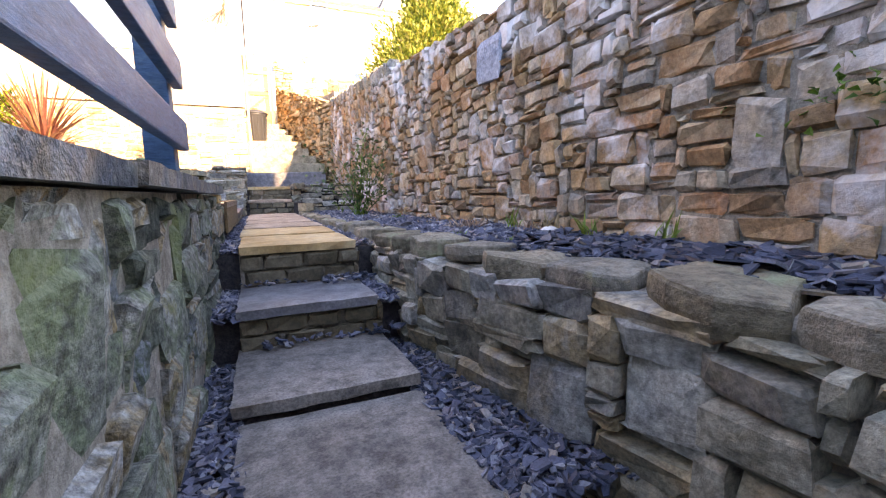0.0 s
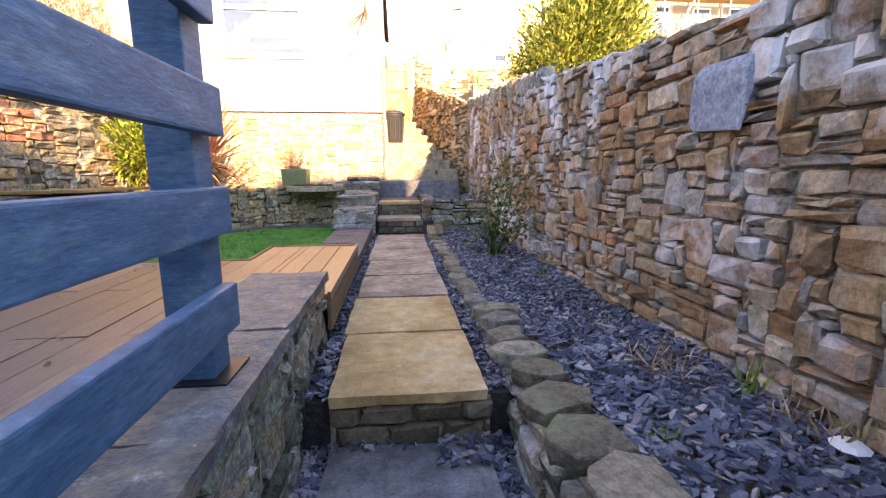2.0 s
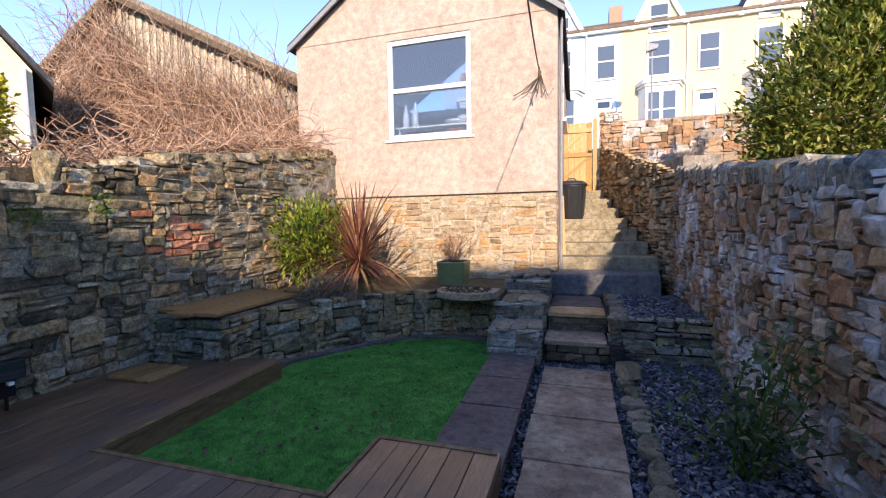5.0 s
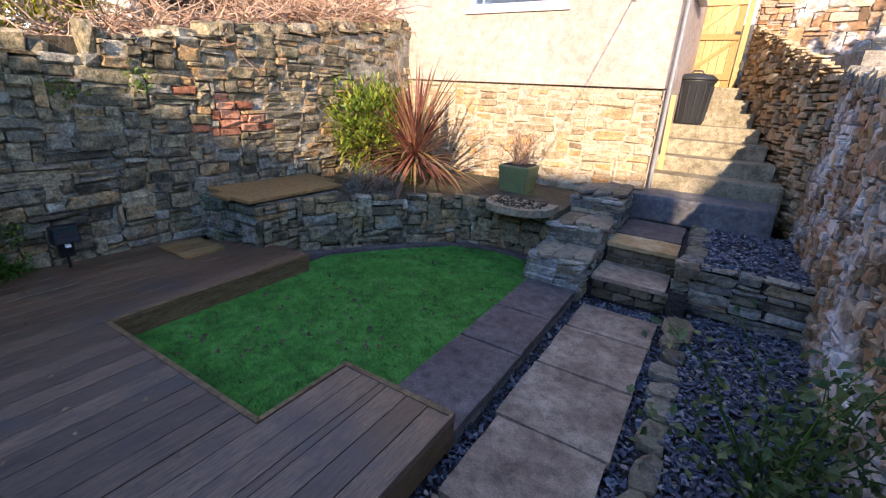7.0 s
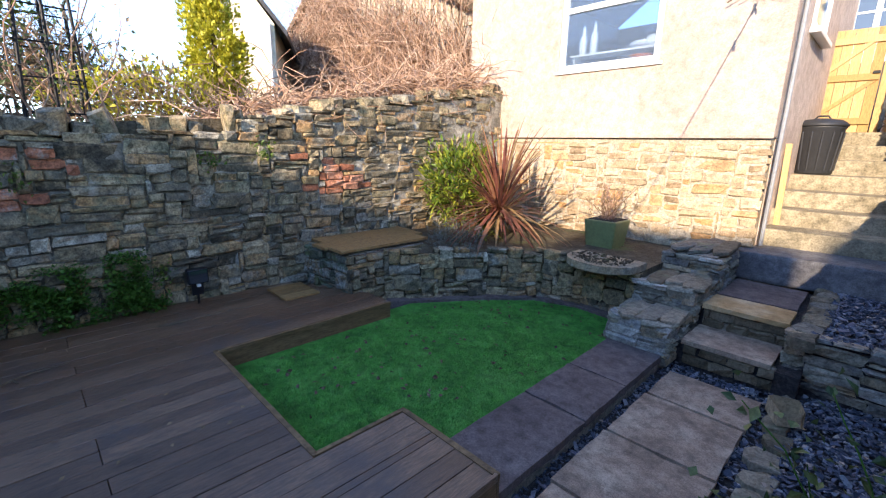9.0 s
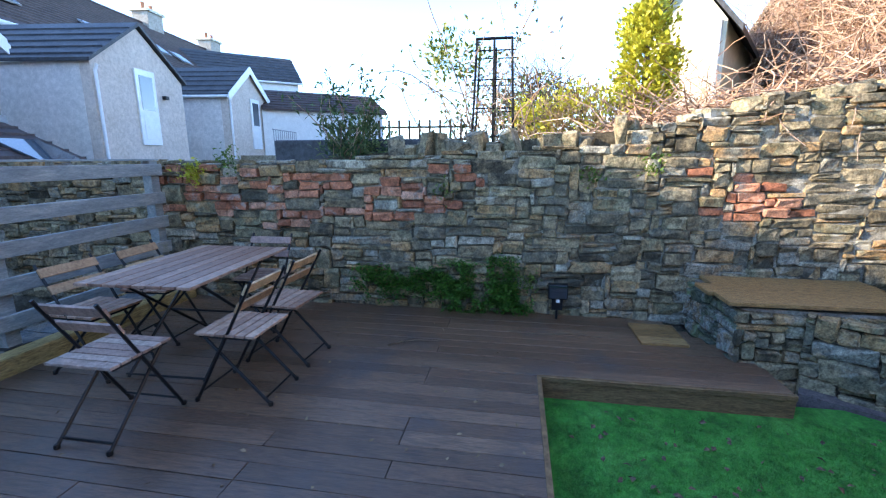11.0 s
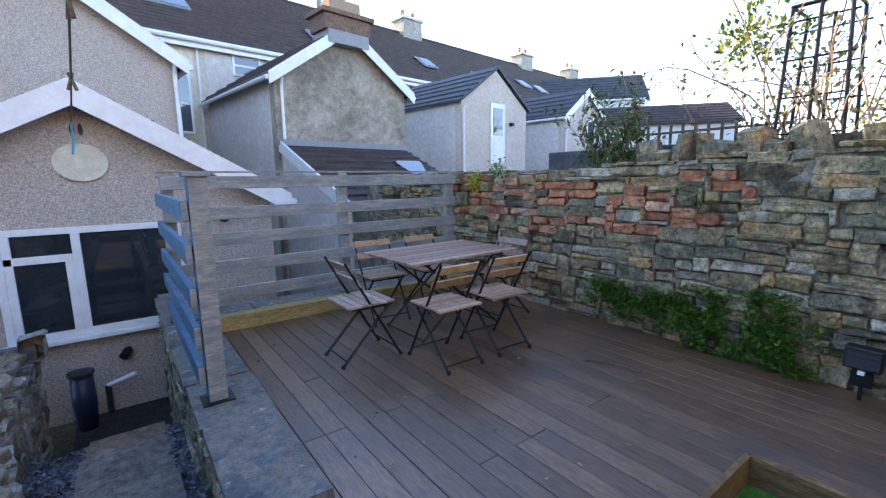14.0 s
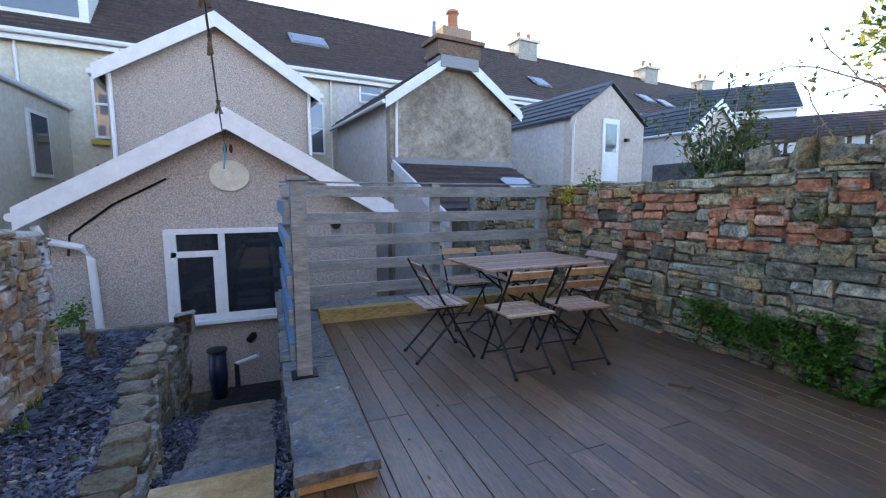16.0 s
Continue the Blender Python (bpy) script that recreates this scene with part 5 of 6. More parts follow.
part("corbel", box(-0.68, 0.68, -0.55, 0.29, 6.45, 6.55, bevel=0.015), M_STACK, stack)
part("shaft", box(-0.40, 0.40, -0.42, 0.12, 6.55, 6.84, bevel=0.03), M_BRICKF, stack)
part("pot", lathe([(0.17, 0), (0.15, 0.10), (0.13, 0.16), (0.13, 0.36), (0.17, 0.40), (0.15, 0.46)], 14, (0.0, -0.15, 6.84)), M_TERRA, stack, "orange clay chimney pot")
part("flue", lathe([(0.05, 0), (0.05, 0.42)], 10, (0.52, -0.15, 6.55)), M_LEAD, stack, "thin metal flue")
downpipe(chim, 1.62, 0.0, 3.5, 4.95)
part("lean_to_roof", prism([(0.02, 3.5), (0.02, 3.58), (2.6, 2.42), (2.6, 2.34)], 3.4, "x", -1.7), M_TILE, chim)
for k in range(1, 9):
    part("tile_course", box(-1.7, 1.7, 0.3 * k, 0.3 * k + 0.03, 3.58 - 0.135 * k + 0.0, 3.60 - 0.135 * k + 0.02), M_TILE, chim)
part("verge", prism([(0.02, 3.42), (0.02, 3.66), (2.7, 2.44), (2.7, 2.20)], 0.05, "x", 1.7), M_UPVC, chim, "white verge board")
part("lean_to_wall", prism([(0.02, 0.0), (0.02, 3.45), (2.5, 2.33), (2.5, 0.0)], -0.15, "x", 1.69), M_GREYR, chim)
part("roof_light", prism([(0.9, 3.20), (0.9, 3.24), (1.9, 2.79), (1.9, 2.75)], 0.8, "x", -1.45), M_GLASSB, chim)
part("lead_strip", box(-1.76, 1.76, 0.0, 0.10, 3.55, 3.68), M_LEAD, chim)
for k, (x, y, verge, nm) in enumerate([(-10.05, -5.85, None, "tan"), (-15.6, -6.4, M_UPVC, "pale")]):
    g = gabled("garden_wing", "neighbouring rear wing with a %s rendered gable and white door" % nm, (x, y, 0), RZ, 1.62, 4.2, 0.0, 5.05, 6.15, M_GREYR, M_TILEB, verge, over=0.10, front=surface(nm + "_render", [(0.3, (0.56, 0.465, 0.385)), (0.7, (0.66, 0.56, 0.475))], scale=2, grain=40, grain_amount=0.15, bump=0.2))
    dx = -0.05 if k == 0 else -0.35
    d = part("door", box(dx - 0.36, dx + 0.36, 0.0, 0.05, 3.25, 5.15, bevel=0.01), M_UPVC, g, "white half-glazed door")
    part("glass", box(dx - 0.24, dx + 0.24, 0.05, 0.056, 4.15, 5.0), M_GLASSB, d)
    part("panel", box(dx - 0.24, dx + 0.24, 0.05, 0.058, 3.4, 4.0, bevel=0.004), M_UPVC, d)
    part("lamp", box(dx - 0.78, dx - 0.64, 0.0, 0.12, 4.5, 4.6, bevel=0.02), M_BLACK, g, "black wall lamp")
    downpipe(g, 1.56, 0.0, 2.4, 5.0)
    if k:
        for q in range(12):
            part("railing_bar", rod([(-1.4 + 0.2 * q, 1.2, 3.0), (-1.4 + 0.2 * q, 1.2, 3.95)], 0.012, 5), M_LEAD, g)
        part("railing_top", rod([(-1.45, 1.2, 3.95), (0.9, 1.2, 3.95)], 0.018, 6), M_LEAD, g)
        part("platform", box(-1.6, 1.1, 0.02, 1.3, 2.5, 3.0), M_CONC, g)
# the main range
terr = thing("terrace_row", "long rendered terrace with a dark tiled roof and chimneys", "terrace", at=(0, -9.5, 0), rz=RZ)
part("wall", box(-34, 12, -9.0, 0.0, 0.0, 6.75), M_CREAM, terr)
part("wall_panel", box(-6.2, -2.4, 0.002, 0.03, 0.1, 6.70), M_GREYR, terr)
part("roof", prism([(0.25, 6.62), (0.25, 6.74), (-4.5, 10.15), (-9.3, 6.74), (-9.3, 6.62), (-4.5, 10.0)], 46.4, "x", -34.2), M_TILE, terr)
for k in range(1, 22):
    f = k / 22.5
    part("tile_course", box(-34.2, 12.2, 0.25 - 4.75 * f - 0.02, 0.25 - 4.75 * f + 0.02, 6.72 + 3.41 * f, 6.785 + 3.41 * f), M_TILE, terr)
part("ridge", rod([(-34.2, -4.5, 10.13), (12.2, -4.5, 10.13)], 0.11, 8), M_TILE, terr)
part("gutter", rod([(-34.2, 0.30, 6.64), (12.2, 0.30, 6.64)], 0.07, 8), M_UPVC, terr, "white gutter")
part("fascia", box(-34.2, 12.2, 0.20, 0.24, 6.45, 6.64), M_UPVC, terr)
# The stack at 7.8 is unseen, added to cast shade beside the upper steps.
for x in (7.8, -13.6, -23.5, -29.5):
    c = part("chimney", box(x - 0.6, x + 0.6, -4.95, -4.05, 9.7, 10.75, bevel=0.02), M_CEMENT, terr, "tan rendered chimney stack")
    part("corbel", box(x - 0.7, x + 0.7, -5.05, -3.95, 10.75, 10.88, bevel=0.02), M_CREAM, c)
    for q in (-0.35, 0.3):
        part("pot", lathe([(0.11, 0), (0.10, 0.35), (0.12, 0.4)], 10, (x + q, -4.5, 10.88)), M_TERRA, c)
for x, f, w in ((-1.9, 0.38, 1.1), (-6.8, 0.35, 0.6), (-8.2, 0.36, 0.6), (-12.0, 0.32, 0.7), (-15.5, 0.28, 0.7), (-16.6, 0.3, 0.7), (-19.5, 0.35, 0.7), (-20.8, 0.3, 0.7), (-24.0, 0.35, 0.7)):
    y, z = 0.25 - 4.75 * f, 6.74 + 3.41 * f
    m = pose(x, y, z + 0.08, -35.7, 0, 0)
    s = part("roof_light", box(-w / 2 - 0.06, w / 2 + 0.06, -0.45, 0.45, 0.0, 0.05, m=m), M_LEAD, terr)
    part("pane", box(-w / 2, w / 2, -0.38, 0.38, 0.05, 0.065, m=m), M_GLASSB, s)
dm = part("dormer", box(3.9, 6.1, -3.6, -0.4, 6.9, 9.3), M_UPVC, terr, "white flat-roofed dormer")
part("dormer_glass", box(4.1, 5.9, -0.4, -0.38, 7.35, 8.9), M_GLASSB, dm)
for x0, x1, z0, z1 in ((-3.9, -3.2, 5.95, 6.42), (2.95, 3.85, 4.35, 5.95), (-1.9, -1.2, 4.2, 5.7), (-9.2, -8.4, 5.6, 6.3), (-13.4, -12.6, 5.6, 6.3)):
    w = part("window", box(x0 - 0.07, x1 + 0.07, 0.03, 0.08, z0 - 0.07, z1 + 0.07, bevel=0.01), M_UPVC, terr)
    part("pane", box(x0, x1, 0.08, 0.086, z0, z1), M_GLASSB, w)
    part("bar", box(x0, x1, 0.08, 0.095, (z0 + z1) / 2 - 0.03, (z0 + z1) / 2 + 0.03), M_UPVC, w)
part("yellow_sill", box(2.8, 4.0, 0.03, 0.16, 4.12, 4.24, bevel=0.01), plain("yellow_paint", (0.62, 0.44, 0.07)), terr, "yellow painted window sill")
for x in (-2.2, 5.3, -7.8):
    downpipe(terr, x, 0.0, 2.0, 6.6)
left_wing = solo("cream_wing", box(4.4, 8.0, -9.4, -3.6, 0.0, 5.0), M_CREAM, "cream rendered neighbouring wing", "house")
part("gutter", rod([(4.35, -9.4, 5.0), (4.35, -3.5, 5.0)], 0.06, 8), M_UPVC, left_wing)
part("roof", prism([(4.3, 5.04), (8.1, 5.04), (8.1, 6.4), (7.6, 6.4)], -5.9, "y", -3.5), M_TILE, left_wing)
for y in (-5.0, -7.2):
    w = part("window", box(4.34, 4.40, y - 0.45, y + 0.45, 3.2, 4.6, bevel=0.01), M_UPVC, left_wing)
    part("pane", box(4.33, 4.34, y - 0.37, y + 0.37, 3.28, 4.52), M_GLASSB, w)
low_house = gabled("low_house", "white rendered low house with a brown tiled roof", (-21.3, -3.6, 0), 38, 2.0, 5.2, 0.0, 4.85, 5.75, M_WHITE, M_TILE, None)
far_house = gabled("far_house", "white gabled house down the hill", (-26.5, -10.5, 0), 40, 2.4, 6.0, 0.0, 7.2, 8.8, M_WHITE, M_TILEB, M_UPVC)


# ---- the sunlit terrace above ----
FY = 30.0
for k in range(8):
    x0 = 2.5 + 5.3 * (k - 2)
    mat = (M_PALEBLUE, M_PALEBLUE, M_YELLOW, M_YELLOW, M_YELLOW, M_BRICKF, M_BRICKF, M_BRICKF)[k]
    t = thing("terraced_house", "tall %s terraced house with a steep white gable" % ("pale blue", "pale blue", "pale yellow", "pale yellow", "cream", "brown brick", "brown brick", "brown brick")[k], "house", at=(x0, FY, 0), group="terrace above the gardens")
    part("wall", box(0.0, 5.3, 0.0, 8.0, 5.0, 13.6), mat, t)
    part("roof", prism([(-0.3, 13.55), (-0.3, 13.7), (4.0, 15.6), (8.3, 13.7), (8.3, 13.55)], 5.3, "x", 0.0), M_TILEF, t)
    part("eaves_board", box(0.0, 5.3, -0.25, 0.0, 13.4, 13.62), M_WHITE, t)
    g = part("gable", prism([(0.8, 13.63), (3.2, 13.63), (2.0, 16.0)], 0.3, "y", -0.05), mat, t)
    for s in (-1, 1):
        part("bargeboard", prism([(2.0, 16.25), (2.0 + s * 1.5, 13.35), (2.0 + s * 1.22, 13.35), (2.0, 15.7)], 0.12, "y", -0.2), M_WHITE, g)
    part("gable_roof", prism([(0.65, 13.6), (2.0, 16.1), (3.35, 13.6), (2.0, 15.9)], 4.0, "y", 0.25), M_TILEF, g)
    for wx, wz, ww, wh in ((1.58, 13.2, 0.85, 1.35), (1.5, 10.75, 1.05, 1.85), (4.07, 10.85, 0.9, 1.8)):
        w = part("window", box(wx - 0.12, wx + ww + 0.12, -0.08, 0.0, wz - 0.12, wz + wh + 0.14, bevel=0.03), M_WHITE, t)
        part("pane", box(wx, wx + ww, -0.10, -0.08, wz, wz + wh), M_GLASSB, w)
        part("sash_bar", box(wx, wx + ww, -0.12, -0.10, wz + wh * 0.5, wz + wh * 0.5 + 0.07), M_WHITE, w)
    d = part("door", box(3.98, 4.85, -0.06, 0.0, 7.4, 9.6, bevel=0.02), M_UPVC, t, "white front door with a fanlight")
    part("door_surround", prism([(3.75, 7.4), (3.75, 9.85), (4.4, 10.15), (5.05, 9.85), (5.05, 7.4), (4.9, 7.4), (4.9, 9.7), (3.93, 9.7), (3.93, 7.4)], 0.1, "y", -0.1), M_WHITE, d)
    part("fanlight", box(4.08, 4.75, -0.075, -0.06, 9.15, 9.5), M_GLASS, d)
    bay = part("bay", prism([(0.97, 0.0), (1.25, -0.8), (2.9, -0.8), (3.2, 0.0)], 4.1, "z", 6.0), M_WHITE, t)
    part("cornice", prism([(0.8, 0.0), (1.1, -0.98), (3.05, -0.98), (3.4, 0.0)], 0.22, "z", 10.1), M_WHITE, bay)
    part("cornice", prism([(0.9, 0.0), (1.2, -0.88), (2.95, -0.88), (3.3, 0.0)], 0.14, "z", 9.94), M_WHITE, bay)
    for a, e in ((1.4, 1.95), (2.15, 2.75)):
        pn = part("pane", box(a, e, -0.83, -0.80, 7.6, 9.6), M_GLASSB, bay)
        part("sash_bar", box(a, e, -0.85, -0.83, 8.6, 8.68), M_WHITE, pn)
    part("downpipe", rod([(3.45, -0.08, 13.4), (3.45, -0.08, 5.0)], 0.05, 6), M_WHITE, t)
    if k in (0, 2, 4):
        c = part("chimney", box(-0.4, 0.4, 3.5, 4.5, 15.0, 16.4), M_BRICKF, t)
sl = thing("street_lamp", "slim grey street lamp in the lane above the gardens", "street lamp", at=(3.6, 26.0, 6.0))
part("pole", rod([(0, 0, -1.0), (0, 0, 4.75)], 0.06, 8, taper=0.6), M_LEAD, sl)
part("lantern", prism([(-0.28, 4.7), (0.22, 4.8), (0.26, 4.98), (-0.16, 5.06)], 0.3, "y", -0.15), M_LEAD, sl, "grey tilted lantern")
scaf = thing("scaffolding", "steel scaffolding with a timber lift before the brick houses", "scaffolding", at=(17.0, FY - 1.4, 7.0))
for k in range(8):
    for y in (0.0, 1.0):
        part("standard", rod([(k * 2.2, y, -2.0), (k * 2.2, y, 8.9 + (1.5 if k in (1, 5) else 0))], 0.05, 6), M_LEAD, scaf)
for z in (2.2, 4.4, 6.1, 7.2):
    part("ledger", rod([(-0.4, 0.0, z), (15.8, 0.0, z)], 0.05, 6), M_LEAD, scaf)
part("board", box(-0.4, 15.8, 0.0, 1.0, 5.9, 6.02), M_GATE, scaf)
for k in range(4):
    part("brace", rod([(k * 4.4, 0, 2.2), (k * 4.4 + 2.2, 0, 6.1)], 0.04, 6), M_LEAD, scaf)

# ---- neighbours at the sides ----
M_GREYW = surface("off_white_render", [(0.3, (0.20, 0.20, 0.195)), (0.7, (0.28, 0.275, 0.27))], scale=0.8, grain=30, grain_amount=0.15)
gar = thing("white_garage", "long off-white rendered garage with a tiled lean-to roof", "garage", at=(6.6, 11.4, 0), rz=-14)
part("wall", prism([(0.0, 2.5), (9.0, 2.5), (9.0, 8.0), (0.0, 4.75)], 0.3, "y", 0.0), M_GREYW, gar)
part("roof", prism([(-0.2, 4.72), (9.1, 8.05), (9.1, 8.20), (-0.2, 4.87)], 5.0, "y", -0.15), M_TILEF, gar)
part("side_wall", box(0.0, 0.3, 0.302, 5.0, 2.5, 4.7), M_GREYW, gar)
part("plinth", box(-0.02, 9.0, -0.04, -0.002, 2.5, 3.75), M_CEMENT, gar)
M_TARP = plain("beige_tarpaulin", (0.44, 0.37, 0.30), rough=0.7)
tarp = thing("tarpaulin", "beige tarpaulin thrown over a heap", "tarpaulin", at=(4.9, 9.6, 3.2))
bm = bmesh.new()
bmesh.ops.create_icosphere(bm, subdivisions=3, radius=0.6)
for v in bm.verts:
    v.co.z = max(0, v.co.z) * 0.75
    v.co += 0.08 * noise.noise_vector(v.co * 3)
part("sheet", bm, M_TARP, tarp, smooth=True)
gp = thing("grey_post", "leaning grey wooden post", "post", at=(4.75, 7.3, 2.95))
part("post", box(-0.05, 0.05, -0.05, 0.05, 0.0, 0.62, bevel=0.008, m=pose(0, 0, 0, 0, -8, 0)), M_LEAD, gp)
barn = thing("barn", "old barn with a corrugated gable, smothered in dry creeper", "barn", at=(-9.6, 9.9, 0))
part("gable_wall", prism([(-4.2, 3.0), (4.9, 3.0), (4.9, 5.35), (0.0, 7.75), (-4.2, 5.4)], 0.3, "y", 0.0), M_CEMENT, barn)
for k in range(46):
    x = -4.1 + k * 0.195
    zt = 7.7 - (0.49 * x if x > 0 else -0.56 * x)
    part("corrugation", rod([(x, -0.01, max(5.2, zt - 2.4)), (x, -0.01, zt)], 0.05, 5), M_GABLE, barn)
for s, ex, ez in ((-1, -4.6, 5.15), (1, 5.3, 5.1)):
    part("roof", prism([(0, 7.78), (ex, ez), (ex, ez + 0.12), (0, 7.92)], 6.0, "y", -0.25), M_ASB, barn)
    part("verge_board", prism([(0, 7.66), (ex, ez - 0.12), (ex, ez + 0.02), (0, 7.80)], 0.03, "y", -0.285), M_BARK, barn)
shed = thing("cream_cottage", "cream rendered cottage end with a grey slate roof", "cottage", at=(-8.5, 6.78, 0), rz=60)
part("wall", prism([(-0.65, 2.5), (0.6, 2.5), (0.6, 5.2), (0.0, 6.0), (-0.65, 5.2)], 4.0, "y", 0.0), M_CREAM, shed)
for sx in (-1, 1):
    part("roof", prism([(0.0, 6.02), (sx * 0.85, 4.95), (sx * 0.85, 5.06), (0.0, 6.13)], 4.3, "y", -0.15), M_TILEB, shed)
cw = part("window", box(-0.55, -0.15, -0.05, 0.0, 3.9, 4.7), M_UPVC, shed)
part("pane", box(-0.50, -0.20, -0.06, -0.05, 3.95, 4.65), M_GLASSB, cw)
part("downpipe", rod([(0.5, -0.05, 5.2), (0.5, -0.05, 3.0)], 0.04, 8), M_UPVC, shed)


# ---- plants ----
def crown(seed, centre, radii, clumps, per, spread=0.22):
    """Leaf places in many small clumps that fill an uneven ellipsoid."""
    rng = np.random.default_rng(seed)
    spots = []
    for _ in range(clumps):
        d = rng.normal(0, 1, 3)
        d /= np.linalg.norm(d)
        r = rng.uniform(0.35, 1.0) ** 0.5 * (1 + 0.22 * noise.noise(Vector(d * 2.3) + Vector((seed, 0, 0))))
        c = np.array(centre) + d * r * np.array(radii)
        for _ in range(per):
            o = rng.normal(0, spread, 3)
            spots.append((c + o, d + rng.normal(0, 0.5, 3) + (0, 0, 0.5)))
    return spots


bay = thing("bay_tree", "dense sunlit bay tree with olive-green leaves", "tree", at=(3.95, 9.7, 3.1))
rng = np.random.default_rng(40)
trunks = [wander(rng, (rng.normal(0, 0.15), rng.normal(0, 0.15), -0.2), (rng.normal(0, 0.3), rng.normal(0, 0.3), 1), 2.6, 7, 0.12) for _ in range(7)]
stems("trunk", trunks, 0.05, M_BARK, bay)
spots = crown(41, (0.0, 0, 1.1), (1.35, 1.1, 1.2), 520, 28, 0.14) + crown(42, (0.1, 0, 2.05), (0.75, 0.7, 0.85), 280, 28, 0.13) + crown(43, (-0.75, 0, 0.8), (0.75, 0.7, 0.8), 110, 22, 0.14)
for k in range(34):
    a = rng.uniform(0, math.tau)
    tip = wander(rng, (0.55 * math.cos(a), 0.5 * math.sin(a), 2.1 + rng.uniform(0, 0.45)), (0.2 * math.cos(a), 0.2 * math.sin(a), 1), rng.uniform(0.5, 0.9), 6, 0.1)
    for p in tip:
        spots += [(p, rng.normal(0, 0.6, 3) + (0, 0, 0.8)) for _ in range(5)]
leaves("crown", spots, 0.125, 0.048, M_BAY, bay, 44)

shrub = thing("shrub", "bushy yellow-green evergreen shrub by the wall", "shrub", at=(-3.30, 7.55, 1.75))
stems("stem", [wander(rng, (rng.normal(0, 0.06), rng.normal(0, 0.06), 0), (rng.normal(0, 0.4), rng.normal(0, 0.4), 1), 0.8, 6, 0.15) for _ in range(12)], 0.014, M_BARK, shrub)
leaves("foliage", crown(51, (-0.05, 0, 0.72), (0.62, 0.48, 0.52), 120, 20, 0.08), 0.13, 0.036, M_SHRUB, shrub, 52)


def spiky(name, at, seed, count, length, width, material, trunk, label):
    rng = np.random.default_rng(seed)
    t = thing(name, label, "cordyline", at=at)
    part("stem", rod([(0, 0, -0.05), (0.01, 0, trunk * 0.5), (0, 0.01, trunk)], 0.05, 8, taper=0.8), M_BARK, t)
    vs, fs = [], []
    for k in range(count):
        a, e = rng.uniform(0, math.tau), rng.uniform(-0.45, 1.35)
        L, W = length * rng.uniform(0.7, 1.1), width * rng.uniform(0.7, 1.2)
        out = np.array((math.cos(a), math.sin(a), 0))
        sd = np.array((-math.sin(a), math.cos(a), 0))
        base = len(vs)
        p = np.array((0, 0, trunk + rng.uniform(-0.12, 0.06)))
        n = 5
        for i in range(n + 1):
            f = i / n
            ang = e - 0.55 * f * f * (1.2 - 0.6 * e)
            w = W * (1 - f) ** 0.6 * (0.5 + f if f < 0.5 else 1) + 0.001
            vs += [(p - sd * w / 2).tolist(), (p + sd * w / 2).tolist()]
            p = p + (out * math.cos(ang) + np.array((0, 0, math.sin(ang)))) * L / n
            if i:
                b = base + 2 * (i - 1)
                fs.append((b, b + 1, b + 3, b + 2))
    tagged(part("leaves", from_arrays("leaves", vs, fs), material, t), kind="stuff")
    return t


spiky("cordyline", (-2.55, 7.55, 1.78), 61, 280, 1.08, 0.045, M_CORD, 0.42, "spiky red-bronze cordyline with pale lower leaves")
spiky("yucca", (-2.72, 7.45, 1.76), 62, 50, 0.45, 0.03, M_SHRUB, 0.08, "low green spiky plant in the bed")

pot = thing("plant_pot", "olive-green square pot with a dead twiggy plant", "plant pot", at=(-1.45, 8.25, 1.76))
bm = box(-0.2, 0.2, -0.2, 0.2, 0.0, 0.36, bevel=0.02)
for v in bm.verts:
    f = 0.82 + 0.18 * v.co.z / 0.36
    v.co.x *= f
    v.co.y *= f
part("pot", bm, M_POT, pot)
part("soil", box(-0.17, 0.17, -0.17, 0.17, 0.355, 0.364), M_SOIL, pot)
rng = np.random.default_rng(63)
tw = [wander(rng, (rng.normal(0, 0.04), rng.normal(0, 0.04), 0.36), (rng.normal(0, 0.45), rng.normal(0, 0.45), 1), rng.uniform(0.35, 0.6), 6, 0.22) for _ in range(60)]
tagged(stems("twig_tangle", tw, 0.005, M_TWIG, pot), kind="stuff")
leaves("dry_leaves", [(p, rng.normal(0, 1, 3)) for t in tw for p in t[2:]], 0.045, 0.016, M_DRY, pot, 64)

lav = thing("lavender", "grey-green lavender clump spilling over the wall", "lavender", at=(-2.50, 6.75, 1.80))
leaves("foliage", crown(65, (0, 0, 0.10), (0.30, 0.35, 0.16), 90, 14, 0.05), 0.06, 0.008, M_SAGE, lav, 66)

rose = thing("rose_bush", "thin leggy rose bush growing from the slate bed", "rose bush", at=(1.1, 5.15, 1.23))
rng = np.random.default_rng(67)
tw = [wander(rng, (rng.normal(0, 0.04), rng.normal(0, 0.04), 0), (rng.normal(0.05, 0.3), rng.normal(0, 0.3), 1), rng.uniform(0.6, 1.1), 8, 0.16) for _ in range(20)]
tagged(stems("cane_tangle", tw, 0.006, M_IVY, rose), kind="stuff")
leaves("foliage", [(p + rng.normal(0, 0.05, 3), rng.normal(0, 1, 3)) for t in tw for p in t[2:] for _ in range(4)], 0.062, 0.038, M_ROSE, rose, 68)

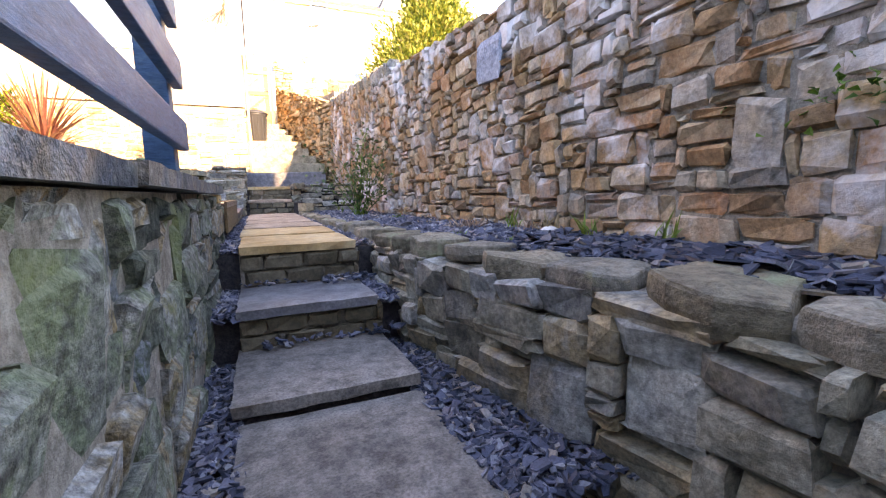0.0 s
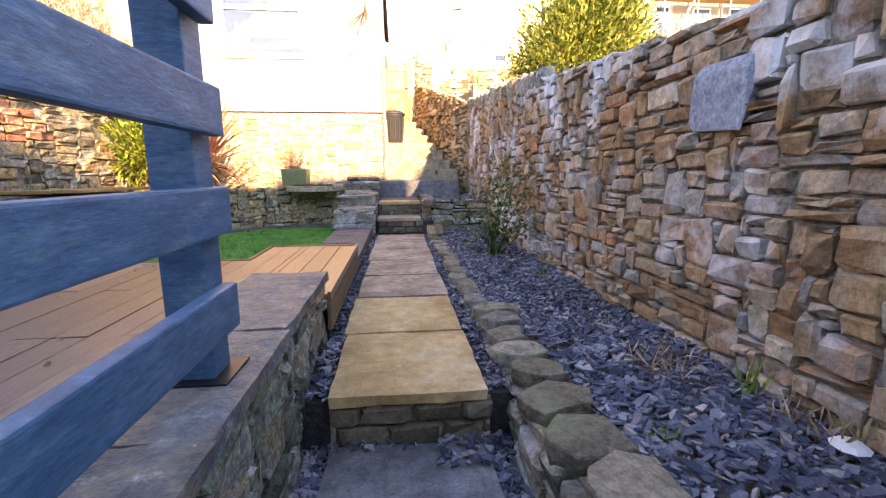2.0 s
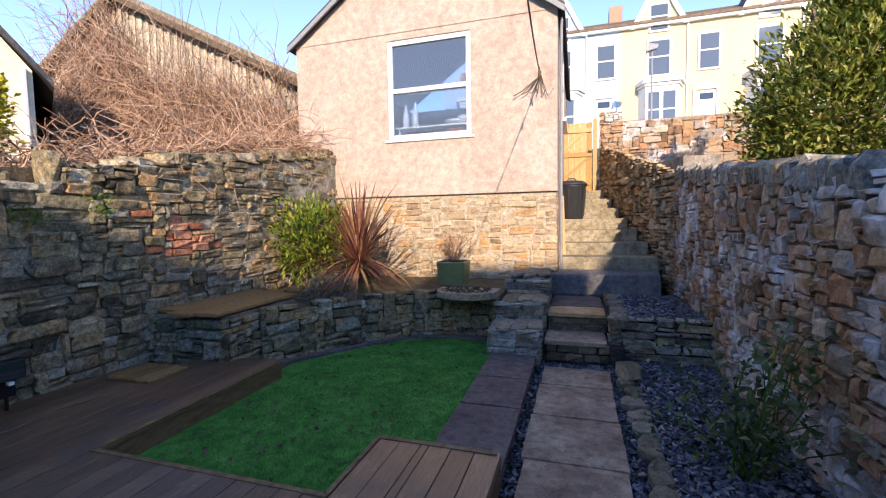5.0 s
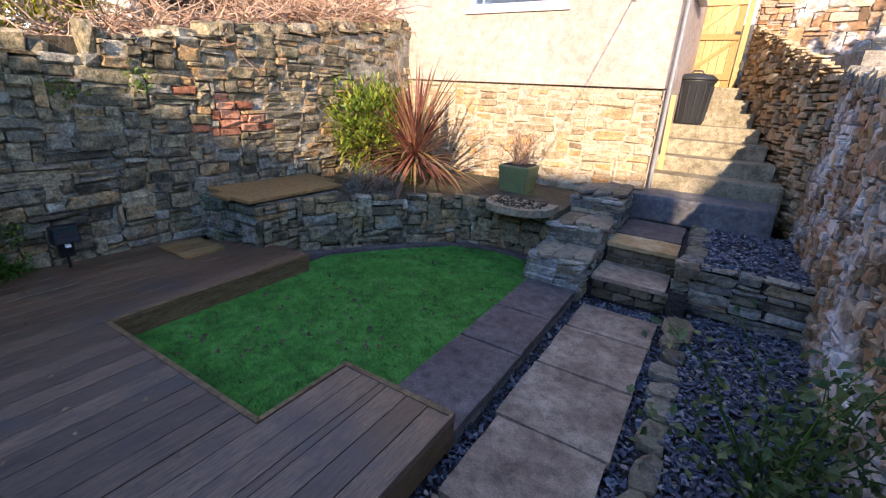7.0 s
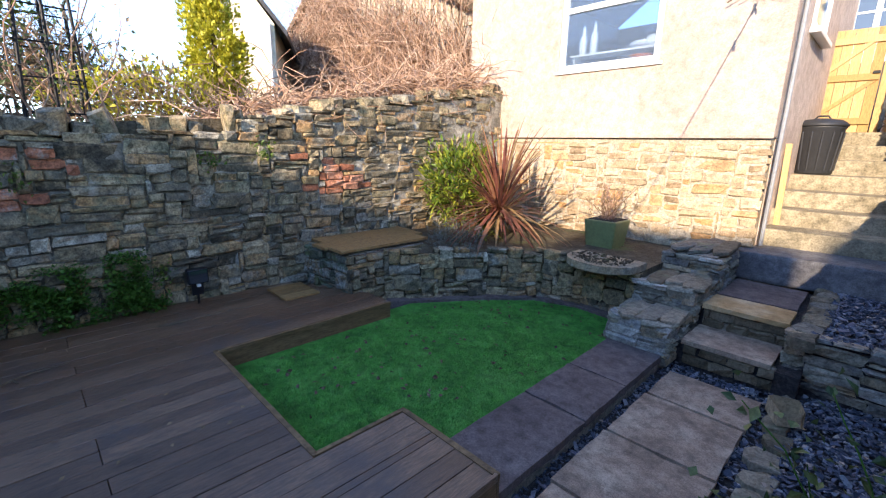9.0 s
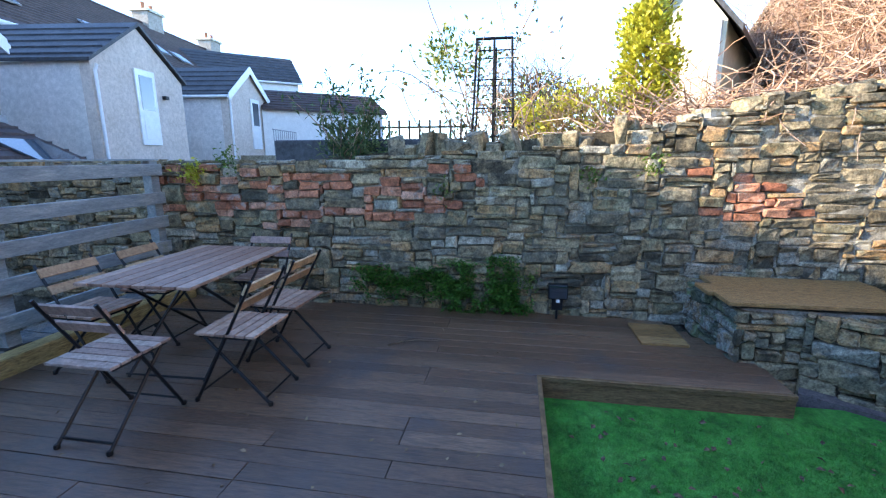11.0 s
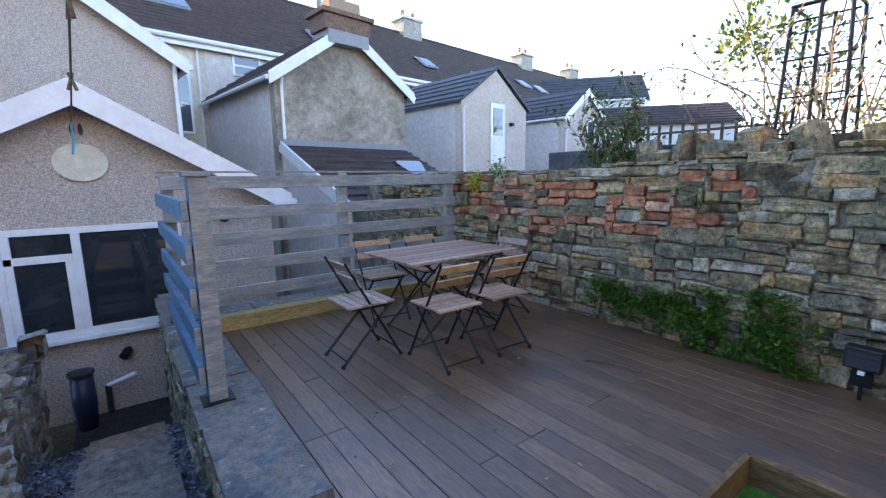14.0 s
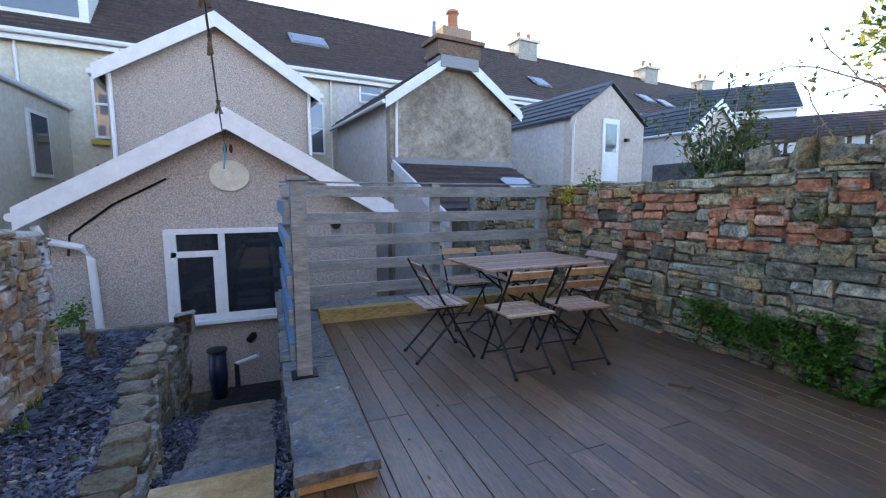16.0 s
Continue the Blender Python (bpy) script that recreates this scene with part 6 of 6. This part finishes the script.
ivy = thing("ivy", "dark green ivy patch at the foot of the wall", "ivy", at=(-3.56, 3.4, 1.44))
rng = np.random.default_rng(70)
sp = []
for y0, y1, za, zb, n in ((-1.1, -0.1, 0.20, 0.42, 2300), (-0.75, 0.05, 0.12, 0.30, 700), (-0.2, 0.08, 0.0, 0.50, 1500), (0.05, 0.25, 0.0, 0.14, 200), (0.22, 0.48, 0.08, 0.56, 1500), (0.35, 0.62, 0.02, 0.30, 1000), (-1.0, -0.75, 0.05, 0.3, 200)):
    for _ in range(n):
        y, z = rng.uniform(y0, y1) + rng.normal(0, 0.03), rng.uniform(za, zb) + rng.normal(0, 0.02)
        if noise.noise(Vector((y * 6, z * 6, 2))) > -0.28:
            sp.append(((rng.uniform(0.0, 0.06), y, max(0.0, z)), (0.9, 0, 0.1)))
leaves("foliage", sp, 0.030, 0.032, M_IVY, ivy, 71)
for k, (y, z, n) in enumerate(((3.98, 1.75, 120), (5.0, 2.85, 80), (0.6, 2.75, 200), (1.0, 2.9, 120), (3.2, 2.6, 60), (4.5, 2.75, 60))):
    t = thing("wall_plant", "small green weed rooted in the wall", "weed", at=(-3.6, y, z), group="weeds in the wall")
    leaves("foliage", [(rng.normal(0, 0.06, 3) + (0.03, 0, 0), (0.7, 0, 0.3)) for _ in range(n)], 0.05, 0.025, M_GRASSB if k != 2 else M_GOLD, t, 72 + k)
wf = thing("wall_fern", "green creeper in a gap of the sandstone wall", "creeper", at=(1.49, 0.42, 1.72))
leaves("foliage", [((rng.uniform(-0.06, 0.03), rng.normal(0, 0.16), rng.normal(0, 0.05)), (-0.8, 0, 0.1)) for _ in range(260)], 0.04, 0.03, M_IVY, wf, 80)
for k in range(9):
    x, y = ((1.4, 2.25), (1.45, 1.95), (1.38, 1.55), (0.95, 2.05), (1.2, 3.0), (1.42, 2.75), (1.0, 1.6), (1.3, 4.2), (1.44, 1.2))[k]
    t = thing("weed", "small weed among the slate chippings", "weed", at=(x, y, 1.235), group="weeds in the slate")
    up = k in (0, 1, 2, 8)
    leaves("grass_tuft", [(rng.normal(0, 0.025, 3) * (1, 1, 0), (0, 0, 1) if up else rng.normal(0, 1, 3) + (0, 0, 0.4)) for _ in range(14 if up else 40)], 0.14 if up else 0.05, 0.012, M_DRY if k in (4, 5, 1) else M_GRASSB, t, 90 + k)

for k, (x, y) in enumerate(((1.28, 2.57), (1.43, 2.08), (1.22, 2.45))):
    t = thing("dead_tuft", "dead reddish-brown plant tuft among the slate chippings", "dead plant", at=(x, y, 1.24), group="dead tufts in the slate")
    leaves("stalk", [(rng.normal(0, 0.05, 3) * (1, 1, 0), rng.normal(0, 0.8, 3) + (0, 0, 0.5)) for _ in range(70)], 0.09, 0.008, M_TWIG, t, 190 + k)
shell = thing("pale_shell", "broken pale shell lying on the slate chippings", "shell", at=(1.44, 1.93, 1.262))
part("shell", lathe([(0.012, 0.02), (0.035, 0.012), (0.05, 0.0)], 9), M_WHITE, shell)

# dry creeper on the barn and along the wall top
cr = thing("dry_creeper", "tangled leafless brown creeper over the barn and wall", "creeper", at=(0, 0, 0))
rng = np.random.default_rng(100)
lines = []
for _ in range(6200):
    x = rng.uniform(-13.6, -4.7)
    zt = 7.5 - (0.49 * (x + 9.6) if x > -9.6 else -0.5 * (x + 9.6)) - rng.uniform(0, 2.2) ** 1.1 - 0.25
    if abs(x + 9.75) > 0.8:
        zt = min(zt, 6.15 - 0.12 * abs(x + 9.75) - rng.uniform(0, 1.3))
    lines.append(wander(rng, (x, 9.75 - rng.uniform(0, 0.5), max(zt, 3.9)), (rng.normal(0, 0.35), -0.12, -1 if rng.random() < 0.75 else 0.3), rng.uniform(0.7, 2.0), 7, 0.22, 0.05))
for _ in range(1900):
    y = 4.6 + 4.8 * rng.uniform(0, 1) ** 0.7
    lines.append(wander(rng, (-4.1 - abs(rng.normal(0, 0.6)), y, left_top(y) + rng.uniform(-0.1, 0.08 + 0.06 * (y - 4.6))), (rng.normal(0.1, 0.6), rng.normal(0, 0.8), 0.2), rng.uniform(0.4, 1.1), 7, 0.30, 0.12))
stems("creeper_tangle", lines, 0.0085, M_TWIG, cr, sides=3)
tagged(cr.children[0], kind="stuff")
hedge = thing("hedge", "scrubby yellow-green hedge beyond the old wall", "hedge", at=(-6.4, 3.6, 2.85))
leaves("foliage", crown(101, (0, 1.6, 0.45), (0.7, 1.6, 0.42), 200, 16, 0.14), 0.10, 0.04, M_DRY, hedge, 102)
leaves("foliage", crown(103, (-0.4, 1.3, 0.55), (0.7, 1.3, 0.5), 220, 18, 0.11), 0.10, 0.045, M_GOLD, hedge, 104)
gold = thing("golden_conifer", "tall golden-green ivy-clad tree beyond the wall", "tree", at=(-7.0, 5.75, 3.15))
part("trunk", rod([(0, 0, -0.3), (0.05, 0, 0.8), (0, 0, 1.5)], 0.08, 8, taper=0.4), M_BARK, gold)
leaves("crown", crown(105, (0, 0, 0.95), (0.40, 0.40, 1.25), 260, 26, 0.07), 0.09, 0.06, M_GOLD, gold, 106)
bare = thing("bare_tree", "distant leafless tree with fine twigs", "tree", at=(-22.0, 4.6, 2.6))
rng = np.random.default_rng(110)
lines = []
for _ in range(26):
    limb = wander(rng, (0, 0, 1.2), (rng.normal(0, 0.7), rng.normal(0, 0.7), 1), 3.0, 7, 0.15)
    lines.append(limb)
    for p in limb[2:]:
        for _ in range(5):
            lines.append(wander(rng, p, (rng.normal(0, 0.8), rng.normal(0, 0.8), 0.7), 1.3, 5, 0.25))
part("trunk", rod([(0, 0, -0.5), (0.05, 0, 0.8), (0, 0, 1.8)], 0.16, 8, taper=0.6), M_BARK, bare)
stems("limb_tangle", lines, 0.025, M_BARK, bare, sides=3)

# arbour with a climber beyond the west wall
arb = thing("garden_arch", "black metal trellis arch carrying a straggling climber", "garden arch", at=(-4.7, 3.58, 2.75))
for x in (-0.3, 0.1):
    for y in (-0.22, 0.0, 0.22):
        part("upright", rod([(x, y * 1.15, -0.2), (x, y * 0.85, 1.42)], 0.014, 6), M_BLACK, arb)
    for z in (0.1, 0.4, 0.7, 1.0, 1.3):
        part("rung", rod([(x, -0.24, z), (x, 0.24, z)], 0.008, 5), M_BLACK, arb)
for y in (-0.19, 0.19):
    part("top_bar", rod([(-0.3, y, 1.42), (0.1, y, 1.42)], 0.014, 6), M_BLACK, arb)
part("top_bar", rod([(0.1, -0.2, 1.42), (0.1, 0.2, 1.42)], 0.016, 6), M_BLACK, arb)
clim = thing("climber", "straggling climbing rose with yellowing leaves", "climber", at=(-4.7, 3.5, 2.85))
rng = np.random.default_rng(120)
lines = [wander(rng, (rng.uniform(-0.3, 0.2), rng.normal(0, 0.25), 0), (rng.normal(0, 0.2), rng.normal(-0.15, 0.35), 1), rng.uniform(1.0, 2.0), 9, 0.22) for _ in range(34)]
lines.append(wander(rng, (0, -0.1, 0.3), (0, -0.42, 1), 2.2, 8, 0.04))
tagged(stems("cane_tangle", lines, 0.010, M_TWIG, clim), kind="stuff")
leaves("foliage", [(p + rng.normal(0, 0.07, 3), rng.normal(0, 1, 3)) for t in lines for p in t[2:] for _ in range(2)], 0.055, 0.034, M_ROSE, clim, 121)
leaves("foliage", crown(122, (0, -0.35, 1.15), (0.25, 0.35, 0.2), 30, 16, 0.08), 0.07, 0.04, M_BAY, clim, 123)
leaves("foliage", [(p + rng.normal(0, 0.06, 3), rng.normal(0, 1, 3)) for t in lines[:18] for p in t[4:] for _ in range(2)], 0.07, 0.04, M_DRY, clim, 124)
bud = thing("buddleia", "young leafy buddleia on top of the wall", "shrub", at=(-4.1, 2.1, 2.85))
lines = [wander(rng, (rng.normal(0, 0.08), rng.normal(0, 0.08), 0), (rng.normal(0, 0.25), rng.normal(0, 0.3), 1), rng.uniform(0.4, 1.0), 7, 0.14) for _ in range(16)]
tagged(stems("stem_tangle", lines, 0.008, M_TWIG, bud), kind="stuff")
leaves("foliage", [(p + rng.normal(0, 0.05, 3), rng.normal(0, 1, 3)) for t in lines for p in t[1:] for _ in range(9)] + crown(125, (0, 0.1, 0.18), (0.25, 0.4, 0.2), 40, 14, 0.08), 0.085, 0.028, M_ROSE, bud, 126)
tre = thing("trellis", "dark timber lattice trellis beyond the wall", "trellis", at=(-5.0, 1.6, 2.85))
for k in range(14):
    part("upright", box(-0.01, 0.01, k * 0.13, k * 0.13 + 0.025, 0.0, 0.52), M_BARK, tre)
for z in (0.12, 0.27, 0.42):
    part("lath", box(0.012, 0.028, -0.05, 1.8, z, z + 0.025), M_BARK, tre)
solo("black_wall", box(-4.75, -4.45, 1.0, 3.0, 2.4, 3.12, bevel=0.02), M_TILEB, "dark painted block wall beyond the boundary", "wall", kind="structure")

# ---- small things ----
bn = thing("dustbin", "ribbed grey-black plastic dustbin with lid on the steps", "dustbin", at=(0.10, 10.75, 2.685))
part("body", lathe([(0.19, 0), (0.205, 0.02), (0.245, 0.56), (0.26, 0.58), (0.26, 0.60)], 28), M_BIN, bn, smooth=True)
for k in range(14):
    a = math.tau * k / 14
    part("rib", rod([(0.205 * math.cos(a), 0.205 * math.sin(a), 0.05), (0.244 * math.cos(a), 0.244 * math.sin(a), 0.53)], 0.012, 5), M_BIN, bn)
part("lid", lathe([(0.275, 0.60), (0.275, 0.625), (0.20, 0.68), (0.05, 0.70)], 28), M_BIN, bn, smooth=True)
part("lid_handle", rod([(-0.08, 0, 0.69), (-0.05, 0, 0.73), (0.05, 0, 0.73), (0.08, 0, 0.69)], 0.012, 6), M_BIN, bn)
rk = thing("loose_stone", "rounded orange-brown sandstone lying on the slate", "stone", at=(0.66, 6.55, 1.26))
ob = part("stone", from_arrays("stone", *BLOCKS[7]), M_WARM["object"], rk)
ob.matrix_basis = pose(0, 0, 0.05, -90, 0, 20) @ Matrix.Diagonal((0.17, 0.12, 0.20, 1))
cv = thing("blue_cover", "turquoise plastic sheet over a heap behind the wall", "cover", at=(3.6, 4.9, 2.72))
part("sheet", prism([(-0.7, 0.0), (-0.55, 0.16), (-0.2, 0.27), (0.5, 0.30), (1.2, 0.22), (1.5, 0.0)], 0.9, "y", 0.0), plain("turquoise_sheet", (0.04, 0.30, 0.42)), cv)
part("hem", rod([(-0.72, -0.01, 0.0), (-0.56, -0.01, 0.17), (-0.2, -0.01, 0.28), (0.5, -0.01, 0.31)], 0.015, 6), M_BLACK, cv, "black hem")
lp = thing("leaning_plank", "pale timber length leaning on the house corner", "plank", at=(0.0, 9.55, 2.1))
part("plank", box(-0.03, 0.03, -0.012, 0.012, 0.0, 0.95, m=pose(0, 0, 0, -4, -2, 0)), M_GATE, lp)

fl = thing("floodlight", "small black square floodlight at the wall foot", "floodlight", at=(-3.46, 4.27, 1.53))
part("housing", box(-0.03, 0.05, -0.088, 0.088, 0.12, 0.26, bevel=0.012), M_BLACK, fl)
part("lens", box(0.05, 0.056, -0.076, 0.076, 0.132, 0.248), M_GLASS, fl)
part("bracket", box(-0.03, -0.005, -0.05, 0.05, 0.0, 0.12, bevel=0.004), M_BLACK, fl)
part("stake", rod([(-0.02, 0, -0.10), (-0.02, 0, 0.03)], 0.012, 6), M_BLACK, fl)
part("label_tag", box(0.02, 0.05, -0.016, 0.016, 0.092, 0.115), M_WHITE, fl)
lid = thing("deck_hatch", "square orange-brown timber hatch on the deck", "hatch", at=(-3.2, 5.07, DECK_Z + 0.004))
for k in range(3):
    part("board", box(-0.22 + k * 0.145, -0.08 + k * 0.145, -0.18, 0.18, 0.0, 0.022, bevel=0.003), M_PLANK, lid)
tg = thing("fallen_twig", "crooked brown twig lying on the deck", "twig", at=(-2.75, 3.05, DECK_Z + 0.008))
stems("twig", [[(0.1, -0.16, 0), (0.02, -0.05, 0.01), (-0.03, 0.05, 0.005), (-0.05, 0.22, 0.0)], [(0.02, -0.05, 0.01), (0.09, -0.02, 0.008)]], 0.009, M_BARK, tg)
tg = thing("fallen_twig", "long thin bare twig along the deck by the wall", "twig", at=(-3.1, 4.2, DECK_Z + 0.006))
stems("twig", [[(0, -0.35, 0), (0.03, -0.1, 0.006), (-0.02, 0.15, 0.004), (0.02, 0.4, 0.0)]], 0.007, M_BARK, tg)
rng = np.random.default_rng(130)
dl = thing("dead_leaves", "scattered brown dead leaves on the lawn", "dead leaves", kind="stuff")
leaves("leaf", [((x, y, 1.30), (rng.normal(), rng.normal(), 0.1)) for x, y in zip(rng.uniform(-2.2, -0.7, 150), rng.uniform(4.2, 7.2, 150))], 0.045, 0.03, M_BARK, dl, 131, up=0.1)
leaves("leaf", [((x, y, DECK_Z + 0.008), (rng.normal(), rng.normal(), 0.05)) for x, y in zip(rng.uniform(-3.4, -0.7, 80), rng.uniform(1.0, 4.0, 80))], 0.03, 0.018, M_DRY, dl, 132, up=0.05)
st = thing("pruned_stump", "pruned reddish shrub stump in the slate bed", "stump", at=(1.44, 0.12, 1.2))
part("stem", rod([(0, 0, 0), (0.01, 0, 0.18), (-0.02, 0.01, 0.30)], 0.045, 9, taper=0.8), M_BARK, st)
part("branch", rod([(0, 0, 0.15), (0.06, 0, 0.30), (0.05, 0, 0.42)], 0.028, 8, taper=0.7), M_BARK, st)
part("branch", rod([(0, 0, 0.20), (-0.05, 0, 0.30)], 0.022, 8, taper=0.7), M_BARK, st)
solo("bed_end_board", box(0.8, 2.6, -0.80, -0.70, 1.0, 1.30, bevel=0.02), M_CAP, "dark slate edging at the end of the bed", "edging", kind="structure")
ws = thing("wall_stub", "rough grey stone at the end of the bed wall", "stone", at=(0.82, -0.74, 1.2))
ob = part("stone", from_arrays("stone", *BLOCKS[3]), M_OLD["object"], ws)
ob.matrix_basis = pose(0, 0, 0.09, 0, 0, 180) @ Matrix.Diagonal((0.2, 0.2, 0.22, 1))
wp = thing("waste_pipe", "white waste pipe by the kitchen wall", "pipe", at=(0.35, -1.35, 0.55))
part("pipe", rod([(0.0, 0.0, -0.05), (-0.28, 0.1, 0.06)], 0.028, 8), M_UPVC, wp)
part("stand", rod([(0.0, 0.0, -0.4), (0.0, 0.0, -0.04)], 0.03, 8), M_BIN, wp)
wb = thing("water_butt", "dark blue plastic water butt by the kitchen wall", "water butt", at=(0.55, -1.12, 0.16))
part("body", lathe([(0.09, 0), (0.11, 0.3), (0.10, 0.62)], 16), plain("dark_blue_plastic", (0.02, 0.03, 0.07), rough=0.4), wb, smooth=True)
part("lid", lathe([(0.12, 0.62), (0.12, 0.65), (0.03, 0.67)], 16), M_BIN, wb)
lampk = thing("wall_spotlight", "small black spotlight on the kitchen wall", "spotlight", at=(0.12, -1.47, 0.85))
part("mount", box(-0.03, 0.03, 0.0, 0.05, -0.03, 0.03, bevel=0.005), M_BLACK, lampk)
part("head", rod([(0, 0.05, 0), (0.05, 0.14, -0.04)], 0.05, 10), M_BLACK, lampk)

# washing line from the kitchen gable to the outbuilding
line = thing("washing_line", "sagging washing line with old pegs over the garden", "washing line")
A, B = Vector((0.33, -1.2, 3.42)), Vector((-0.30, 8.84, 4.72))
pts = [A.lerp(B, k / 40) + Vector((0, 0, -0.36 * 4 * (k / 40) * (1 - k / 40))) for k in range(41)]
part("rope", rod(pts, 0.006, 5), M_BARK, line)
for k in (9, 14, 16, 36, 38, 39):
    p = pts[k]
    for s in (-1, 1):
        part("peg", box(-0.008, 0.008, -0.006, 0.006, -0.075, 0.035, m=Matrix.Translation(p) @ pose(0, 0, 0, 14 * s, 10 * s, 25 * k)), M_BARK, line)
part("knot", rod([A, A + Vector((0.0, -0.02, -0.16)), A + Vector((0.02, 0, -0.32))], 0.012, 5), plain("turquoise_cord", (0.05, 0.30, 0.36)), line, "frayed turquoise cord")
for k in range(6):
    q = B + Vector((0.02 * k - 0.1, -0.02, -0.05 - 0.02 * k))
    part("dry_sprig", rod([B, q + Vector((0.05 * (k - 3), -0.04, -0.16)), q + Vector((0.09 * (k - 3), -0.05, -0.22 + 0.03 * k))], 0.007, 4), M_BARK, line)
